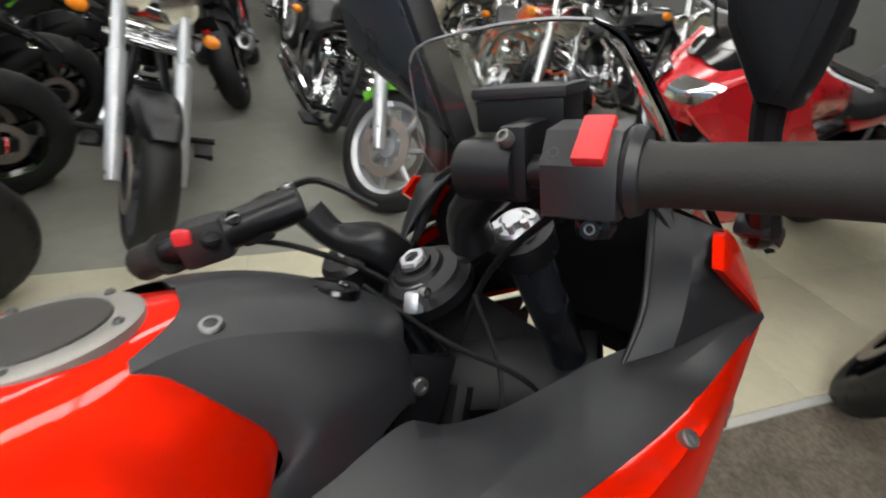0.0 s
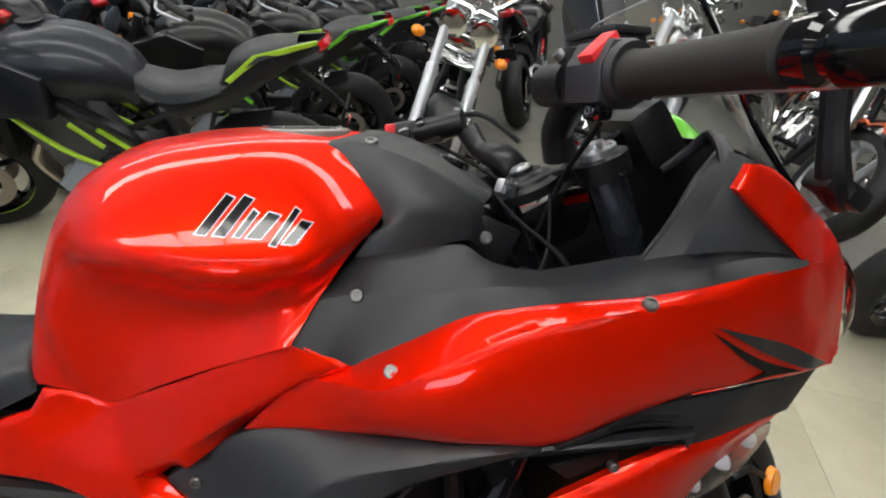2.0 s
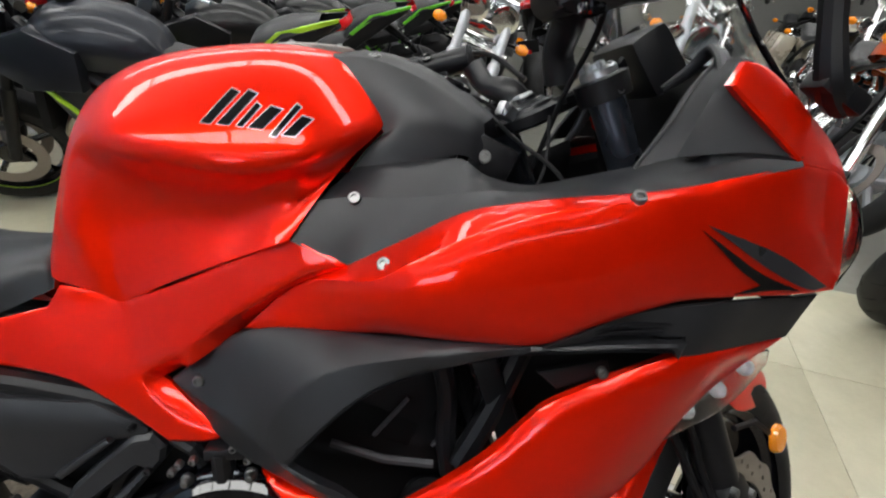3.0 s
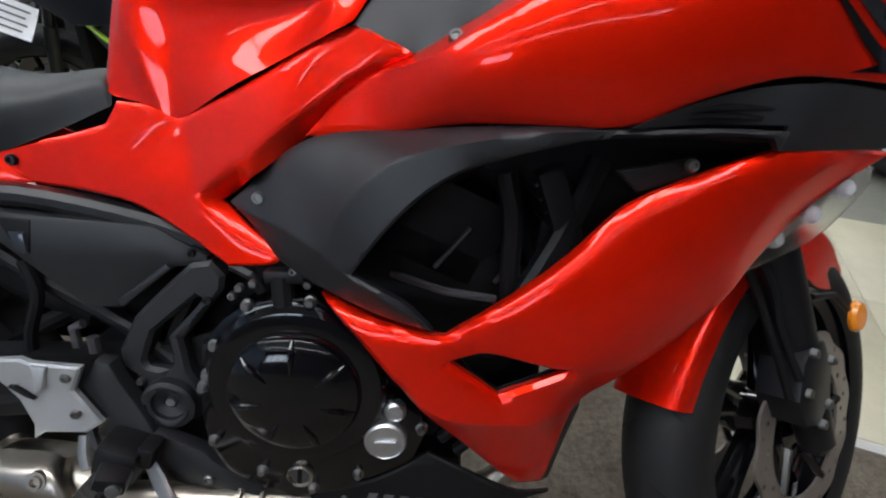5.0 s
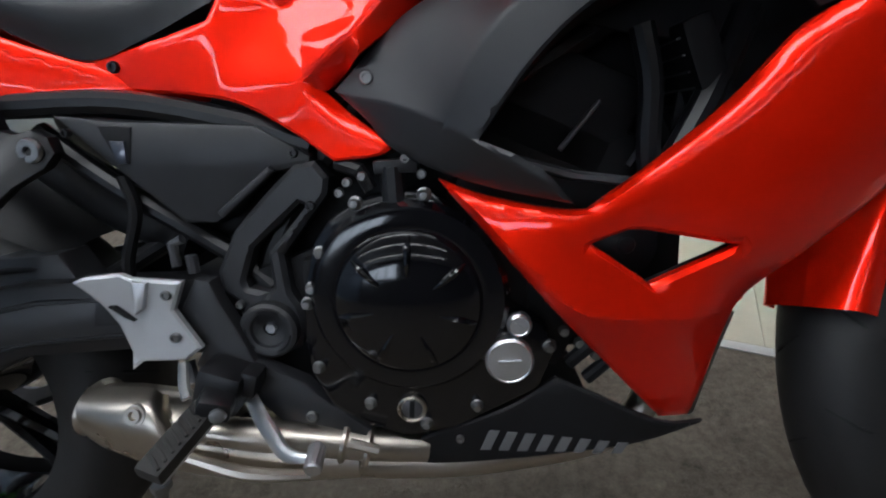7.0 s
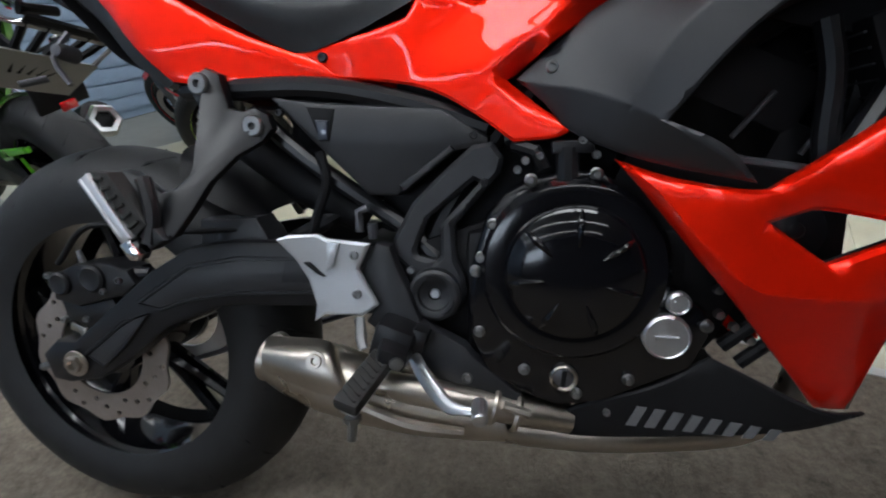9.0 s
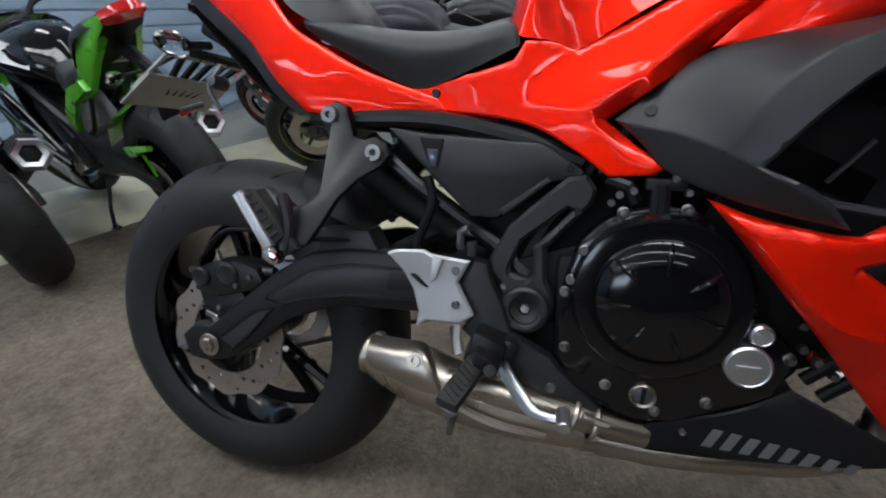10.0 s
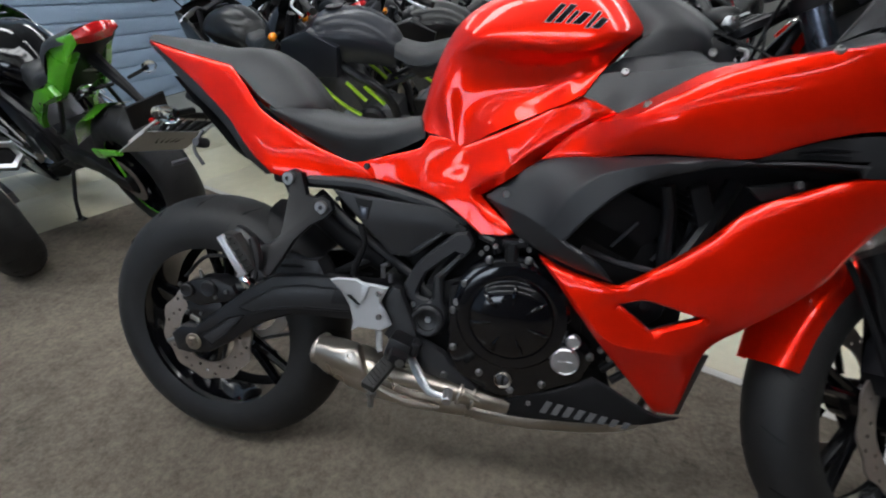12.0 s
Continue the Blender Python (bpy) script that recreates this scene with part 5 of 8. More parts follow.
PEG0, PEG1 = Vector((0.482, -0.172, 0.05)), Vector((0.457, -0.25, 0.022))
PEGD, PEGU = (PEG1 - PEG0).normalized(), Vector((0.1, -0.3, 0.95)).normalized()
PEGS = PEGD.cross(PEGU).normalized()
PEGM = Matrix((PEGD, PEGS, PEGU)).transposed().to_4x4()
PEGM.translation = (PEG0 + PEG1) / 2
foot = skin("rider_footpeg", moved(box((0.084, 0.03, 0.016), pose(0.002, 0, 0.002), 0.005), PEGM), GRIP, "ribbed rubber rider footpeg")
add("peg_core", moved(box((0.08, 0.022, 0.008), pose(0, 0, -0.01), 0.003), PEGM), ALU, foot, "aluminium peg core")
for k in range(8):
    add("rib", moved(box((0.0035, 0.024, 0.003), pose(-0.03 + 0.009 * k, 0, 0.0108, 0, 0, 25), 0.001), PEGM), GRIP, foot)
add("peg_mount", join(box((0.05, 0.05, 0.05), pose(0.487, -0.15, 0.06, 0, 20, 0), 0.01), box((0.036, 0.05, 0.026), pose(0.49, -0.172, 0.056, 10, 20, 15), 0.008), box((0.02, 0.03, 0.03), pose(0.518, -0.15, 0.064, 0, 20, 0), 0.006)), SATIN, foot, "black peg mount")
add("peg_pin", lathe([(0, 0.004), (0.0075, 0.003), (0.009, -0.003)], (0.5, -0.196, 0.05), (0.25, -1, 0.1), 16), ZINC, foot, "metal pivot pin")
add("peg_clip", tube([(0.444, -0.15, 0.088), (0.446, -0.16, 0.066), (0.452, -0.168, 0.054)], [0.006, 0.007, 0.006], 8, 2, 0.5), ZINC, foot)
add("feeler", join(tube([PEG1 + Vector((0.006, 0.006, -0.012)), PEG1 + Vector((0.004, 0.004, -0.038))], [0.0062, 0.005], 8), lathe([(0.0095, -0.003), (0.0095, 0.003), (0.006, 0.004)], tuple(PEG1 + Vector((0.006, 0.006, -0.014))), (0, 0, -1), 6)), ZINC, foot, "metal peg feeler")
pedal = skin("brake_pedal", tube([(0.505, -0.136, 0.034), (0.522, -0.15, 0.012), (0.54, -0.165, -0.002), (0.556, -0.18, -0.008), (0.574, -0.19, -0.006), (0.588, -0.193, -0.005)], [0.009, 0.0105, 0.0105, 0.009, 0.006, 0.005], 10, 4, 0.55), ALU, "cast aluminium brake pedal")
add("pedal_pad", join(lathe([(0, -0.016), (0.008, -0.016), (0.0095, -0.014), (0.0095, 0.012), (0.008, 0.014), (0, 0.014)], (0.594, -0.196, -0.004), (0.1, -1, -0.25), 20), *[tube([(0.594 + 0.01 * math.sin(a), -0.186, -0.0015 + 0.0093 * math.cos(a)), (0.595 + 0.009 * math.sin(a), -0.207, -0.0067 + 0.0093 * math.cos(a))], 0.0011, 5) for a in (-0.9, -0.45, 0.0, 0.45, 0.9)]), ALU, pedal, "ribbed pedal pad")
for w, r in (([(0.44, -0.12, 0.19), (0.44, -0.12, 0.215), (0.452, -0.12, 0.22)], 0.0055), ([(0.455, -0.115, 0.18), (0.455, -0.115, 0.2)], 0.0065), ([(0.43, -0.12, 0.075), (0.435, -0.125, 0.05)], 0.007)):
    skin("brake_switch", tube(w, r, 8), GUNMETAL)
skin("breather_hose", tube([(0.386, -0.1, 0.29), (0.392, -0.1, 0.25), (0.372, -0.1, 0.2), (0.366, -0.1, 0.17)], 0.007, 8, 4), DEEP)

# engine
engine = skin("engine", box((0.26, 0.22, 0.2), pose(0.7, 0, 0.09), 0.02), DEEP, "black twin-cylinder engine")
add("cylinder_block", box((0.2, 0.2, 0.28), pose(0.83, 0, 0.2, 0, 25, 0), 0.02), DEEP, engine)
add("cylinder_head", box((0.16, 0.2, 0.12), pose(0.86, 0, 0.33, 0, 25, 0), 0.015), DEEP, engine)
add("sump", box((0.36, 0.18, 0.05), pose(0.72, 0, -0.025), 0.015), DEEP, engine)
add("battery_case", box((0.2, 0.13, 0.22), pose(0.56, 0, 0.27, 0, 10, 0), 0.02), DEEP, engine)
# Unseen black block, added to keep the gap above the clutch cover dark.
add("gap_filler", box((0.22, 0.12, 0.15), pose(0.74, 0, 0.31), 0.015), DEEP, engine)
add("oil_cooler", box((0.12, 0.18, 0.13), pose(0.94, 0, 0.17), 0.015), DEEP, engine)
ECOV = [(0.6, 0.212), (0.62, 0.235), (0.648, 0.252), (0.693, 0.262), (0.73, 0.258), (0.755, 0.232), (0.79, 0.18), (0.802, 0.135), (0.845, 0.1), (0.85, 0.07), (0.833, 0.03), (0.78, 0.004), (0.734, -0.018), (0.68, -0.027), (0.635, -0.01), (0.598, 0.015), (0.578, 0.059), (0.576, 0.1), (0.583, 0.16)]
cc = add("clutch_cover", join(prism(ECOV, -0.134, -0.1, 0.008), lathe([(0.106, -0.012), (0.106, 0.004), (0.1, 0.011), (0.085, 0.014), (0.078, 0.013), (0.0755, 0.016), (0.074, 0.021), (0.066, 0.026), (0.045, 0.031), (0.02, 0.033), (0, 0.0335)], (0.698, -0.134, 0.146), (0, -1, 0), 56)), GLOSS, engine, "gloss black clutch cover")
for k in range(7):
    a = radians(85 + 360 / 7 * k)
    c, s = math.cos(a), math.sin(a)
    add("cover_rib", tube([(0.698 + r * c, y, 0.146 + r * s) for r, y in ((0.034, -0.166), (0.046, -0.1655), (0.06, -0.1625), (0.073, -0.1555))], [0.001, 0.003, 0.0042, 0.0016], 8, 4), GLOSS, cc)
for x, z in ((0.607, 0.2), (0.593, 0.161), (0.586, 0.144), (0.589, 0.068), (0.643, 0.021), (0.705, -0.007), (0.764, 0.014), (0.845, 0.083), (0.797, 0.149), (0.721, 0.255), (0.65, 0.25)):
    add("flange_bolt", lathe([(0, 0.008), (0.004, 0.0075), (0.0052, 0.005), (0.006, 0.001), (0.0075, 0), (0.0075, -0.005)], (x, -0.1345, z), (0, -1, 0), 12), ZINC, cc)
add("oil_filler_cap", join(lathe([(0.026, -0.01), (0.026, 0.006), (0.0235, 0.0085), (0.0225, 0.0075), (0, 0.0075)], (0.801, -0.138, 0.072), (0, -1, 0), 40), box((0.025, 0.003, 0.0035), pose(0.801, -0.147, 0.072))), ALU, cc, "silver oil filler cap")
add("timing_plug", join(lathe([(0.0135, -0.008), (0.0135, 0.001), (0.0105, 0.004), (0.0095, 0.003), (0, 0.003)], (0.813, -0.137, 0.11), (0, -1, 0), 28), box((0.012, 0.002, 0.002), pose(0.813, -0.1405, 0.11, 0, 35, 0))), ALU, cc, "silver plug")
add("oil_window", lathe([(0.0165, -0.008), (0.0165, 0.003), (0.0145, 0.0045), (0.0125, 0.003), (0.012, -0.001)], (0.69, -0.135, 0.013), (0, -1, 0), 32), STEEL, cc, "oil sight glass with a bright rim")
add("sight_glass", lathe([(0.0122, 0), (0.008, 0.0016), (0, 0.002)], (0.69, -0.1362, 0.013), (0, -1, 0), 20), GUNMETAL, cc)
add("sight_slot", box((0.006, 0.003, 0.021), pose(0.69, -0.1376, 0.013, 0, 6, 0), 0.001), DEEP, cc)
add("clutch_lever", join(tube([(0.69, -0.128, 0.235), (0.69, -0.128, 0.285)], 0.013, 10), box((0.045, 0.02, 0.014), pose(0.695, -0.128, 0.285), 0.003), tube([(0.665, -0.12, 0.262), (0.655, -0.12, 0.282), (0.63, -0.11, 0.29)], 0.008, 8)), SATIN, engine, "clutch release lever")
for x, z in ((0.644, 0.272), (0.66, 0.277), (0.705, 0.292), (0.635, 0.262), (0.72, 0.276)):
    screw(engine, (x, -0.135, z), 0.006)
for k in range(6):
    add("engine_bolt", lathe([(0, 0.006), (0.005, 0.005), (0.006, -0.004)], ((0.862, 0.12, 0), (0.865, 0.09, 0), (0.882, 0.075, 0), (0.875, 0.14, 0), (0.9, 0.06, 0), (0.853, 0.15, 0))[k][:1] + (-0.112,) + (((0.862, 0.12, 0), (0.865, 0.09, 0), (0.882, 0.075, 0), (0.875, 0.14, 0), (0.9, 0.06, 0), (0.853, 0.15, 0))[k][1],), (0, -1, 0), 10), ZINC, engine)
for k in range(2):
    add("coolant_pipe", tube([(0.87 + 0.02 * k, -0.11, 0.05 - 0.02 * k), (0.905 + 0.02 * k, -0.115, 0.085 - 0.02 * k)], 0.008, 10), DEEP, engine)
skin("airbox", box((0.4, 0.14, 0.2), pose(0.72, 0, 0.46, 0, -12, 0), 0.03), DEEP)
rad = skin("radiator", box((0.03, 0.26, 0.2), pose(1.015, 0, 0.31, 0, -20, 0), 0.006), DEEP, "black radiator")
for k in range(12):
    add("radiator_fin", box((0.034, 0.24, 0.002), pose(1.015 + 0.36 * (k * 0.016 - 0.09) * -1, 0, 0.31 + (k * 0.016 - 0.09) * 0.94, 0, -20, 0)), GUNMETAL, rad)
skin("radiator_fan", join(lathe([(0.09, -0.01), (0.095, 0), (0.09, 0.01), (0.02, 0.012)], (0.99, 0, 0.27), (-0.94, 0, -0.34), 24)), DEEP)
skin("coolant_hose", join(tube([(0.935, -0.12, 0.40), (0.945, -0.122, 0.35), (0.945, -0.122, 0.29), (0.95, -0.12, 0.24)], 0.012, 10, 4), tube([(1.04, -0.1, 0.41), (1.0, -0.12, 0.33), (0.96, -0.13, 0.26)], 0.015, 10, 4)), SATIN, "black coolant hose")
for w, r in (([(0.81, -0.12, 0.285), (0.87, -0.125, 0.265), (0.93, -0.125, 0.255)], 0.005), ([(0.9, -0.11, 0.335), (0.86, -0.115, 0.29)], 0.003), ([(0.93, -0.11, 0.27), (0.955, -0.115, 0.31)], 0.003)):
    skin("wire", tube(w, r, 6), GUNMETAL)
skin("horn_bracket", prism([(1.028, 0.412), (1.1, 0.425), (1.105, 0.41), (1.05, 0.392)], -0.186, -0.18, 0.002), DEEP)
pair("inner_liner", prism([(0.86, 0.42), (1.0, 0.45), (1.2, 0.48), (1.3, 0.5), (1.28, 0.43), (1.15, 0.42), (1.02, 0.38), (0.92, 0.4)], -0.1, -0.095, 0.001), DEEP)
# Black sheets added behind the footpeg plates, for the dark between them.
pair("backing_plate", prism([(0.47, 0.16), (0.6, 0.2), (0.64, 0.0), (0.6, -0.04), (0.48, 0.03)], -0.092, -0.08, 0.003), DEEP)
pair("fairing_liner", prism([(0.98, 0.3), (1.0, 0.45), (1.28, 0.47), (1.2, 0.33), (1.1, 0.25)], -0.088, -0.083, 0.001), DEEP)
# Added black sheet on the middle plane, so that the duct looks dark inside.
skin("duct_backing", prism([(0.8, 0.26), (0.84, 0.44), (0.95, 0.47), (1.06, 0.47), (1.06, 0.28), (0.9, 0.22)], -0.02, -0.012, 0.002), DEEP)
skin("horn", join(lathe([(0.012, 0.008), (0.02, 0.006), (0.033, 0.004), (0.036, -0.004), (0.03, -0.02)], (0.925, -0.12, 0.19), (0, -1, 0.1), 28), lathe([(0, 0.011), (0.008, 0.01), (0.011, 0.006)], (0.925, -0.12, 0.19), (0, -1, 0.1), 16)), SATIN, "black horn disc behind the fairing opening")
skin("fuse_box", box((0.1, 0.1, 0.1), pose(0.92, 0, 0.52), 0.01), DEEP)
skin("side_stand", join(tube([(0.6, 0.1, -0.01), (0.57, 0.19, -0.14), (0.55, 0.245, -0.245)], 0.011, 8), box((0.07, 0.05, 0.008), pose(0.545, 0.25, -0.246, -15, 0, 0), 0.003)), SATIN, "black side stand")

# exhaust
muf = skin("muffler", join(tube([(0.294, -0.105, 0.008), (0.302, -0.108, 0.006), (0.335, -0.112, -0.002), (0.38, -0.114, -0.014), (0.44, -0.112, -0.032), (0.5, -0.112, -0.048), (0.56, -0.115, -0.057), (0.62, -0.113, -0.063)], [0.025, 0.033, 0.041, 0.046, 0.045, 0.039, 0.031, 0.026], 28, 4)), STEEL, "brushed stainless muffler")
add("tail_pipe", lathe([(0.012, -0.03), (0.014, 0.0), (0.03, 0.006), (0.036, 0.0), (0.033, -0.01)], (0.292, -0.104, 0.009), (-0.96, 0.2, 0.2), 24), STEEL, muf)
add("heat_shield", net([
    [(0.3, -0.122, 0.046), (0.302, -0.142, 0.038), (0.303, -0.15, 0.025), (0.306, -0.148, 0.006)],
    [(0.345, -0.13, 0.05), (0.348, -0.156, 0.04), (0.352, -0.165, 0.02), (0.352, -0.162, -0.001)],
    [(0.388, -0.135, 0.05), (0.394, -0.16, 0.042), (0.394, -0.17, 0.018), (0.392, -0.168, -0.01)],
    [(0.4, -0.135, 0.042), (0.41, -0.16, 0.03), (0.418, -0.168, 0.008), (0.424, -0.165, -0.014)],
    [(0.4, -0.125, 0.034), (0.412, -0.148, 0.02), (0.421, -0.155, 0.0), (0.427, -0.152, -0.02)]], 5, 5, False), STEEL, muf, "stainless heat shield")
add("shield_bolt", lathe([(0.004, 0), (0.005, 0.004), (0.008, 0.004), (0.009, 0.001), (0.012, 0.001), (0.012, -0.006)], (0.387, -0.166, 0.034), (0, -1, 0.3), 20), STEEL, muf)
skin("exhaust_pipe", join(tube([(0.43, -0.15, 0.006), (0.5, -0.148, -0.006), (0.62, -0.128, -0.036), (0.7, -0.11, -0.055)], [0.014, 0.018, 0.019, 0.019], 12, 4), tube([(0.56, -0.12, -0.06), (0.65, -0.105, -0.08), (0.78, -0.09, -0.088), (0.95, -0.05, -0.08), (1.0, -0.04, 0.02), (0.97, -0.04, 0.12)], 0.02, 12, 4), tube([(0.43, -0.165, -0.02), (0.5, -0.165, -0.045), (0.57, -0.155, -0.057)], [0.006, 0.008, 0.006], 8, 3)), STEEL, "stainless exhaust pipe")
add("exhaust_clamp", join(*[lathe([(0.024, -0.004), (0.026, 0), (0.024, 0.004), (0.021, 0)], (x, -0.127, -0.04 - (x - 0.63) * 0.3), (0.94, 0.1, -0.28), 18, True) for x in (0.605, 0.632)], tube([(0.618, -0.15, -0.02), (0.65, -0.15, -0.03)], 0.006, 8)), STEEL, muf)

# plate holder
br = skin("plate_bracket", join(*[tube([(-0.05, y, 0.492), (-0.1, y * 0.75, 0.46), (-0.14, y * 0.4 - 0.01, 0.43)], 0.006, 6) for y in (-0.07, -0.035, 0, 0.035, 0.07)], tube([(-0.052, -0.085, 0.49), (-0.052, 0.085, 0.49)], 0.008, 6), tube([(-0.12, -0.075, 0.452), (-0.12, 0.075, 0.452)], 0.006, 6), box((0.16, 0.07, 0.03), pose(0.02, 0, 0.5, 0, 30, 0), 0.01)), DEEP, "black plate bracket")
add("plate", box((0.085, 0.19, 0.003), pose(-0.135, -0.01, 0.43, 0, -32, 0), 0.001), PLATE, br, "blank light grey plate")
add("plate", join(box((0.006, 0.19, 0.004), pose(-0.06, -0.01, 0.482, 0, -32, 0)), box((0.1, 0.006, 0.004), pose(-0.1, -0.102, 0.456, 0, -32, 0)), box((0.1, 0.006, 0.004), pose(-0.1, 0.082, 0.456, 0, -32, 0))), PLATE, br)
for s in (-1, 1):
    screw(br, (-0.125, s * 0.07, 0.44), 0.006, (-0.5, 0, 0.85))
    ind = skin("rear_indicator", tube([(-0.02, s * 0.05, 0.5), (-0.02, s * 0.11, 0.49)], 0.007, 8), DEEP)
    add("indicator_lens", lathe([(0.006, -0.02), (0.016, -0.012), (0.019, 0.01), (0.014, 0.03), (0, 0.035)], (-0.02, s * 0.12, 0.488), (0, s, 0.1), 16), LENS, ind)
skin("seat_lock", join(lathe([(0, 0.012), (0.008, 0.01), (0.011, 0.002), (0.011, -0.02)], (0.02, -0.09, 0.435), (0, -1, 0.1), 14), tube([(0.03, -0.085, 0.46), (0.015, -0.1, 0.425), (0.035, -0.1, 0.39)], 0.004, 6, 3), tube([(0.0, -0.1, 0.4), (-0.02, -0.125, 0.39)], 0.005, 8)), GUNMETAL, "metal seat lock and hook")

# front end, turned to the left
AXIS, STEM = Vector((-0.407, 0, 0.914)), Vector((1.04, 0, 0.681))
STEER = Matrix.Translation(STEM) @ Matrix.Rotation(radians(33), 4, AXIS) @ Matrix.Translation(-STEM)
HUB = Vector((1.4, 0, -0.012))
W = STEER @ Matrix.Translation(HUB)
front_wheel = skin("front_wheel", moved(join(rim_shape(0.237, 0.051), lathe([(0.02, -0.06), (0.04, -0.055), (0.045, 0), (0.04, 0.055), (0.02, 0.06)], n=24)), W), RIMBLACK, "gloss black front wheel rim")
add("tyre", moved(tyre_shape(0.3, 0.059, 0.235), W), RUBBER, front_wheel, "black front tyre")
tagged(add("tread_groove", moved(tread_shape(0.3, 0.059, 16), W), DEEP, front_wheel, merge=False), kind="stuff")
for k in range(5):
    for s in (-1, 1):
        a = 2 * math.pi * k / 5 + 0.2
        p, q = Vector((0.04 * math.cos(a), 0, 0.04 * math.sin(a))), Vector((0.2 * math.cos(a + s * 0.13), 0, 0.2 * math.sin(a + s * 0.13)))
        add("spoke", moved(tube([p, (p + q) / 2, q], [0.014, 0.011, 0.01], 8, 0, 1.3), W), GLOSS, front_wheel)
dsh = disc_shape(0.148, 0.105, -0.072, 12, 36)
for sh in (dsh, flipped(dsh)):
    add("brake_disc", moved(sh, W), DISC, front_wheel, "perforated front brake disc")
    for k in range(5):
        a, y = 2 * math.pi * k / 5, (-1 if sh is dsh else 1)
        add("disc_arm", moved(tube([(0.045 * math.cos(a), y * 0.06, 0.045 * math.sin(a)), (0.108 * math.cos(a + 0.2), y * 0.07, 0.108 * math.sin(a + 0.2))], 0.007, 6), W), GLOSS, front_wheel)
DOWN = -AXIS
for s in (-1, 1):
    top = STEM + Vector((0.914, 0, 0.407)) * 0.032 + Vector((0, s * 0.087, 0)) + AXIS * -0.004
    fork = skin("fork_leg", moved(join(tube([top + DOWN * 0.4, top + DOWN * 0.42, top + DOWN * 0.7, top + DOWN * 0.775], [0.024, 0.028, 0.027, 0.024], 18), box((0.05, 0.03, 0.05), Matrix.Translation(HUB + Vector((-0.008, s * 0.087, 0))), 0.008)), STEER), SATIN, "black fork leg")
    add("fork_tube", moved(tube([top, top + DOWN * 0.41], 0.0205, 20), STEER), FORK, fork, "dark polished fork tube")
    cap = add("fork_cap", moved(join(lathe([(0.021, -0.01), (0.021, 0.003), (0.0185, 0.006), (0.015, 0.0065), (0.014, 0.004), (0.0105, 0.004), (0.0095, 0.011), (0, 0.011)], top, AXIS, 24)), STEER), ALU, fork, "bright fork cap")
    for a in [k * math.pi / 4 for k in range(8)]:
        add("cap_bolt", moved(lathe([(0, 0.002), (0.0035, 0.002), (0.0035, -0.008)], top + AXIS * 0.006 + Vector((0.0165 * math.cos(a), 0.0165 * math.sin(a), 0)), AXIS, 8), STEER), ALU, cap)
    CALF = [(-0.05, 0.16), (-0.02, 0.185), (0.01, 0.18), (0.035, 0.14), (0.03, 0.09), (0.0, 0.06), (-0.04, 0.07), (-0.062, 0.11)]
    c0 = Matrix.Translation(HUB + Vector((-0.07, 0, -0.02)))
    cs = prism(CALF, -0.115, -0.06, 0.008)
    cal = add("front_caliper", moved(moved(cs if s < 0 else flipped(cs), c0), STEER), SATIN, fork, "dark front brake caliper")
    for x, z in ((-0.03, 0.17), (0.02, 0.15), (0.015, 0.09), (-0.045, 0.12), (0.0, 0.065)):
        add("caliper_bolt", moved(moved(lathe([(0, 0.006), (0.006, 0.004), (0.007, -0.004)], (x, s * 0.117, z), (0, s, 0), 10), c0), STEER), ZINC, cal)
    reflector = add("reflector", moved(moved(lathe([(0, 0.008), (0.02, 0.006), (0.024, 0), (0.024, -0.004)], (0.085, s * 0.1, 0.165), (0, s, 0), 20), Matrix.Translation(HUB)), STEER), AMBER, fork, "amber side reflector")
    add("reflector_stay", moved(moved(tube([(0.085, s * 0.096, 0.165), (0.03, s * 0.09, 0.205), (-0.03, s * 0.085, 0.21)], 0.005, 6), Matrix.Translation(HUB)), STEER), SATIN, fork)
    guard = []
    for a, w in ((112, 0.056), (128, 0.058), (146, 0.056), (161, 0.05)):
        r, ca, sa = 0.318, math.cos(radians(a)), math.sin(radians(a))
        guard.append([(r * ca, 0, r * sa), (r * ca * 0.99, s * w * 0.6, r * sa * 0.99), ((r - 0.012) * ca, s * w * 0.95, (r - 0.012) * sa), ((r - 0.04) * ca, s * w, (r - 0.04) * sa)])
    front_part = []
    for a, w, deep in ((48, 0.04, 0.06), (66, 0.052, 0.1), (84, 0.058, 0.1), (98, 0.058, 0.06), (114, 0.056, 0.045)):
        r, ca, sa = 0.32, math.cos(radians(a)), math.sin(radians(a))
        front_part.append([(r * ca, 0, r * sa), (r * ca * 0.99, s * w * 0.6, r * sa * 0.99), ((r - 0.025) * ca, s * w, (r - 0.025) * sa), ((r - deep) * ca, s * (w + 0.008), (r - deep) * sa)])
    skin("front_mudguard", moved(join(net(guard, 4, 4, False), net(front_part, 4, 4, False)), W), RED, "glossy orange-red front mudguard")
skin("brake_line", join(tube([(1.19, -0.09, 0.36), (1.238, -0.1, 0.277), (1.264, -0.105, 0.224), (1.3, -0.11, 0.15), (1.318, -0.112, 0.11)], 0.0055, 8, 4), tube([(1.21, -0.07, 0.36), (1.275, -0.085, 0.265), (1.3, -0.09, 0.2), (1.335, -0.1, 0.13)], 0.0055, 8, 4)), DEEP, "black brake lines")
LAMP = [(1.187, -0.158, 0.3), (1.2, -0.16, 0.35), (1.237, -0.158, 0.383), (1.275, -0.156, 0.407), (1.304, -0.15, 0.413), (1.306, -0.148, 0.395), (1.265, -0.15, 0.34), (1.228, -0.15, 0.316)]
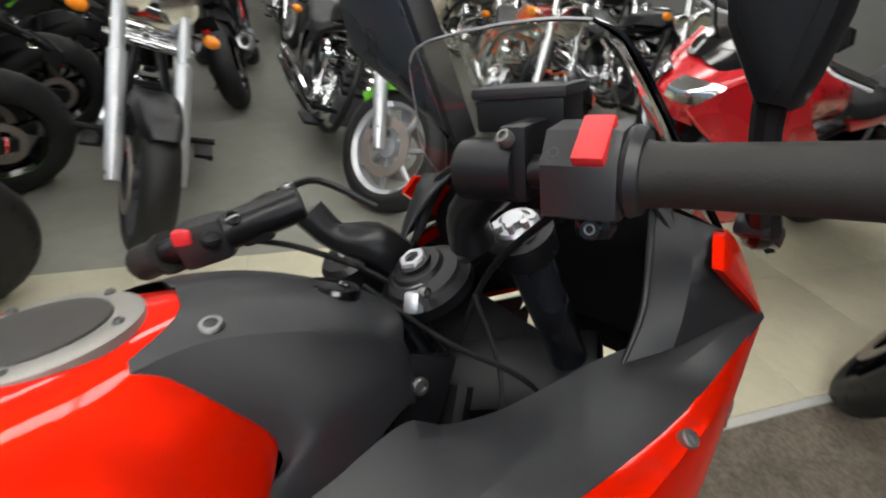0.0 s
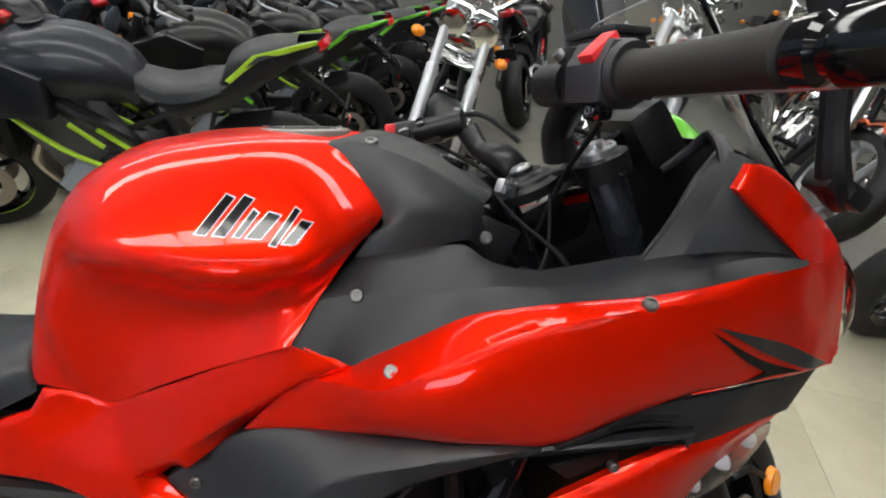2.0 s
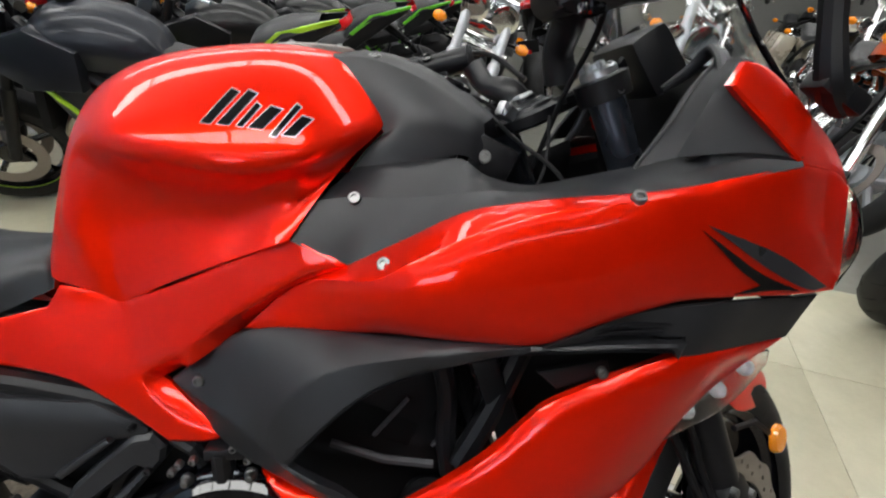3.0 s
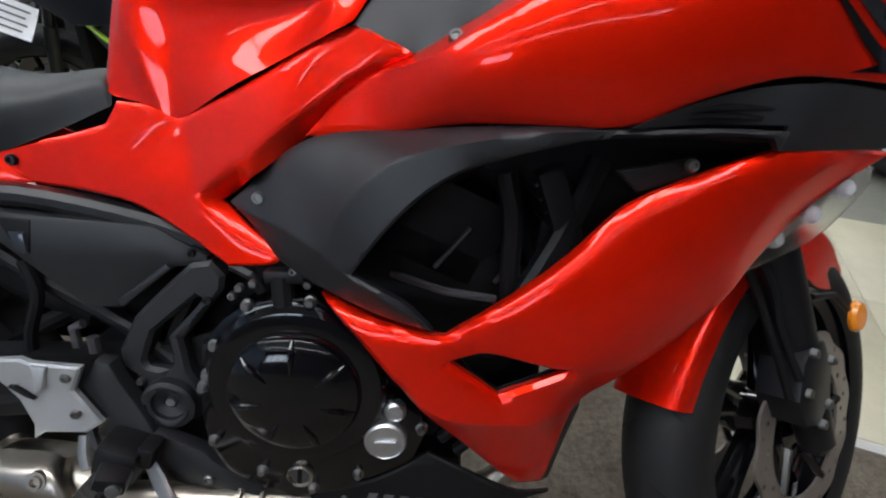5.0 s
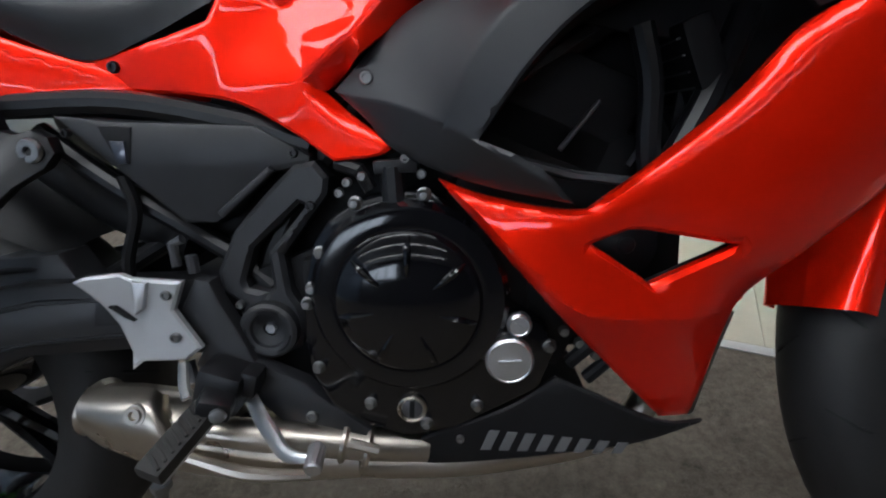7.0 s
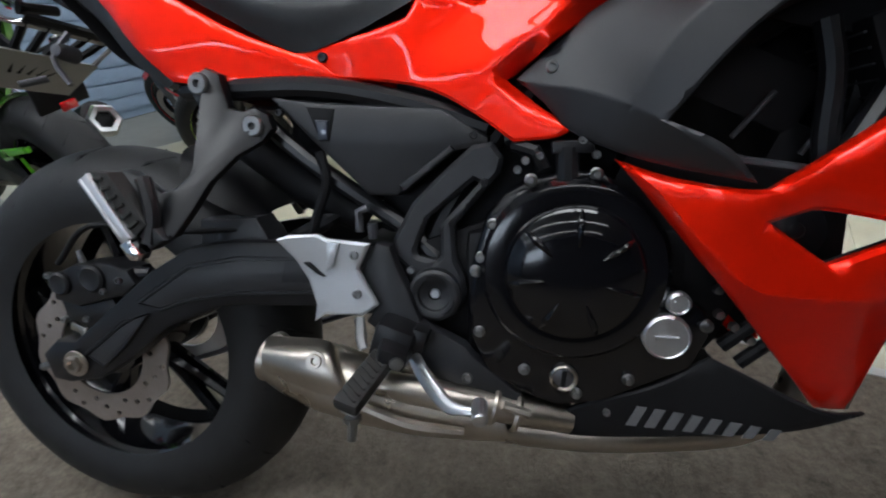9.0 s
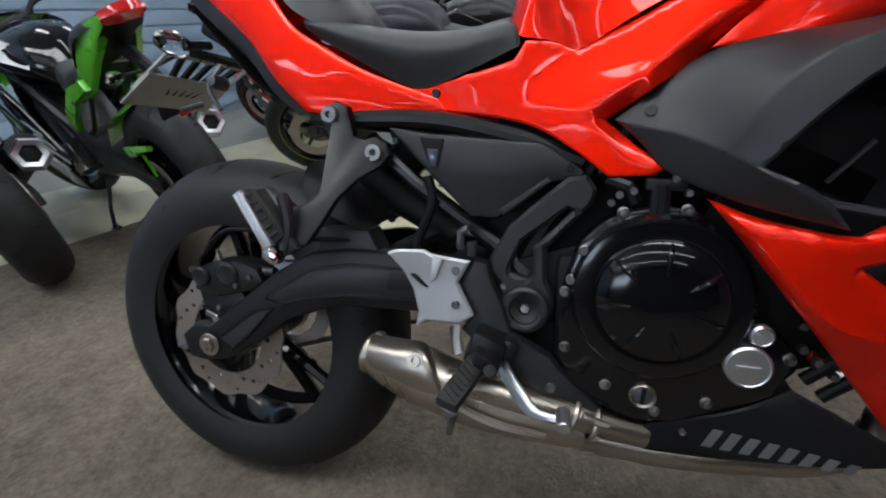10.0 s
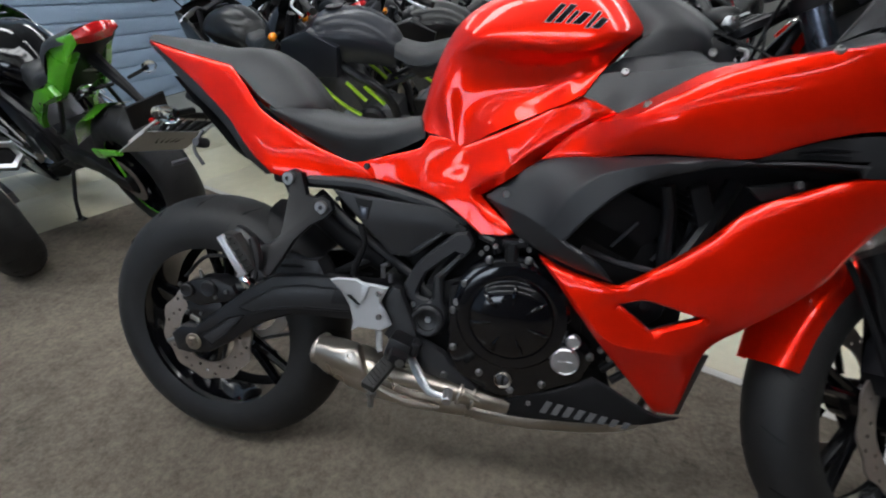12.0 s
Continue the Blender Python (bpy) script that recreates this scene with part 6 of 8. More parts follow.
for q in pair("front_indicator", panel(LAMP, [(1.23, -0.174, 0.345), (1.265, -0.172, 0.378)], 0.003, sharp=30, step=0.01), FROSTED, "clear front indicator lens"):
    s = -1 if q.name == "front_indicator" else 1
    bowl = panel([(x, y + 0.028, z) for x, y, z in LAMP], [(1.27, -0.115, 0.355)], thick=0.004)
    add("reflector", bowl if s < 0 else flipped(bowl), ALU, q, "faceted bright reflector")
    for x, z in ((1.222, 0.335), (1.255, 0.362), (1.282, 0.39)):
        add("bulb", lathe([(0.004, -0.012), (0.009, -0.004), (0.0095, 0.004), (0.005, 0.01), (0, 0.011)], (x, s * 0.142, z), (0, s, 0), 14), PAPER, q)

# yoke and handlebars
BASE = STEM - AXIS * 0.03
yoke_shape = [lathe([(0.03, -0.004), (0.043, 0), (0.044, 0.012), (0.036, 0.016), (0.034, 0.02), (0.026, 0.021)], tuple(BASE), tuple(AXIS), 28)]
for s in (-1, 1):
    end = BASE + Vector((0.914, 0, 0.407)) * 0.032 + Vector((0, s * 0.087, 0)) + AXIS * 0.008
    yoke_shape += [tube([BASE + AXIS * 0.006, (BASE + end) / 2 + AXIS * 0.004 + Vector((0.012, 0, 0.005)), end], [0.024, 0.016, 0.02], 10, 3, 0.55), lathe([(0.022, -0.012), (0.03, -0.012), (0.031, 0.012), (0.022, 0.014)], tuple(end), tuple(AXIS), 20)]
yoke = skin("top_yoke", moved(join(*yoke_shape), STEER), SATIN, "black top yoke")
nut = add("stem_nut", lathe([(0.026, -0.006), (0.026, 0.002), (0.023, 0.006), (0.016, 0.007), (0.0155, 0.011), (0.0125, 0.012)], (1.046, 0.008, 0.672), tuple(AXIS), 28), SATIN, yoke, "black steering stem cap")
add("nut", join(lathe([(0.0135, 0.0), (0.0135, 0.013), (0.0115, 0.0155), (0.0075, 0.0155), (0.0065, 0.01), (0, 0.01)], (1.046, 0.008, 0.672), tuple(AXIS), 6)), ALU, nut, "bright hexagon nut")
add("stem_ring", lathe([(0.0235, 0.005), (0.0245, 0.0065), (0.0255, 0.005), (0.0245, 0.0035)], (1.046, 0.008, 0.668), tuple(AXIS), 32, True), ALU, nut)
add("yoke_clamp", join(box((0.024, 0.014, 0.018), pose(1.014, -0.03, 0.664, 0, 24, 30), 0.004), tube([(1.008, -0.04, 0.664), (1.02, -0.026, 0.664)], 0.005, 8)), ALU, yoke, "bright clamp bolt")
lower = skin("lower_yoke", moved(box((0.1, 0.24, 0.035), Matrix.Translation(STEM + DOWN * 0.2 + Vector((0.02, 0, 0))) @ pose(0, 0, 0, 0, -24, 0), 0.01), STEER), SATIN)
for p in ((1.125, -0.081, 0.688), (1.02, -0.035, 0.672)):
    screw(yoke, p, 0.006, (0.2, -1, 0.3))
P0, DIR = Vector((1.072, -0.187, 0.776)), Vector((0.27, -0.962, 0.02)).normalized()


def along(s, up=0.0, fwd=0.0):
    side = Vector((0, 0, 1)).cross(DIR).normalized()
    return tuple(P0 + DIR * s + Vector((0, 0, up)) + side * fwd)


bar = skin("handlebar", join(tube([along(-0.108), along(0.15)], 0.011, 12), tube([(1.075, -0.035, 0.70), (1.065, -0.045, 0.73), (1.064, -0.082, 0.762), along(-0.099)], [0.02, 0.017, 0.018, 0.02], 12, 3), tube([along(-0.117), along(-0.075)], 0.0205, 16)), SATIN, "black handlebar")
add("grip", join(tube([along(-0.008), along(-0.004), along(-0.002), along(0.0), along(0.004), along(0.02), along(0.1), along(0.118), along(0.121)], [0.02, 0.0235, 0.0235, 0.02, 0.0185, 0.0175, 0.018, 0.019, 0.016], 24)), GRIP, bar, "dark rubber throttle grip")
add("bar_end", join(lathe([(0.012, -0.008), (0.019, 0.0), (0.0195, 0.012), (0.0155, 0.016), (0.0155, 0.02), (0.0205, 0.024), (0.0205, 0.05), (0.018, 0.056), (0.011, 0.056), (0.0095, 0.05), (0.009, 0.03), (0, 0.03)], along(0.124), tuple(DIR), 28)), GLOSS, bar, "gloss black bar end weight")
TURNED = Matrix.Translation(along(-0.035, 0.002)) @ pose(0, 0, 0, 0, 0, math.degrees(math.atan2(DIR.y, DIR.x)) + 90)
housing = add("switch_housing", moved(join(prism([(-0.026, -0.022), (-0.027, 0.008), (-0.016, 0.026), (0.01, 0.028), (0.026, 0.014), (0.026, -0.018), (0.012, -0.027), (-0.014, -0.027)], -0.028, 0.016, 0.005), lathe([(0.024, -0.006), (0.0265, 0), (0.024, 0.006)], (0, -0.03, 0), (0, -1, 0), 24)), TURNED), PLASTIC, bar, "grained black switch housing")
add("kill_switch", moved(box((0.031, 0.018, 0.008), pose(-0.0175, -0.012, 0.0205, 0, -40, 0), 0.002), TURNED), KILL, housing, "red engine stop switch")
add("starter_button", moved(join(box((0.016, 0.023, 0.0155), pose(-0.0125, -0.0125, -0.0295), 0.006), lathe([(0.0066, -0.004), (0.0066, 0.002), (0.0055, 0.003), (0, 0.0027)], (-0.0205, -0.0125, -0.0295), (-0.96, 0, 0.25), 24)), TURNED), GLOSS, housing, "black starter button")
add("starter_mark", moved(lathe([(0.0022, 0), (0.0028, 0.0003), (0.0034, 0)], (-0.0236, -0.0125, -0.0287), (-0.96, 0, 0.25), 20, True), TURNED), MARK, housing, "white ring symbol")
add("switch_mark", moved(lathe([(0.0024, 0), (0.0028, 0.0004), (0.0032, 0)], (-0.0235, 0.009, 0.0145), (-0.85, 0, 0.52), 16, True), TURNED), MARK, housing, "white symbol")
RES = Matrix.Translation((1.092, -0.088, 0.806)) @ pose(0, 0, 0, 0, 0, 17)
resv = skin("brake_reservoir", box((0.042, 0.066, 0.024), RES, 0.005), SATIN, "black brake fluid reservoir")
add("reservoir_cap", moved(box((0.046, 0.07, 0.008), pose(0, 0, 0.015), 0.003), RES), PLASTIC, resv)
for y in (-0.026, 0.026):
    screw(resv, tuple(RES @ Vector((0, y, 0.019))), 0.004, (0, 0, 1))
add("reservoir_clamp", join(box((0.05, 0.02, 0.05), Matrix.Translation(along(-0.076, 0.006, 0.012)) @ pose(0, 0, 0, 0, 0, 16), 0.006), tube([along(-0.08, 0.0, 0.02), along(-0.02, -0.006, 0.04)], 0.012, 10)), SATIN, resv)
screw(resv, along(-0.078, 0.024, -0.016), 0.0065, (-0.8, 0, 0.6))
skin("brake_lever", tube([along(-0.06, -0.005, 0.035), along(-0.02, -0.006, 0.06), along(0.04, -0.008, 0.066), along(0.1, -0.01, 0.06), along(0.155, -0.01, 0.052), along(0.17, -0.01, 0.052)], [0.011, 0.009, 0.007, 0.0065, 0.007, 0.009], 10, 4, 0.8), SILVER, "silver front brake lever")
lbar = skin("handlebar", join(tube([(1.05, 0.05, 0.67), (1.03, 0.055, 0.692), (1.005, 0.078, 0.7), (0.988, 0.092, 0.726)], [0.022, 0.02, 0.014, 0.016], 10, 3, 0.8), tube([(0.985, 0.093, 0.735), (0.884, 0.14, 0.713), (0.862, 0.178, 0.7)], 0.011, 12, 3), lathe([(0.03, -0.03), (0.031, 0.008), (0.026, 0.014), (0, 0.015)], tuple(STEER @ (STEM + Vector((0.029, 0.087, 0.004)))), tuple(AXIS), 20)), SATIN, "black handlebar")
add("grip", tube([(0.878, 0.15, 0.708), (0.875, 0.155, 0.706), (0.872, 0.162, 0.704), (0.858, 0.187, 0.694)], [0.02, 0.02, 0.0165, 0.0175], 18), GRIP, lbar, "dark rubber left grip")
lsw = add("switch_housing", join(box((0.045, 0.04, 0.04), pose(0.905, 0.13, 0.716, 0, -10, -27), 0.009), box((0.03, 0.03, 0.03), pose(0.945, 0.113, 0.722, 0, -10, -27), 0.006)), PLASTIC, lbar)
add("horn_button", box((0.016, 0.014, 0.014), pose(0.886, 0.122, 0.726, 0, 0, -27), 0.004), KILL, lsw, "red switch")
add("toggle", join(lathe([(0, 0.01), (0.008, 0.008), (0.009, 0)], (0.905, 0.112, 0.72), (-0.3, -0.9, 0.2), 12), lathe([(0, 0.006), (0.006, 0.004), (0.007, -0.004)], (0.925, 0.105, 0.735), (-0.3, -0.8, 0.4), 12)), GLOSS, lsw)
skin("clutch_lever", join(tube([(0.984, 0.094, 0.737), (0.92, 0.122, 0.72)], 0.0175, 14), tube([(0.972, 0.108, 0.738), (0.97, 0.14, 0.735), (0.95, 0.17, 0.72), (0.91, 0.21, 0.69)], [0.01, 0.008, 0.006, 0.007], 8, 4), tube([(0.975, 0.12, 0.745), (1.02, 0.13, 0.745), (1.065, 0.1, 0.71)], 0.004, 8, 4)), SATIN, "black clutch lever")
screw(lbar, (0.976, 0.1, 0.752), 0.008, (0, 0, 1))
for s, hy in ((-1, 0.205), (1, 0.345)):
    mir = skin("mirror", join(tube([(1.285, s * 0.185, 0.675), (1.262, s * 0.195, 0.692), (1.255, s * 0.19, 0.74), (1.248, s * 0.19, 0.79), (1.245, s * (0.19 + (hy - 0.19) * 0.5), 0.82)], [0.014, 0.014, 0.011, 0.012, 0.014], 10, 3), box((0.05, 0.03, 0.02), pose(1.272, s * 0.19, 0.684, 0, 30, 0), 0.006)), SATIN, "black folding mirror")
    if s < 0:
        head = [(a * 0.8, c) for a, c in ((-0.004, -0.06), (-0.014, -0.04), (-0.028, 0.0), (-0.04, 0.06), (-0.034, 0.09), (0.045, 0.1), (0.07, 0.07), (0.058, 0.0), (0.026, -0.055))]
        hm = Matrix.Translation((1.24, -hy, 0.85)) @ pose(0, 0, 0, 0, 0, 90)
    else:
        head = [(-0.125, -0.105), (-0.115, -0.112), (-0.02, -0.045), (0.07, 0.008), (0.095, 0.03), (0.088, 0.105), (0.02, 0.115), (-0.075, 0.09), (-0.1, 0.0)]
        hm = Matrix.Translation((1.238, 0.285, 0.852)) @ pose(0, 0, 0, -8, 0, 90)
    add("mirror_shell", moved(prism(head, 0.018, -0.02, 0.012), hm), SATIN, mir, "black mirror shell")
    # The left face is even grey paint in place of reflecting glass.
    add("mirror_glass", moved(prism(inset2d(head, 0.012), 0.0195, 0.014, 0.001), hm), GREYPAINT if s > 0 else SATIN, mir, "mirror face")

# cables in the steering recess
for path, r, m in (([(1.06, -0.05, 0.66), (1.05, -0.085, 0.61), (1.03, -0.105, 0.57), (1.02, -0.1, 0.52)], 0.0022, DEEP),
                   ([(1.0, 0.03, 0.665), (1.02, -0.05, 0.635), (1.06, -0.1, 0.6), (1.1, -0.11, 0.54)], 0.0025, DEEP), ([(1.07, -0.16, 0.775), (1.08, -0.12, 0.74), (1.07, -0.06, 0.68), (1.05, -0.03, 0.6)], 0.003, DEEP),
                   ([(0.93, 0.118, 0.712), (0.98, 0.1, 0.69), (1.03, 0.03, 0.655), (1.06, 0.0, 0.58)], 0.003, DEEP)):
    skin("cable", tube(path, r, 8, 5), m, "control cable at the steering head")
skin("connector", box((0.008, 0.008, 0.018), pose(1.0, -0.102, 0.562, 0, 20, 10), 0.003), PAPER, "white plug connector")

# ---- the other motorcycles, each in its own frame like the first ----
def stand_at(x, y, heading, lean=12.0, axle=0.31):
    """Rear axle over (x, y), leaning to its left."""
    return pose(x, y, axle * 0.985, 0, 0, heading) @ pose(0, 0, 0, -lean, 0, 0)


def from_front(x, y, heading, base, lean=12.0, axle=0.31):
    return stand_at(x - base * math.cos(radians(heading)), y - base * math.sin(radians(heading)), heading, lean, axle)


def bike_wheel(parent, name, hub, big, half, rim, count=5, m=None, solid=0.011, stripe=None, tread=True):
    bead = big - half * 1.25
    m = (m or Matrix()) @ Matrix.Translation(hub)
    w = add(name, moved(join(rim_shape(bead + 0.003, half * 0.8, 36), lathe([(0.015, -half), (0.05, -half * 0.9), (0.055, 0), (0.05, half * 0.9), (0.015, half)], n=16)), m), rim, parent)
    add("tyre", moved(tyre_shape(big, half, bead, 44), m), RUBBER, w, "black tyre")
    for k in range(count):
        a = 2 * math.pi * k / count + 0.3
        add("spoke", moved(tube([(0.04 * math.cos(a), 0, 0.04 * math.sin(a)), ((bead - 0.035) * math.cos(a + 0.1), 0, (bead - 0.035) * math.sin(a + 0.1))], [solid * 1.4, solid], 6, 0, 1.5), m), rim, w)
    if stripe:
        add("rim_stripe", moved(lathe([(bead - 0.012, -half * 0.78), (bead - 0.004, -half * 0.83), (bead - 0.006, -half * 0.76)], n=40, closed=True), m), stripe, w, "coloured rim stripe")
        add("rim_stripe", moved(lathe([(bead - 0.012, half * 0.78), (bead - 0.004, half * 0.83), (bead - 0.006, half * 0.76)], n=40, closed=True), m), stripe, w, "coloured rim stripe")
    if tread:
        tagged(add("tread_groove", moved(tread_shape(big, half), m), DEEP, w, merge=False), kind="stuff")
    return w


def plain_disc(parent, hub, r, y, m=None):
    return add("brake_disc", moved(lathe([(r * 0.66, -0.0025), (r, -0.0025), (r, 0.0025), (r * 0.66, 0.0025)], (0, y, 0), (0, 1, 0), 36, True), (m or Matrix()) @ Matrix.Translation(hub)), DISC, parent)


def small_light(parent, name, p, q, lens, r=0.02):
    """An indicator on its stalk from p to q."""
    i = add(name, tube([p, q], 0.007, 6), DEEP, parent)
    d = (Vector(q) - Vector(p)).normalized()
    add("lens", lathe([(0.006, -r), (r * 0.85, -r * 0.5), (r, r * 0.5), (r * 0.6, r * 1.3), (0, r * 1.5)], q, tuple(d), 12), lens, i)
    return i


def round_lamp(parent, p, r, d=(1, 0, -0.1), shell=None):
    lamp = add("headlight", lathe([(0, -r * 1.3), (r * 0.55, -r * 1.15), (r * 0.95, -r * 0.4), (r * 1.05, -r * 0.1), (r * 1.05, 0.004), (r * 0.94, 0.006)], p, d, 28), shell or CHROME, parent, "round headlight")
    add("reflector", lathe([(0, -r * 0.5), (r * 0.5, -r * 0.38), (r * 0.93, 0.0)], p, d, 24), CHROME, lamp)
    add("lens", lathe([(r * 0.94, 0.002), (r * 0.6, r * 0.16), (0, r * 0.22)], p, d, 24), LENS, lamp, "clear glass lens")
    return lamp


def mirrors(parent, p, reach, lift, material=DEEP):
    for s in (-1, 1):
        m = add("mirror", tube([(p[0], s * p[1], p[2]), (p[0] + 0.02, s * (p[1] + reach * 0.4), p[2] + lift), (p[0], s * (p[1] + reach), p[2] + lift)], 0.006, 6, 3), material, parent)
        c = Matrix.Translation((p[0], s * (p[1] + reach), p[2] + lift + 0.02)) @ pose(0, 0, 0, 0, 0, 90)
        add("mirror_shell", moved(prism([(-0.06, -0.03), (-0.07, 0.02), (-0.03, 0.045), (0.05, 0.04), (0.07, 0.0), (0.04, -0.035)], 0.012, -0.014, 0.008), c), material, m)
        add("mirror_glass", moved(prism([(-0.052, -0.024), (-0.062, 0.018), (-0.028, 0.038), (0.045, 0.034), (0.062, 0.0), (0.036, -0.028)], 0.014, 0.01, 0.001), c), MIRROR, m)


def paper_tag(parent, m, w=0.07, h=0.1):
    """A price tag with unreadable lines."""
    t = add("paper_tag", moved(net([[(-w / 2, 0, -h / 2), (w / 2, 0, -h / 2)], [(-w / 2, 0.006, 0), (w / 2, 0.004, 0)], [(-w / 2, 0, h / 2), (w / 2, 0, h / 2)]], 4, 2, False), m), PAPER, parent, "white paper price tag")
    for k in range(4):
        add("text_bar", moved(box((w * (0.75 - 0.12 * (k % 2)), 0.0012, h * 0.055), pose(0, 0.004 if k in (1, 2) else 0.002, h * (0.3 - 0.2 * k))), m), GUNMETAL, t)
        add("text_bar", moved(box((w * (0.75 - 0.12 * (k % 2)), 0.0012, h * 0.055), pose(0, 0.001 if k in (1, 2) else -0.002, h * (0.3 - 0.2 * k))), m), GUNMETAL, t)


def sport_like(name, label, m, paint, second, rim, stripe=None, full=True, pipe=STEEL, steer=25.0, seat_h=0.5, tail_paint=None, tag=False, group="", side=None, tank=None, arm=None):
    """A sport or naked motorcycle, about 1.4 m between its axles."""
    o = thing(name, m, label, "motorcycle", group)
    tail_paint = tail_paint or paint
    rw = bike_wheel(o, "rear_wheel", (0, 0, 0), 0.312, 0.085, rim, 5, None, 0.012, stripe)
    plain_disc(rw, (0, 0, 0), 0.11, -0.1)
    plain_disc(rw, (0, 0, 0), 0.1, 0.1)
    stem, axis = Vector((1.03, 0, 0.65)), Vector((-0.407, 0, 0.914))
    turn = Matrix.Translation(stem) @ Matrix.Rotation(radians(steer), 4, axis) @ Matrix.Translation(-stem)
    hub = (1.39, 0, -0.01)
    fw = bike_wheel(o, "front_wheel", hub, 0.3, 0.06, rim, 5, turn, 0.011, stripe)
    for s in (-1, 1):
        plain_disc(fw, hub, 0.15, s * 0.075, turn)
        top = stem + Vector((0.03, s * 0.09, 0.02))
        f = add("fork_leg", moved(join(tube([top, top - axis * 0.38], 0.022, 12), tube([top - axis * 0.36, top - axis * 0.74], [0.028, 0.024], 12)), turn), GUNMETAL if full else SATIN, o)
        add("caliper", moved(prism([(1.3, 0.14), (1.34, 0.15), (1.36, 0.09), (1.33, 0.05), (1.3, 0.07)], s * 0.1, s * 0.06, 0.006), turn), GUNMETAL, f)
        g = []
        for a, w in ((55, 0.045), (85, 0.062), (115, 0.066), (145, 0.06)):
            ca, sa = math.cos(radians(a)), math.sin(radians(a))
            g.append([(hub[0] + 0.318 * ca, 0, hub[2] + 0.318 * sa), (hub[0] + 0.312 * ca, s * w * 0.7, hub[2] + 0.312 * sa), (hub[0] + 0.27 * ca, s * (w + 0.006), hub[2] + 0.27 * sa)])
        add("front_mudguard", moved(net(g, 4, 4, False), turn), second if full else DEEP, o)
    add("swingarm", both(prism([(-0.06, 0.02), (0.0, 0.04), (0.2, 0.1), (0.5, 0.12), (0.5, 0.03), (0.2, 0.02), (0.02, -0.035), (-0.05, -0.03)], -0.13, -0.1, 0.006)), arm or (GUNMETAL if full else SATIN), o)
    add("frame", both(join(tube([(0.5, -0.1, 0.05), (0.55, -0.13, 0.25), (0.8, -0.13, 0.42), (1.02, -0.05, 0.58)], 0.024, 8, 3, 1.2), tube([(0.1, -0.06, 0.44), (0.35, -0.09, 0.36), (0.6, -0.1, 0.26)], 0.014, 8, 3))), SATIN, o)
    e = add("engine", box((0.36, 0.24, 0.2), pose(0.7, 0, 0.06), 0.03), GUNMETAL, o)
    add("cylinder_block", box((0.2, 0.26, 0.28), pose(0.84, 0, 0.22, 0, 25, 0), 0.02), GUNMETAL, e)
    for s in (-1, 1):
        add("engine_cover", lathe([(0.09, -0.02), (0.09, 0.01), (0.07, 0.025), (0, 0.03)], (0.66, s * 0.125, 0.08), (0, s, 0), 24), SATIN, e)
        add("engine_cover", lathe([(0.055, -0.02), (0.055, 0.01), (0.04, 0.02), (0, 0.024)], (0.84, s * 0.13, 0.07), (0, s, 0), 20), ALU, e)
        add("footpeg", tube([(0.47, s * 0.14, 0.05), (0.46, s * 0.23, 0.05)], 0.011, 8), DEEP, o)
        h = [(0.2, -0.1, 0.36), (0.25, -0.14, 0.24), (0.3, -0.15, 0.22)]
        add("pillion_hanger", tube([(a, -s * b if False else (b if s < 0 else -b), c) for a, b, c in h], 0.01, 6, 3), SATIN, o)
    for k in range(4):
        add("header_pipe", tube([(0.96, -0.09 + 0.06 * k, 0.2), (1.03, -0.08 + 0.05 * k, 0.08), (0.93, -0.05 + 0.03 * k, -0.08), (0.7, -0.03, -0.12)], 0.018, 8, 4), pipe, o)
    mu = add("muffler", tube([(0.5, -0.1, -0.05), (0.35, -0.13, 0.02), (0.2, -0.16, 0.09), (0.05, -0.18, 0.15), (-0.03, -0.185, 0.18)], [0.025, 0.045, 0.055, 0.055, 0.045], 10, 3, 1.25), SATIN, o)
    add("muffler_tip", lathe([(0.064, -0.06), (0.064, 0.0), (0.054, 0.012), (0.036, 0.008), (0.034, -0.03), (0.052, -0.06)], (-0.06, -0.185, 0.15), (-0.95, 0.1, 0.3), 6, True), ALU, mu, "angular aluminium muffler tip")
    add("muffler_hole", lathe([(0.04, 0), (0.03, 0.004), (0, 0.002)], (-0.05, -0.185, 0.147), (-0.95, 0.1, 0.3), 12), DEEP, mu)
    t = add("fuel_tank", net([
        [(0.46, 0, 0.46), (0.47, -0.06, 0.455), (0.48, -0.085, 0.42), (0.49, -0.09, 0.38)],
        [(0.52, 0, 0.58), (0.54, -0.1, 0.55), (0.55, -0.14, 0.48), (0.55, -0.1, 0.39)],
        [(0.68, 0, 0.65), (0.69, -0.12, 0.62), (0.7, -0.18, 0.53), (0.7, -0.14, 0.42)],
        [(0.86, 0, 0.65), (0.87, -0.12, 0.62), (0.88, -0.19, 0.54), (0.86, -0.15, 0.44)],
        [(0.97, 0, 0.6), (0.97, -0.09, 0.57), (0.98, -0.14, 0.5), (0.95, -0.12, 0.43)]], 4, 4), tank or paint, o)
    add("filler_cap", lathe([(0.045, -0.004), (0.045, 0.008), (0.03, 0.011), (0, 0.011)], (0.82, 0, 0.655), (0, 0, 1), 20), SATIN, t)
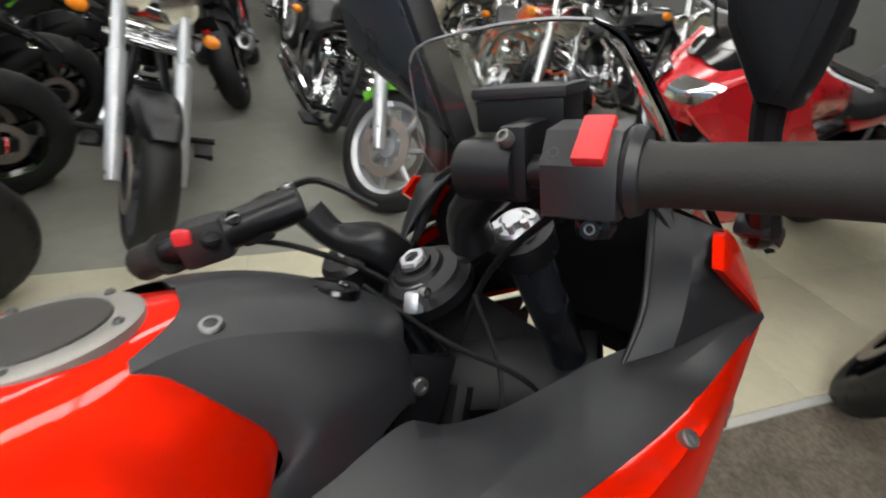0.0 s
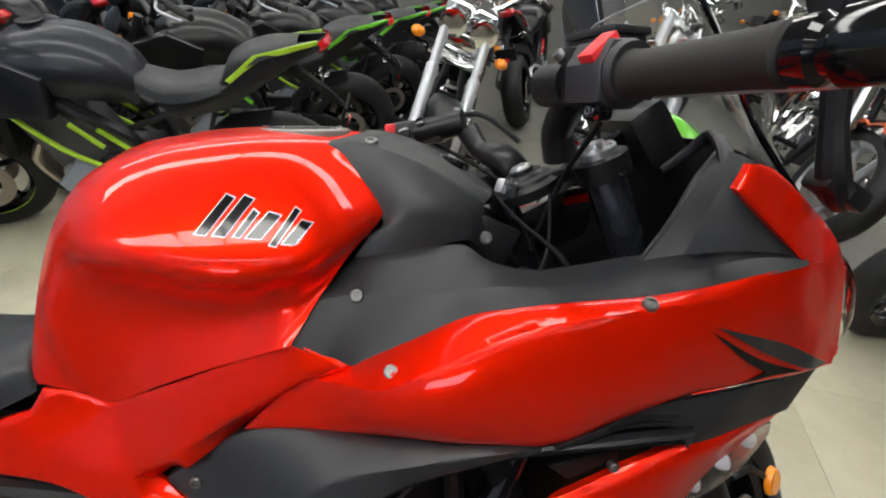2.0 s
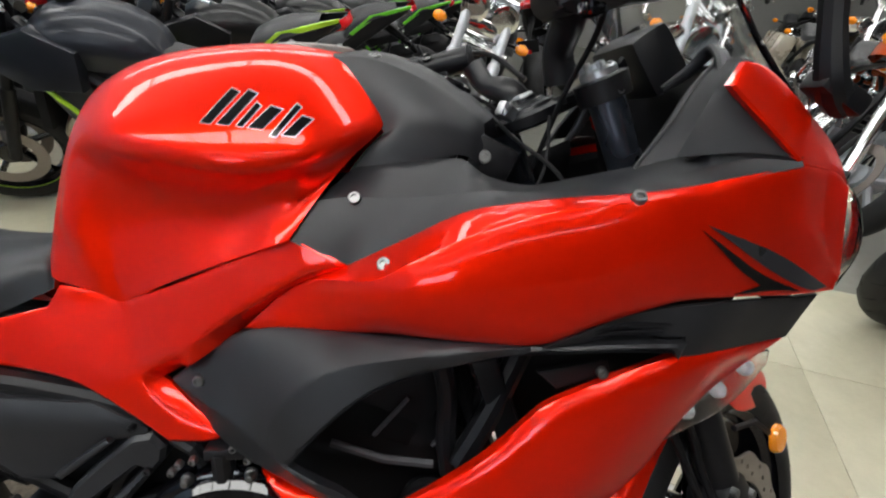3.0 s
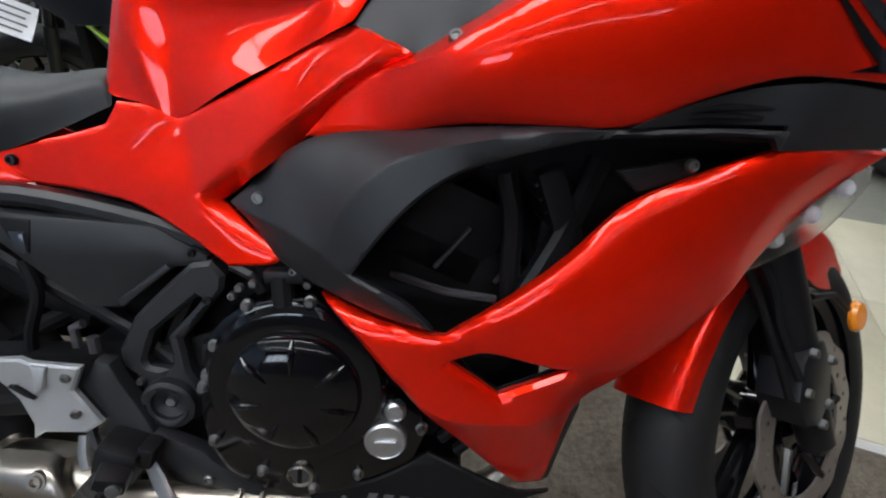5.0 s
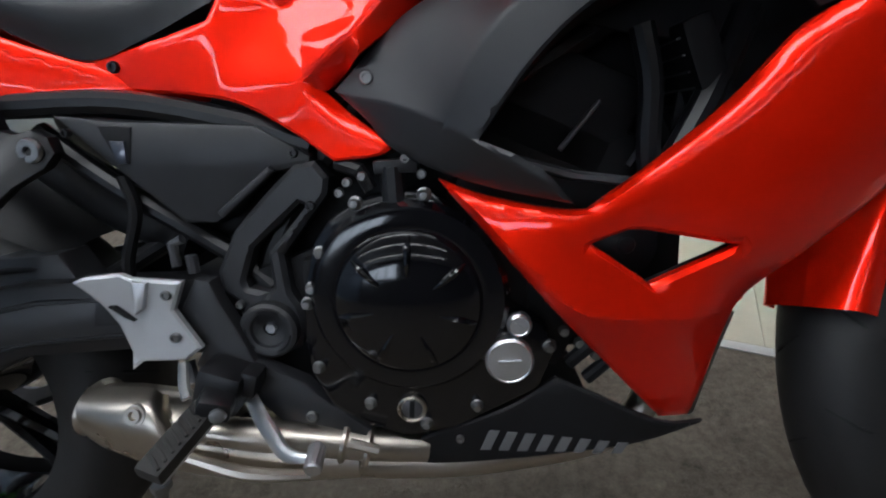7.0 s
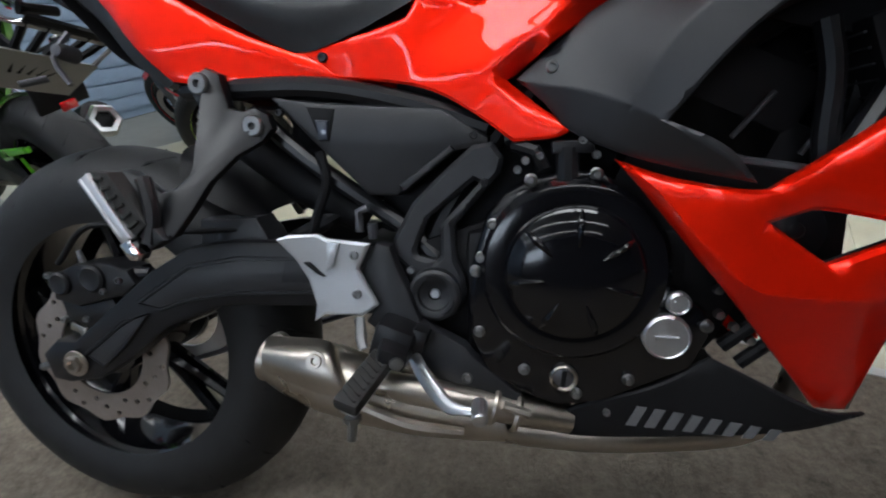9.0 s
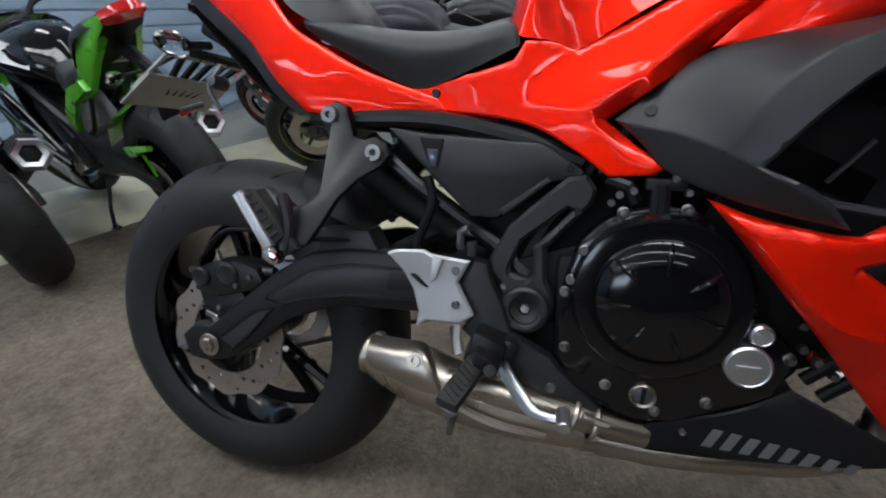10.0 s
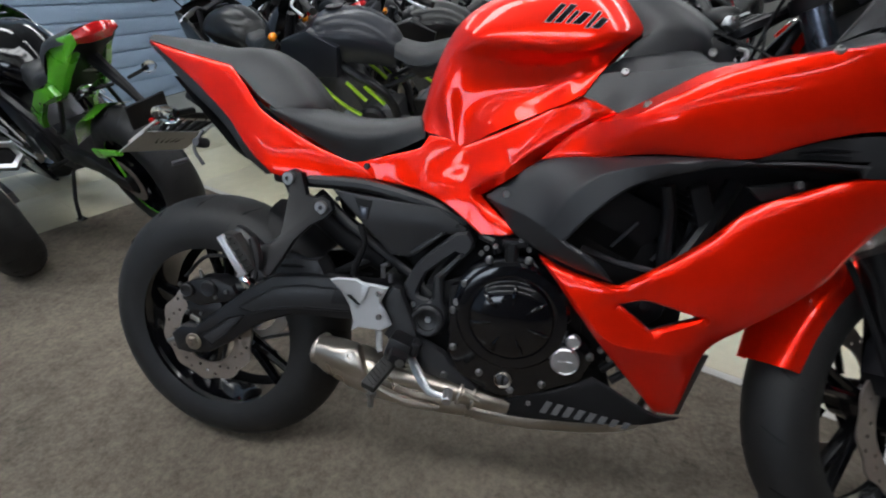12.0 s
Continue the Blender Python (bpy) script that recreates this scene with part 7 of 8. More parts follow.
    add("rider_seat", net([
        [(0.12, 0, 0.5), (0.12, -0.08, 0.49), (0.12, -0.11, 0.46)],
        [(0.25, 0, seat_h - 0.02), (0.25, -0.1, seat_h - 0.03), (0.25, -0.13, seat_h - 0.08)],
        [(0.38, 0, seat_h - 0.04), (0.38, -0.09, seat_h - 0.05), (0.38, -0.12, seat_h - 0.1)],
        [(0.5, 0, seat_h), (0.5, -0.06, seat_h - 0.01), (0.5, -0.09, seat_h - 0.06)]], 4, 4), VINYL, o)
    add("pillion_seat", net([
        [(-0.16, 0, 0.64), (-0.16, -0.06, 0.63), (-0.15, -0.08, 0.6)],
        [(-0.02, 0, 0.625), (-0.02, -0.09, 0.61), (-0.02, -0.11, 0.575)],
        [(0.1, 0, 0.58), (0.1, -0.09, 0.56), (0.11, -0.11, 0.5)],
        [(0.15, 0, 0.5), (0.15, -0.08, 0.49), (0.16, -0.1, 0.46)]], 4, 4), VINYL, o)
    TAILO = [(-0.26, 0.64), (-0.1, 0.62), (0.02, 0.57), (0.13, 0.47), (0.3, 0.4), (0.42, 0.39), (0.35, 0.33), (0.15, 0.37), (-0.02, 0.48), (-0.2, 0.59)]
    add("tail_fairing", both(prism(TAILO, -0.115, -0.085, 0.012, lambda x, z: 0.05 * max(0, min(1, (0.1 - x) / 0.35)))), tail_paint, o)
    add("tail_light", net([[(-0.27, 0, 0.655), (-0.268, -0.04, 0.65), (-0.24, -0.075, 0.64)], [(-0.285, 0, 0.625), (-0.28, -0.045, 0.622), (-0.25, -0.08, 0.618)], [(-0.26, 0, 0.595), (-0.255, -0.04, 0.595), (-0.22, -0.07, 0.598)]], 3, 3), TAILRED, o, "red tail light")
    add("tail_bottom", net([[(-0.25, 0, 0.59), (-0.23, -0.07, 0.6)], [(-0.05, 0, 0.5), (-0.05, -0.09, 0.52)], [(0.2, 0, 0.36), (0.2, -0.1, 0.39)]], 3, 3), DEEP, o)
    hb = add("plate_bracket", join(tube([(-0.1, 0, 0.52), (-0.24, 0, 0.42), (-0.3, 0, 0.36)], [0.03, 0.02, 0.016], 8), box((0.012, 0.16, 0.1), pose(-0.31, 0, 0.33, 0, -20, 0), 0.003)), DEEP, o)
    add("rear_reflector", box((0.008, 0.05, 0.03), pose(-0.325, 0, 0.29, 0, -20, 0), 0.003), TAILRED, hb)
    for s in (-1, 1):
        small_light(o, "rear_indicator", (-0.22, s * 0.03, 0.44), (-0.22, s * 0.12, 0.45), LENS, 0.024)
        small_light(o, "front_indicator", (1.12, s * 0.1, 0.56), (1.12, s * 0.17, 0.56), AMBER if not full else LENS, 0.022)
    b = add("handlebar", moved(join(tube([(1.0, -0.1, 0.66), (0.98, -0.18, 0.7 if full else 0.78), (0.9, -0.36, 0.69 if full else 0.77)], 0.013, 8, 3), tube([(1.0, 0.1, 0.66), (0.98, 0.18, 0.7 if full else 0.78), (0.9, 0.36, 0.69 if full else 0.77)], 0.013, 8, 3), tube([(1.0, -0.1, 0.66), (1.0, 0.1, 0.66)], 0.02, 8)), turn), SATIN, o)
    for s in (-1, 1):
        z = 0.69 if full else 0.77
        add("grip", moved(tube([(0.955, s * 0.24, z + 0.005), (0.9, s * 0.37, z)], 0.018, 10), turn), GRIP, b)
        add("lever", moved(tube([(0.99, s * 0.2, z + 0.01), (1.01, s * 0.26, z), (0.95, s * 0.38, z - 0.005)], 0.007, 6, 3), turn), SILVER, b)
    if full:
        NOSE = [(0.62, 0.1), (0.72, 0.36), (0.85, 0.46), (1.0, 0.62), (1.16, 0.67), (1.32, 0.58), (1.4, 0.46), (1.3, 0.38), (1.2, 0.32), (1.1, 0.2), (1.05, 0.02), (0.95, -0.1), (0.72, -0.1), (0.78, 0.05)]

        def bow(x, z):
            return 0.14 * max(0, min(1, (x - 1.12) / 0.28)) ** 1.5 + 0.05 * max(0, min(1, (0.2 - z) / 0.3))
        fr, fl = add("side_fairing", prism(NOSE, -0.235, -0.215, 0.01, bow), side or paint, o), add("side_fairing", flipped(prism(NOSE, -0.235, -0.215, 0.01, bow)), side or paint, o)
        for q, side in ((fr, 1), (fl, -1)):
            for k in range(4):
                d = prism([(0.76 + 0.05 * k, 0.02 + 0.07 * k), (0.93 + 0.03 * k, 0.1 + 0.07 * k), (0.92 + 0.03 * k, 0.125 + 0.07 * k), (0.75 + 0.05 * k, 0.04 + 0.07 * k)], -0.2385, -0.23, 0.001, bow)
                add("stripe", d if side > 0 else flipped(d), second if k % 2 else WHITE, q, "painted stripe")
            d = prism([(0.8, 0.2), (1.02, 0.36), (1.1, 0.34), (1.0, 0.2), (0.9, 0.12)], -0.2375, -0.23, 0.001, bow)
            add("side_opening", d if side > 0 else flipped(d), DEEP, q)
        add("nose", net([
            [(1.16, 0, 0.7), (1.16, -0.1, 0.69), (1.15, -0.225, 0.665)],
            [(1.33, 0, 0.6), (1.33, -0.09, 0.59), (1.3, -0.17, 0.575)],
            [(1.45, 0, 0.5), (1.43, -0.06, 0.49), (1.38, -0.11, 0.47)],
            [(1.4, 0, 0.4), (1.38, -0.06, 0.4), (1.32, -0.11, 0.39)]], 4, 4), paint, o)
        add("screen_panel", thicken(net([[(1.165, 0, 0.712), (1.165, -0.085, 0.702), (1.16, -0.165, 0.686)], [(1.25, 0, 0.668), (1.25, -0.075, 0.659), (1.235, -0.145, 0.643)], [(1.325, 0, 0.616), (1.32, -0.06, 0.609), (1.3, -0.1, 0.601)]], 4, 4), 0.004), GLOSS, o, "dark tinted screen panel")
        for s in (-1, 1):
            hl = add("headlight", net([[(1.4, s * 0.03, 0.565), (1.36, s * 0.1, 0.57), (1.31, s * 0.16, 0.57)], [(1.445, s * 0.03, 0.525), (1.405, s * 0.095, 0.525), (1.345, s * 0.15, 0.53)], [(1.45, s * 0.03, 0.485), (1.42, s * 0.08, 0.48), (1.375, s * 0.125, 0.485)]], 4, 4, False), CHROME, o, "angular headlight")
            add("lens", net([[(1.41, s * 0.03, 0.57), (1.37, s * 0.1, 0.575), (1.32, s * 0.165, 0.575)], [(1.46, s * 0.03, 0.53), (1.42, s * 0.1, 0.53), (1.36, s * 0.155, 0.533)], [(1.46, s * 0.03, 0.48), (1.43, s * 0.08, 0.475), (1.385, s * 0.13, 0.48)]], 4, 4, False), LENS, hl)
        add("windscreen", thicken(net([[(1.17, 0, 0.695), (1.17, -0.09, 0.685), (1.16, -0.15, 0.67)], [(1.1, 0, 0.79), (1.1, -0.08, 0.78), (1.1, -0.13, 0.75)], [(1.0, 0, 0.85), (1.01, -0.06, 0.845), (1.02, -0.1, 0.82)]], 4, 4), 0.003), CLEAR, o, "tinted clear windscreen")
        mirrors(o, (1.15, 0.16, 0.68), 0.14, 0.1)
    else:
        SH = [(0.78, 0.36), (0.74, 0.52), (0.9, 0.6), (1.06, 0.55), (1.1, 0.45), (0.98, 0.36)]
        for s in (1, -1):
            q = prism(SH, -0.21, -0.15, 0.015)
            sh = add("radiator_shroud", q if s > 0 else flipped(q), paint, o)
            for k in range(2):
                d = tube([(0.56 + 0.1 * k, -0.15 - 0.01 * k, 0.2 + 0.02 * k), (0.66 + 0.1 * k, -0.155, 0.3 + 0.02 * k)], 0.011, 6)
                add("frame_accent", d if s > 0 else flipped(d), second, o, "bright frame accent")
            d = tube([(0.7, -0.17, 0.14), (0.82, -0.175, 0.22), (0.95, -0.17, 0.36), (1.02, -0.14, 0.45)], 0.011, 8, 3)
            add("frame_rail", d if s > 0 else flipped(d), YLIME if second in (YLIME, LIME) else SATIN, o)
            d = prism([(0.66, -0.04), (0.7, 0.12), (0.8, 0.16), (0.92, 0.04), (0.86, -0.06)], -0.175, -0.135, 0.015)
            add("engine_guard", d if s > 0 else flipped(d), BLUEGREY, o)
        add("instrument", box((0.05, 0.14, 0.09), pose(1.1, 0, 0.72, 0, -40, 0), 0.012), DEEP, o)
        add("nose", net([[(1.1, 0, 0.7), (1.1, -0.07, 0.69), (1.09, -0.11, 0.65)], [(1.2, 0, 0.6), (1.19, -0.08, 0.59), (1.13, -0.13, 0.56)], [(1.18, 0, 0.48), (1.17, -0.06, 0.48), (1.12, -0.1, 0.47)]], 4, 4), paint, o)
        round_lamp(o, (1.19, 0, 0.56), 0.07, (1, 0, -0.1), SATIN)
        mirrors(o, (1.0, 0.12, 0.78), 0.22, 0.14)
        d = prism([(-0.24, 0.645), (0.0, 0.595), (0.12, 0.5), (0.105, 0.49), (-0.02, 0.575), (-0.24, 0.63)], -0.122, -0.11, 0.002, lambda x, z: 0.05 * max(0, min(1, (0.1 - x) / 0.35)))
        add("tail_stripe", both(d), second, o, "bright tail stripe")
    add("hugger", both(net([[(0.0, 0, 0.33), (0.0, -0.09, 0.3)], [(0.2, 0, 0.29), (0.2, -0.1, 0.25)], [(0.34, 0, 0.16), (0.34, -0.1, 0.13)]], 4, 4, False)), second if full else DEEP, o)
    add("side_stand", join(tube([(0.6, 0.12, -0.05), (0.56, 0.2, -0.17), (0.54, 0.24, -0.262)], 0.01, 6), box((0.06, 0.05, 0.008), pose(0.535, 0.243, -0.262, -12, 0, 0))), SATIN, o)
    add("radiator", box((0.04, 0.3, 0.24), pose(1.02, 0, 0.28, 0, -15, 0), 0.005), DEEP, o)
    if tag:
        paper_tag(o, turn @ pose(1.0, 0.26, 0.66, 10, 0, 115))
        paper_tag(o, pose(0.8, -0.06, 0.667, -80, 0, 20), 0.05, 0.07)
    return o


def cruiser(name, label, m, paint, fender, wheel=ALU, twin=True, legs=CHROME, steer=20.0, low=0.0, bags=False, group="", tag=False, engine=CHROME, flame=None, bars=True):
    """A heavy cruiser, about 1.62 m between its axles."""
    o = thing(name, m, label, "motorcycle", group)
    rw = bike_wheel(o, "rear_wheel", (0, 0, 0), 0.325, 0.09, wheel, 7, None, 0.013, None, False)
    plain_disc(rw, (0, 0, 0), 0.14, -0.11)
    stem, axis = Vector((1.13, 0, 0.6)), Vector((-0.5, 0, 0.866))
    turn = Matrix.Translation(stem) @ Matrix.Rotation(radians(steer), 4, axis) @ Matrix.Translation(-stem)
    hub = (1.6, 0, 0.0)
    fw = bike_wheel(o, "front_wheel", hub, 0.325, 0.065, wheel, 7, turn, 0.012, None, False)
    for s in (-1, 1):
        plain_disc(fw, hub, 0.15, s * 0.075, turn)
        top = stem + Vector((0.06, s * 0.115, 0.1))
        f = add("fork_leg", moved(tube([top - axis * 0.32, top - axis * 0.33, top - axis * 0.76, top - axis * 0.83], [0.026, 0.034, 0.033, 0.028], 16), turn), legs, o, "polished fork leg")
        add("fork_tube", moved(tube([top, top - axis * 0.34], 0.025, 14), turn), legs, f)
        add("caliper", moved(prism([(1.46, 0.12), (1.52, 0.14), (1.54, 0.06), (1.48, 0.04)], s * 0.1, s * 0.06, 0.008), turn), CHROME, f)
        small_light(o, "front_indicator", tuple(turn @ Vector((1.2, s * 0.15, 0.52))), tuple(turn @ Vector((1.21, s * 0.23, 0.52))), AMBER, 0.03)
        small_light(o, "rear_indicator", (-0.3, s * 0.05, 0.36), (-0.3, s * 0.15, 0.36), AMBER, 0.03)
        g = []
        for a, w in ((48, 0.05), (65, 0.075), (90, 0.085), (120, 0.085), (150, 0.07)):
            ca, sa = math.cos(radians(a)), math.sin(radians(a))
            g.append([(hub[0] + 0.35 * ca, 0, 0.35 * sa), (hub[0] + 0.342 * ca, s * w * 0.75, 0.342 * sa), (hub[0] + 0.28 * ca, s * w, 0.28 * sa)])
        add("front_mudguard", moved(net(g, 4, 4, False), turn), fender, o)
        if flame:
            for k in range(3):
                a = [radians(v) for v in (55 + 25 * k, 65 + 25 * k, 85 + 25 * k)]
                add("flame_stripe", moved(tube([(hub[0] + r * math.cos(t), s * 0.087, r * math.sin(t)) for r, t in zip((0.3, 0.325, 0.3), a)], [0.003, 0.009, 0.002], 6, 3), turn), flame, o)
        g = []
        for a, w in ((30, 0.1), (70, 0.115), (110, 0.115), (150, 0.11), (185, 0.09)):
            ca, sa = math.cos(radians(a)), math.sin(radians(a))
            g.append([(0.36 * ca, 0, 0.36 * sa), (0.35 * ca, s * w * 0.8, 0.35 * sa), (0.27 * ca, s * w, 0.27 * sa)])
        add("rear_mudguard", net(g, 4, 4, False), paint, o)
        add("footboard", box((0.2, 0.09, 0.02), pose(0.95, s * 0.24, -0.1), 0.006), SATIN, o)
        add("highway_peg", tube([(1.15, s * 0.14, 0.02), (1.16, s * 0.28, 0.03)], 0.015, 8), DEEP, o)
    add("frame", both(join(tube([(0.1, -0.1, 0.1), (0.4, -0.12, 0.32), (0.9, -0.06, 0.45), (1.13, -0.02, 0.58)], 0.02, 8, 3), tube([(1.1, -0.03, 0.5), (1.2, -0.1, 0.1), (1.05, -0.14, -0.13), (0.5, -0.14, -0.13), (0.2, -0.12, 0.05)], 0.02, 8, 4))), SATIN, o)
    e = add("engine", box((0.46, 0.24, 0.2), pose(0.75, 0, -0.02), 0.04), GUNMETAL, o)
    add("gearbox", box((0.22, 0.24, 0.14), pose(0.46, 0, -0.02), 0.03), GUNMETAL, e)
    for d, ang in ((0.65, -22), (0.9, 22)):
        for k in range(7):
            add("cylinder_fin", moved(box((0.15 - 0.004 * (k % 2), 0.17, 0.008), None, 0.003), pose(d, 0, 0.1) @ pose(0, 0, 0, 0, ang, 0) @ pose(0, 0, 0.03 * k)), GUNMETAL if k % 2 else engine, e)
        add("rocker_cover", moved(box((0.17, 0.19, 0.06), None, 0.02), pose(d, 0, 0.1) @ pose(0, 0, 0, 0, ang, 0) @ pose(0, 0, 0.24)), engine, e)
    for s in (-1, 1):
        add("engine_cover", lathe([(0.115, -0.02), (0.115, 0.01), (0.1, 0.03), (0.05, 0.045), (0, 0.048)], (0.84, s * 0.125, -0.02), (0, s, 0), 28), engine, e)
        add("engine_cover", lathe([(0.08, -0.02), (0.08, 0.02), (0.06, 0.035), (0, 0.04)], (0.55, s * 0.125, -0.01), (0, s, 0), 24), engine, e)
        add("pushrod_tube", tube([(0.8, s * 0.11, 0.07), (0.7, s * 0.1, 0.3)], 0.012, 8), engine, e)
        if bars:
            add("crash_bar", tube([(1.12, s * 0.05, 0.28), (1.2, s * 0.28, 0.2), (1.2, s * 0.3, 0.02), (1.1, s * 0.1, -0.12)], 0.015, 8, 4), CHROME, o)
    add("air_cleaner", lathe([(0.085, -0.05), (0.09, 0), (0.08, 0.02), (0, 0.028)], (0.77, -0.16, 0.25), (0, -1, 0), 28), engine, e)
    for k in range(2):
        add("exhaust_pipe", tube([(0.95 - 0.25 * k, -0.12, 0.16), (1.05 - 0.25 * k, -0.19, 0.02), (0.85 - 0.2 * k, -0.2, -0.09 + 0.06 * k), (0.3, -0.21, -0.07 + 0.085 * k), (-0.35, -0.21, -0.03 + 0.085 * k)], [0.022, 0.024, 0.026, 0.042, 0.038], 12, 4), CHROME, o)
    add("fuel_tank", net([
        [(0.52, 0, 0.46), (0.52, -0.05, 0.44), (0.52, -0.07, 0.4)],
        [(0.62, 0, 0.54), (0.63, -0.11, 0.5), (0.64, -0.13, 0.42)],
        [(0.8, 0, 0.59), (0.81, -0.15, 0.54), (0.81, -0.17, 0.44)],
        [(0.98, 0, 0.6), (0.98, -0.14, 0.56), (0.98, -0.16, 0.47)],
        [(1.1, 0, 0.58), (1.09, -0.07, 0.55), (1.08, -0.08, 0.49)]], 4, 4), paint, o)
    add("tank_console", box((0.26, 0.06, 0.02), pose(0.83, 0, 0.603, 0, -5, 0), 0.008), CHROME, o)
    add("rider_seat", net([
        [(-0.3, 0, 0.46), (-0.3, -0.07, 0.45), (-0.3, -0.1, 0.4)],
        [(-0.05, 0, 0.5), (-0.05, -0.11, 0.48), (-0.05, -0.13, 0.42)],
        [(0.1, 0, 0.46), (0.1, -0.13, 0.44), (0.1, -0.15, 0.37)],
        [(0.32, 0, 0.39), (0.32, -0.14, 0.38), (0.32, -0.16, 0.32)],
        [(0.54, 0, 0.45), (0.54, -0.07, 0.43), (0.54, -0.1, 0.38)]], 4, 4), VINYL, o)
    h = 0.92 - low
    b = add("handlebar", moved(join(*[tube([(1.12, 0, 0.72), (1.1, s * 0.12, 0.74), (1.06, s * 0.26, h - 0.05), (0.92, s * 0.36, h - 0.06), (0.84, s * 0.43, h - 0.08)], 0.013, 8, 4) for s in (-1, 1)]), turn), CHROME, o)
    for s in (-1, 1):
        add("grip", moved(tube([(0.92, s * 0.365, h - 0.06), (0.82, s * 0.445, h - 0.085)], 0.019, 10), turn), GRIP, b)
        add("lever", moved(tube([(0.98, s * 0.33, h - 0.04), (0.97, s * 0.4, h - 0.05), (0.88, s * 0.46, h - 0.07)], 0.007, 6, 3), turn), CHROME, b)
    mirrors(o, (1.0, 0.3, h - 0.04), 0.08, 0.12, CHROME)
    if twin:
        for s in (-1, 1):
            l = round_lamp(o, tuple(turn @ Vector((1.27, s * 0.085, 0.625))), 0.068, tuple(turn.to_3x3() @ Vector((1, 0, -0.12))))
        add("lamp_bracket", moved(join(box((0.05, 0.2, 0.08), pose(1.22, 0, 0.55), 0.02), tube([(1.3, -0.16, 0.47), (1.31, 0, 0.455), (1.3, 0.16, 0.47)], 0.012, 8)), turn), CHROME, o)
        add("fly_screen", moved(thicken(net([[(1.28, 0, 0.65), (1.27, -0.1, 0.65), (1.24, -0.17, 0.63)], [(1.2, 0, 0.78), (1.19, -0.1, 0.77), (1.17, -0.15, 0.74)], [(1.12, 0, 0.86), (1.12, -0.08, 0.85), (1.11, -0.11, 0.83)]], 4, 4), 0.003), turn), CLEAR, o)
    else:
        round_lamp(o, tuple(turn @ Vector((1.3, 0, 0.56))), 0.095, tuple(turn.to_3x3() @ Vector((1, 0, -0.12))))
        for s in (-1, 1):
            round_lamp(o, tuple(turn @ Vector((1.29, s * 0.17, 0.52))), 0.05, tuple(turn.to_3x3() @ Vector((1, 0, -0.12))))
    add("yoke", moved(join(box((0.1, 0.28, 0.03), pose(1.16, 0, 0.7, 0, 30, 0), 0.01), box((0.1, 0.28, 0.04), pose(1.27, 0, 0.48, 0, 30, 0), 0.01)), turn), CHROME, o)
    tl = add("tail_light", lathe([(0.045, -0.03), (0.05, 0), (0.04, 0.02), (0, 0.03)], (-0.345, 0, 0.25), (-1, 0, 0.2), 20), TAILRED, o, "red tail light")
    add("plate_bracket", box((0.01, 0.18, 0.11), pose(-0.38, 0, 0.13, 0, 10, 0), 0.003), PLATE, o, "blank plate bracket")
    add("side_stand", join(tube([(0.7, 0.14, -0.14), (0.68, 0.22, -0.22), (0.66, 0.28, -0.265)], 0.012, 6), box((0.07, 0.05, 0.008), pose(0.655, 0.285, -0.265, -12, 0, 0))), CHROME, o)
    if bags:
        for s in (-1, 1):
            add("saddlebag", moved(box((0.5, 0.2, 0.3), None, 0.05), pose(-0.1, s * 0.24, 0.18)), paint, o)
    if tag:
        paper_tag(o, turn @ pose(1.34, -0.1, 0.42, 8, 0, 85), 0.09, 0.12)
    return o


def put(one, m):
    return copy_thing(one, m)


# dark naked motorcycles in a slanted row
z1 = sport_like("naked_motorcycle", "dark navy naked motorcycle with lime green accents and white tags", stand_at(0.4, 1.84, 177), NAVY, YLIME, GLOSS, YLIME, False, steer=24, tail_paint=SATIN)
back = (stand_at(0.4, 1.84, 177)).inverted()
paper_tag(z1, back @ pose(-0.47, 1.7, 0.71, 6, 0, -15), 0.07, 0.12)
paper_tag(z1, back @ pose(-0.8, 1.56, 0.66, -20, 25, 10), 0.19, 0.13)
g1 = sport_like("naked_motorcycle", "black naked motorcycle with green rim stripes in the row", stand_at(0.64, 2.8, 190), DARKPAINT, LIME, GLOSS, LIME, False, steer=28, group="row of naked motorcycles")
put(g1, stand_at(0.92, 3.55, 194))
put(g1, stand_at(1.15, 4.3, 199))
put(g1, stand_at(1.3, 5.1, 196))
put(g1, stand_at(1.5, 5.9, 198))

# cruisers facing the aisle
cruiser("cruiser_motorcycle", "black cruiser with twin round headlights and chrome forks", from_front(1.06, 1.97, -106, 1.6, 13, 0.325), DARKPAINT, SATIN, GUNMETAL, True, SILVER, 12, bars=False)
cruiser("cruiser_motorcycle", "cruiser with a lime green front mudguard and silver wheels", from_front(2.1, 1.78, -106, 1.6, 13, 0.325), DARKPAINT, LIME, SILVER, False, SILVER, 30, bars=False)
cruiser("cruiser_motorcycle", "black and orange flame-painted cruiser with silver wheels", from_front(3.12, 1.62, -125, 1.6, 13, 0.325), ORANGE, GLOSS, SILVER, False, CHROME, 18, flame=ORANGE)
c4 = cruiser("cruiser_motorcycle", "champagne and chrome cruiser motorcycle in the back row", from_front(3.3, 3.6, -112, 1.6, 13, 0.325), CREAM, CREAM, ALU, False, CHROME, 15, bags=True, group="back row of cruisers")
put(c4, from_front(4.4, 3.2, -112, 1.6, 13, 0.325))
put(c4, from_front(5.5, 3.0, -112, 1.6, 13, 0.325))
c5 = cruiser("cruiser_motorcycle", "black and chrome cruiser motorcycle in the back row", from_front(4.25, 1.3, -118, 1.6, 13, 0.325), DARKPAINT, GLOSS, ALU, False, CHROME, 15, group="back row of cruisers")
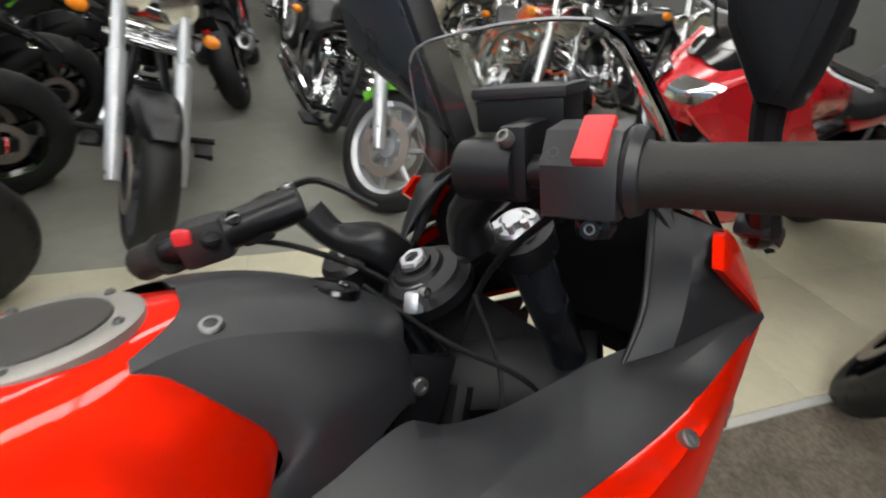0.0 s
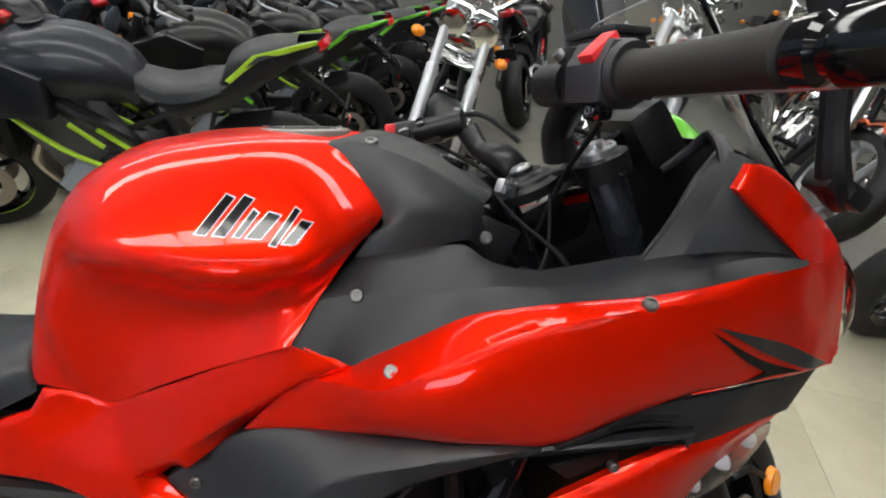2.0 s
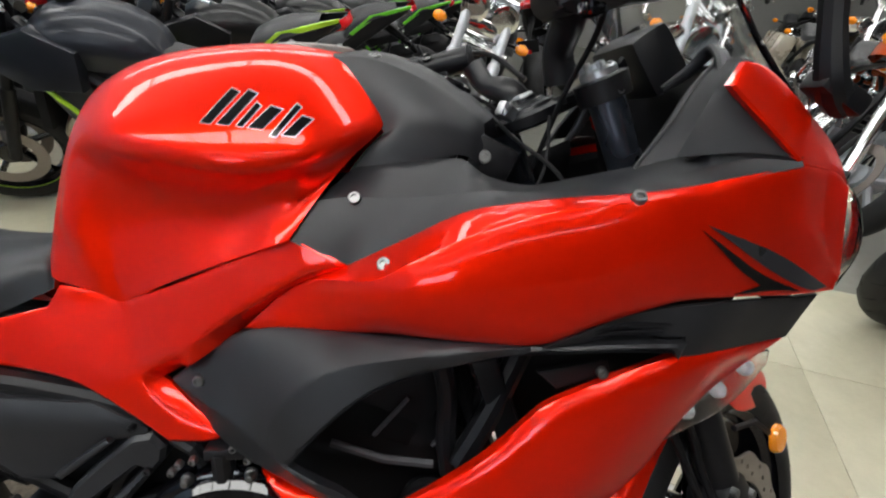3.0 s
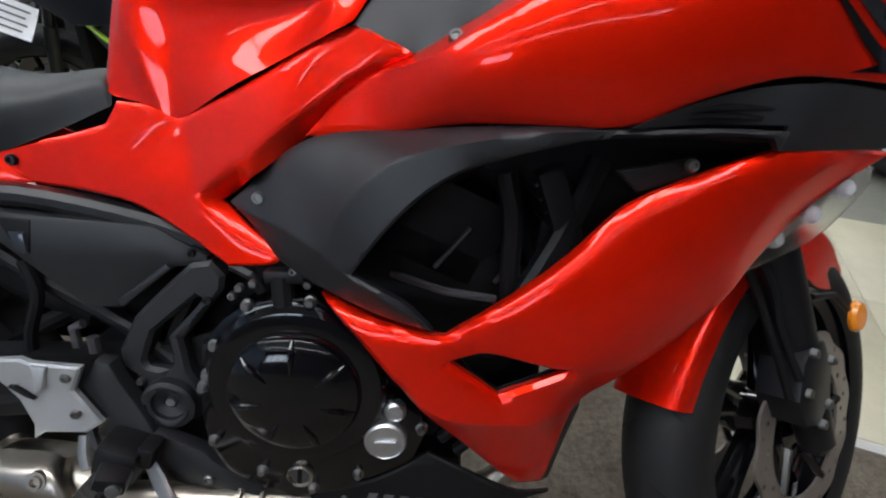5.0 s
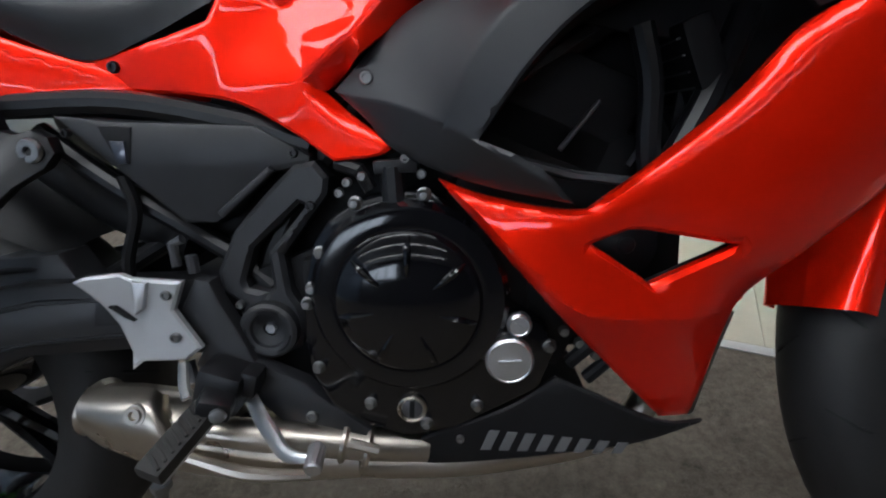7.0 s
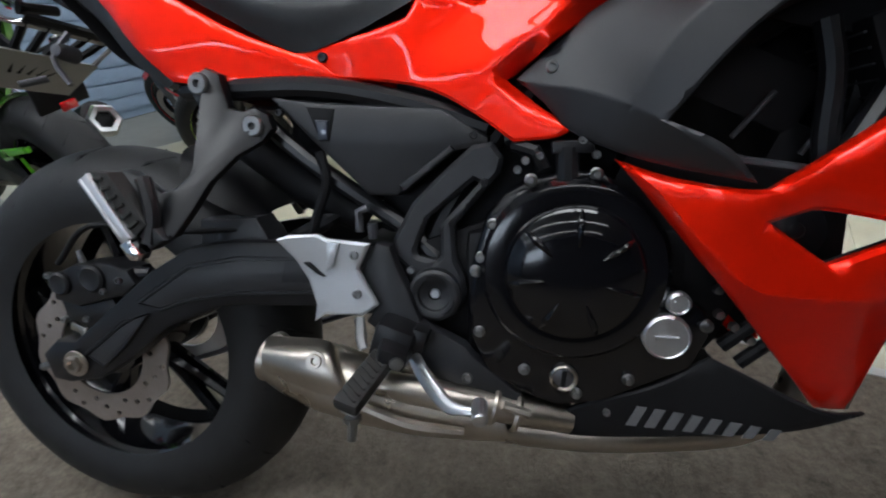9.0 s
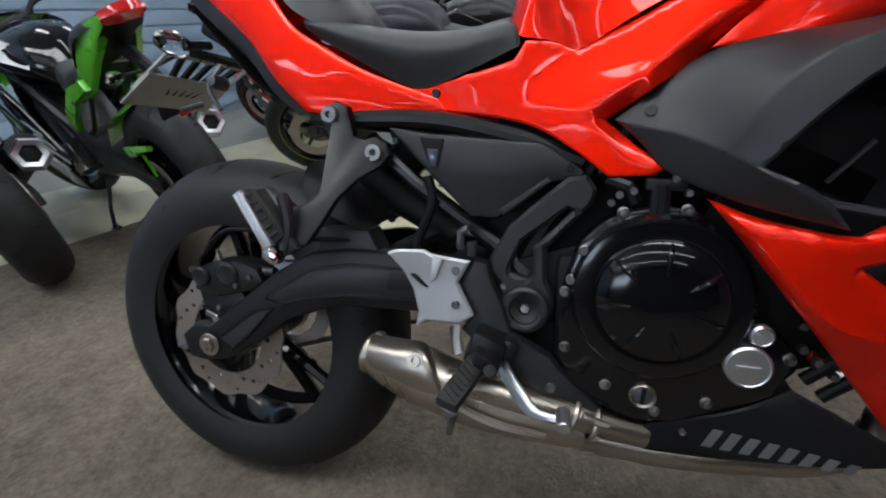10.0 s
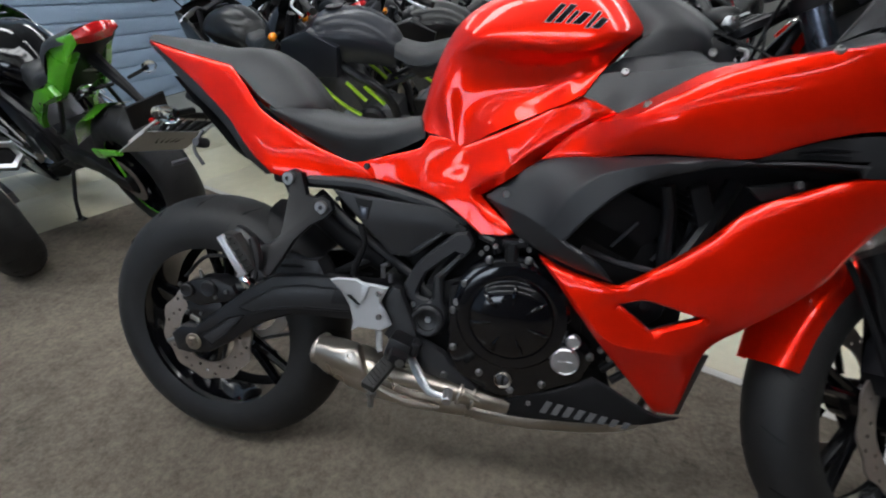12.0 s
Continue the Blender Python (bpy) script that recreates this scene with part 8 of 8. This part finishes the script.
for x, y, h in ((2.3, 5.2, -110), (3.4, 5.6, -112), (4.5, 5.3, -108), (5.6, 5.2, -114), (0.3, 6.6, -100), (6.5, 3.0, -115), (5.4, 0.9, -118)):
    put(c5, from_front(x, y, h, 1.6, 13, 0.325))
far = sport_like("sport_motorcycle", "dark motorcycle with a lit red tail light seen from behind", stand_at(2.02, 3.75, 66), DARKPAINT, CRIMSON, GLOSS, None, False, group="tails along the aisle")
put(far, stand_at(3.0, 6.9, 70))

# sport motorcycles
sport_like("sport_motorcycle", "crimson and black sport motorcycle with twin headlights", from_front(2.79, 0.83, 158, 1.39, 9), CRIMSON, GLOSS, GLOSS, None, True, steer=20)
sport_like("sport_motorcycle", "black and red sport motorcycle at the end of the row", from_front(2.67, -0.28, 160, 1.39, 11), DARKPAINT, CRIMSON, GLOSS, None, True, steer=18)
s1 = sport_like("sport_motorcycle", "lime green and black sport motorcycle with white stripes", stand_at(-1.08, 0.93, 160), LIME, LIME, GLOSS, LIME, True, steer=22, tail_paint=LIME, tag=True, side=GLOSS, tank=GLOSS, arm=SATIN)
for s in (1, -1):
    d = net([[(0.55, -0.112, 0.548), (0.55, -0.146, 0.488)], [(0.7, -0.14, 0.612), (0.7, -0.189, 0.54)], [(0.86, -0.14, 0.614), (0.86, -0.196, 0.556)], [(0.95, -0.115, 0.57), (0.95, -0.15, 0.53)]], 4, 4, False)
    g = prism([(0.08, 0.17), (-0.2, 0.2), (-0.19, 0.18), (-0.04, 0.158), (-0.05, 0.07), (-0.09, 0.06), (-0.08, 0.15), (0.06, 0.13)], -0.14, -0.128, 0.003)
    if s < 0:
        add("chain_guard", flipped(g), LIME, s1, "lime green guard plate")
    add("tank_patch", d if s > 0 else flipped(d), WHITE, s1, "white painted patch on the tank")
    d = prism([(0.12, 0.44), (0.3, 0.41), (0.52, 0.3), (0.6, 0.18), (0.55, 0.16), (0.46, 0.26), (0.3, 0.35), (0.1, 0.4)], -0.135, -0.11, 0.006)
    add("frame_strut", d if s > 0 else flipped(d), LIME, s1, "lime green frame strut")
    d = join(*[prism([(0.5 + 0.07 * k, 0.1 + 0.06 * k), (0.7 + 0.05 * k, 0.16 + 0.06 * k), (0.7 + 0.05 * k, 0.175 + 0.06 * k), (0.5 + 0.07 * k, 0.112 + 0.06 * k)], -0.242, -0.236, 0.001) for k in range(3)])
    add("side_stripe", d if s > 0 else flipped(d), SILVER, s1, "silver stripes on the fairing")
paper_tag(s1, stand_at(-1.08, 0.93, 160).inverted() @ pose(-1.1, 0.83, 0.79, 10, 0, 20), 0.08, 0.06)
sport_like("sport_motorcycle", "black sport motorcycle with a grooved rear tyre", stand_at(-1.44, 0.42, 158), GREYPAINT, WHITE, GLOSS, None, True, steer=22)
s4 = sport_like("sport_motorcycle", "black and red sport motorcycle behind the seat", stand_at(-0.95, 2.35, 150), DARKPAINT, CRIMSON, GLOSS, CRIMSON, True, steer=20, group="far sport motorcycles")
put(s4, stand_at(-1.1, 3.6, 152))
put(s4, stand_at(-0.6, 4.7, 150))
put(g1, stand_at(-0.2, 5.6, 155))
put(s4, stand_at(-1.6, 5.6, 150))
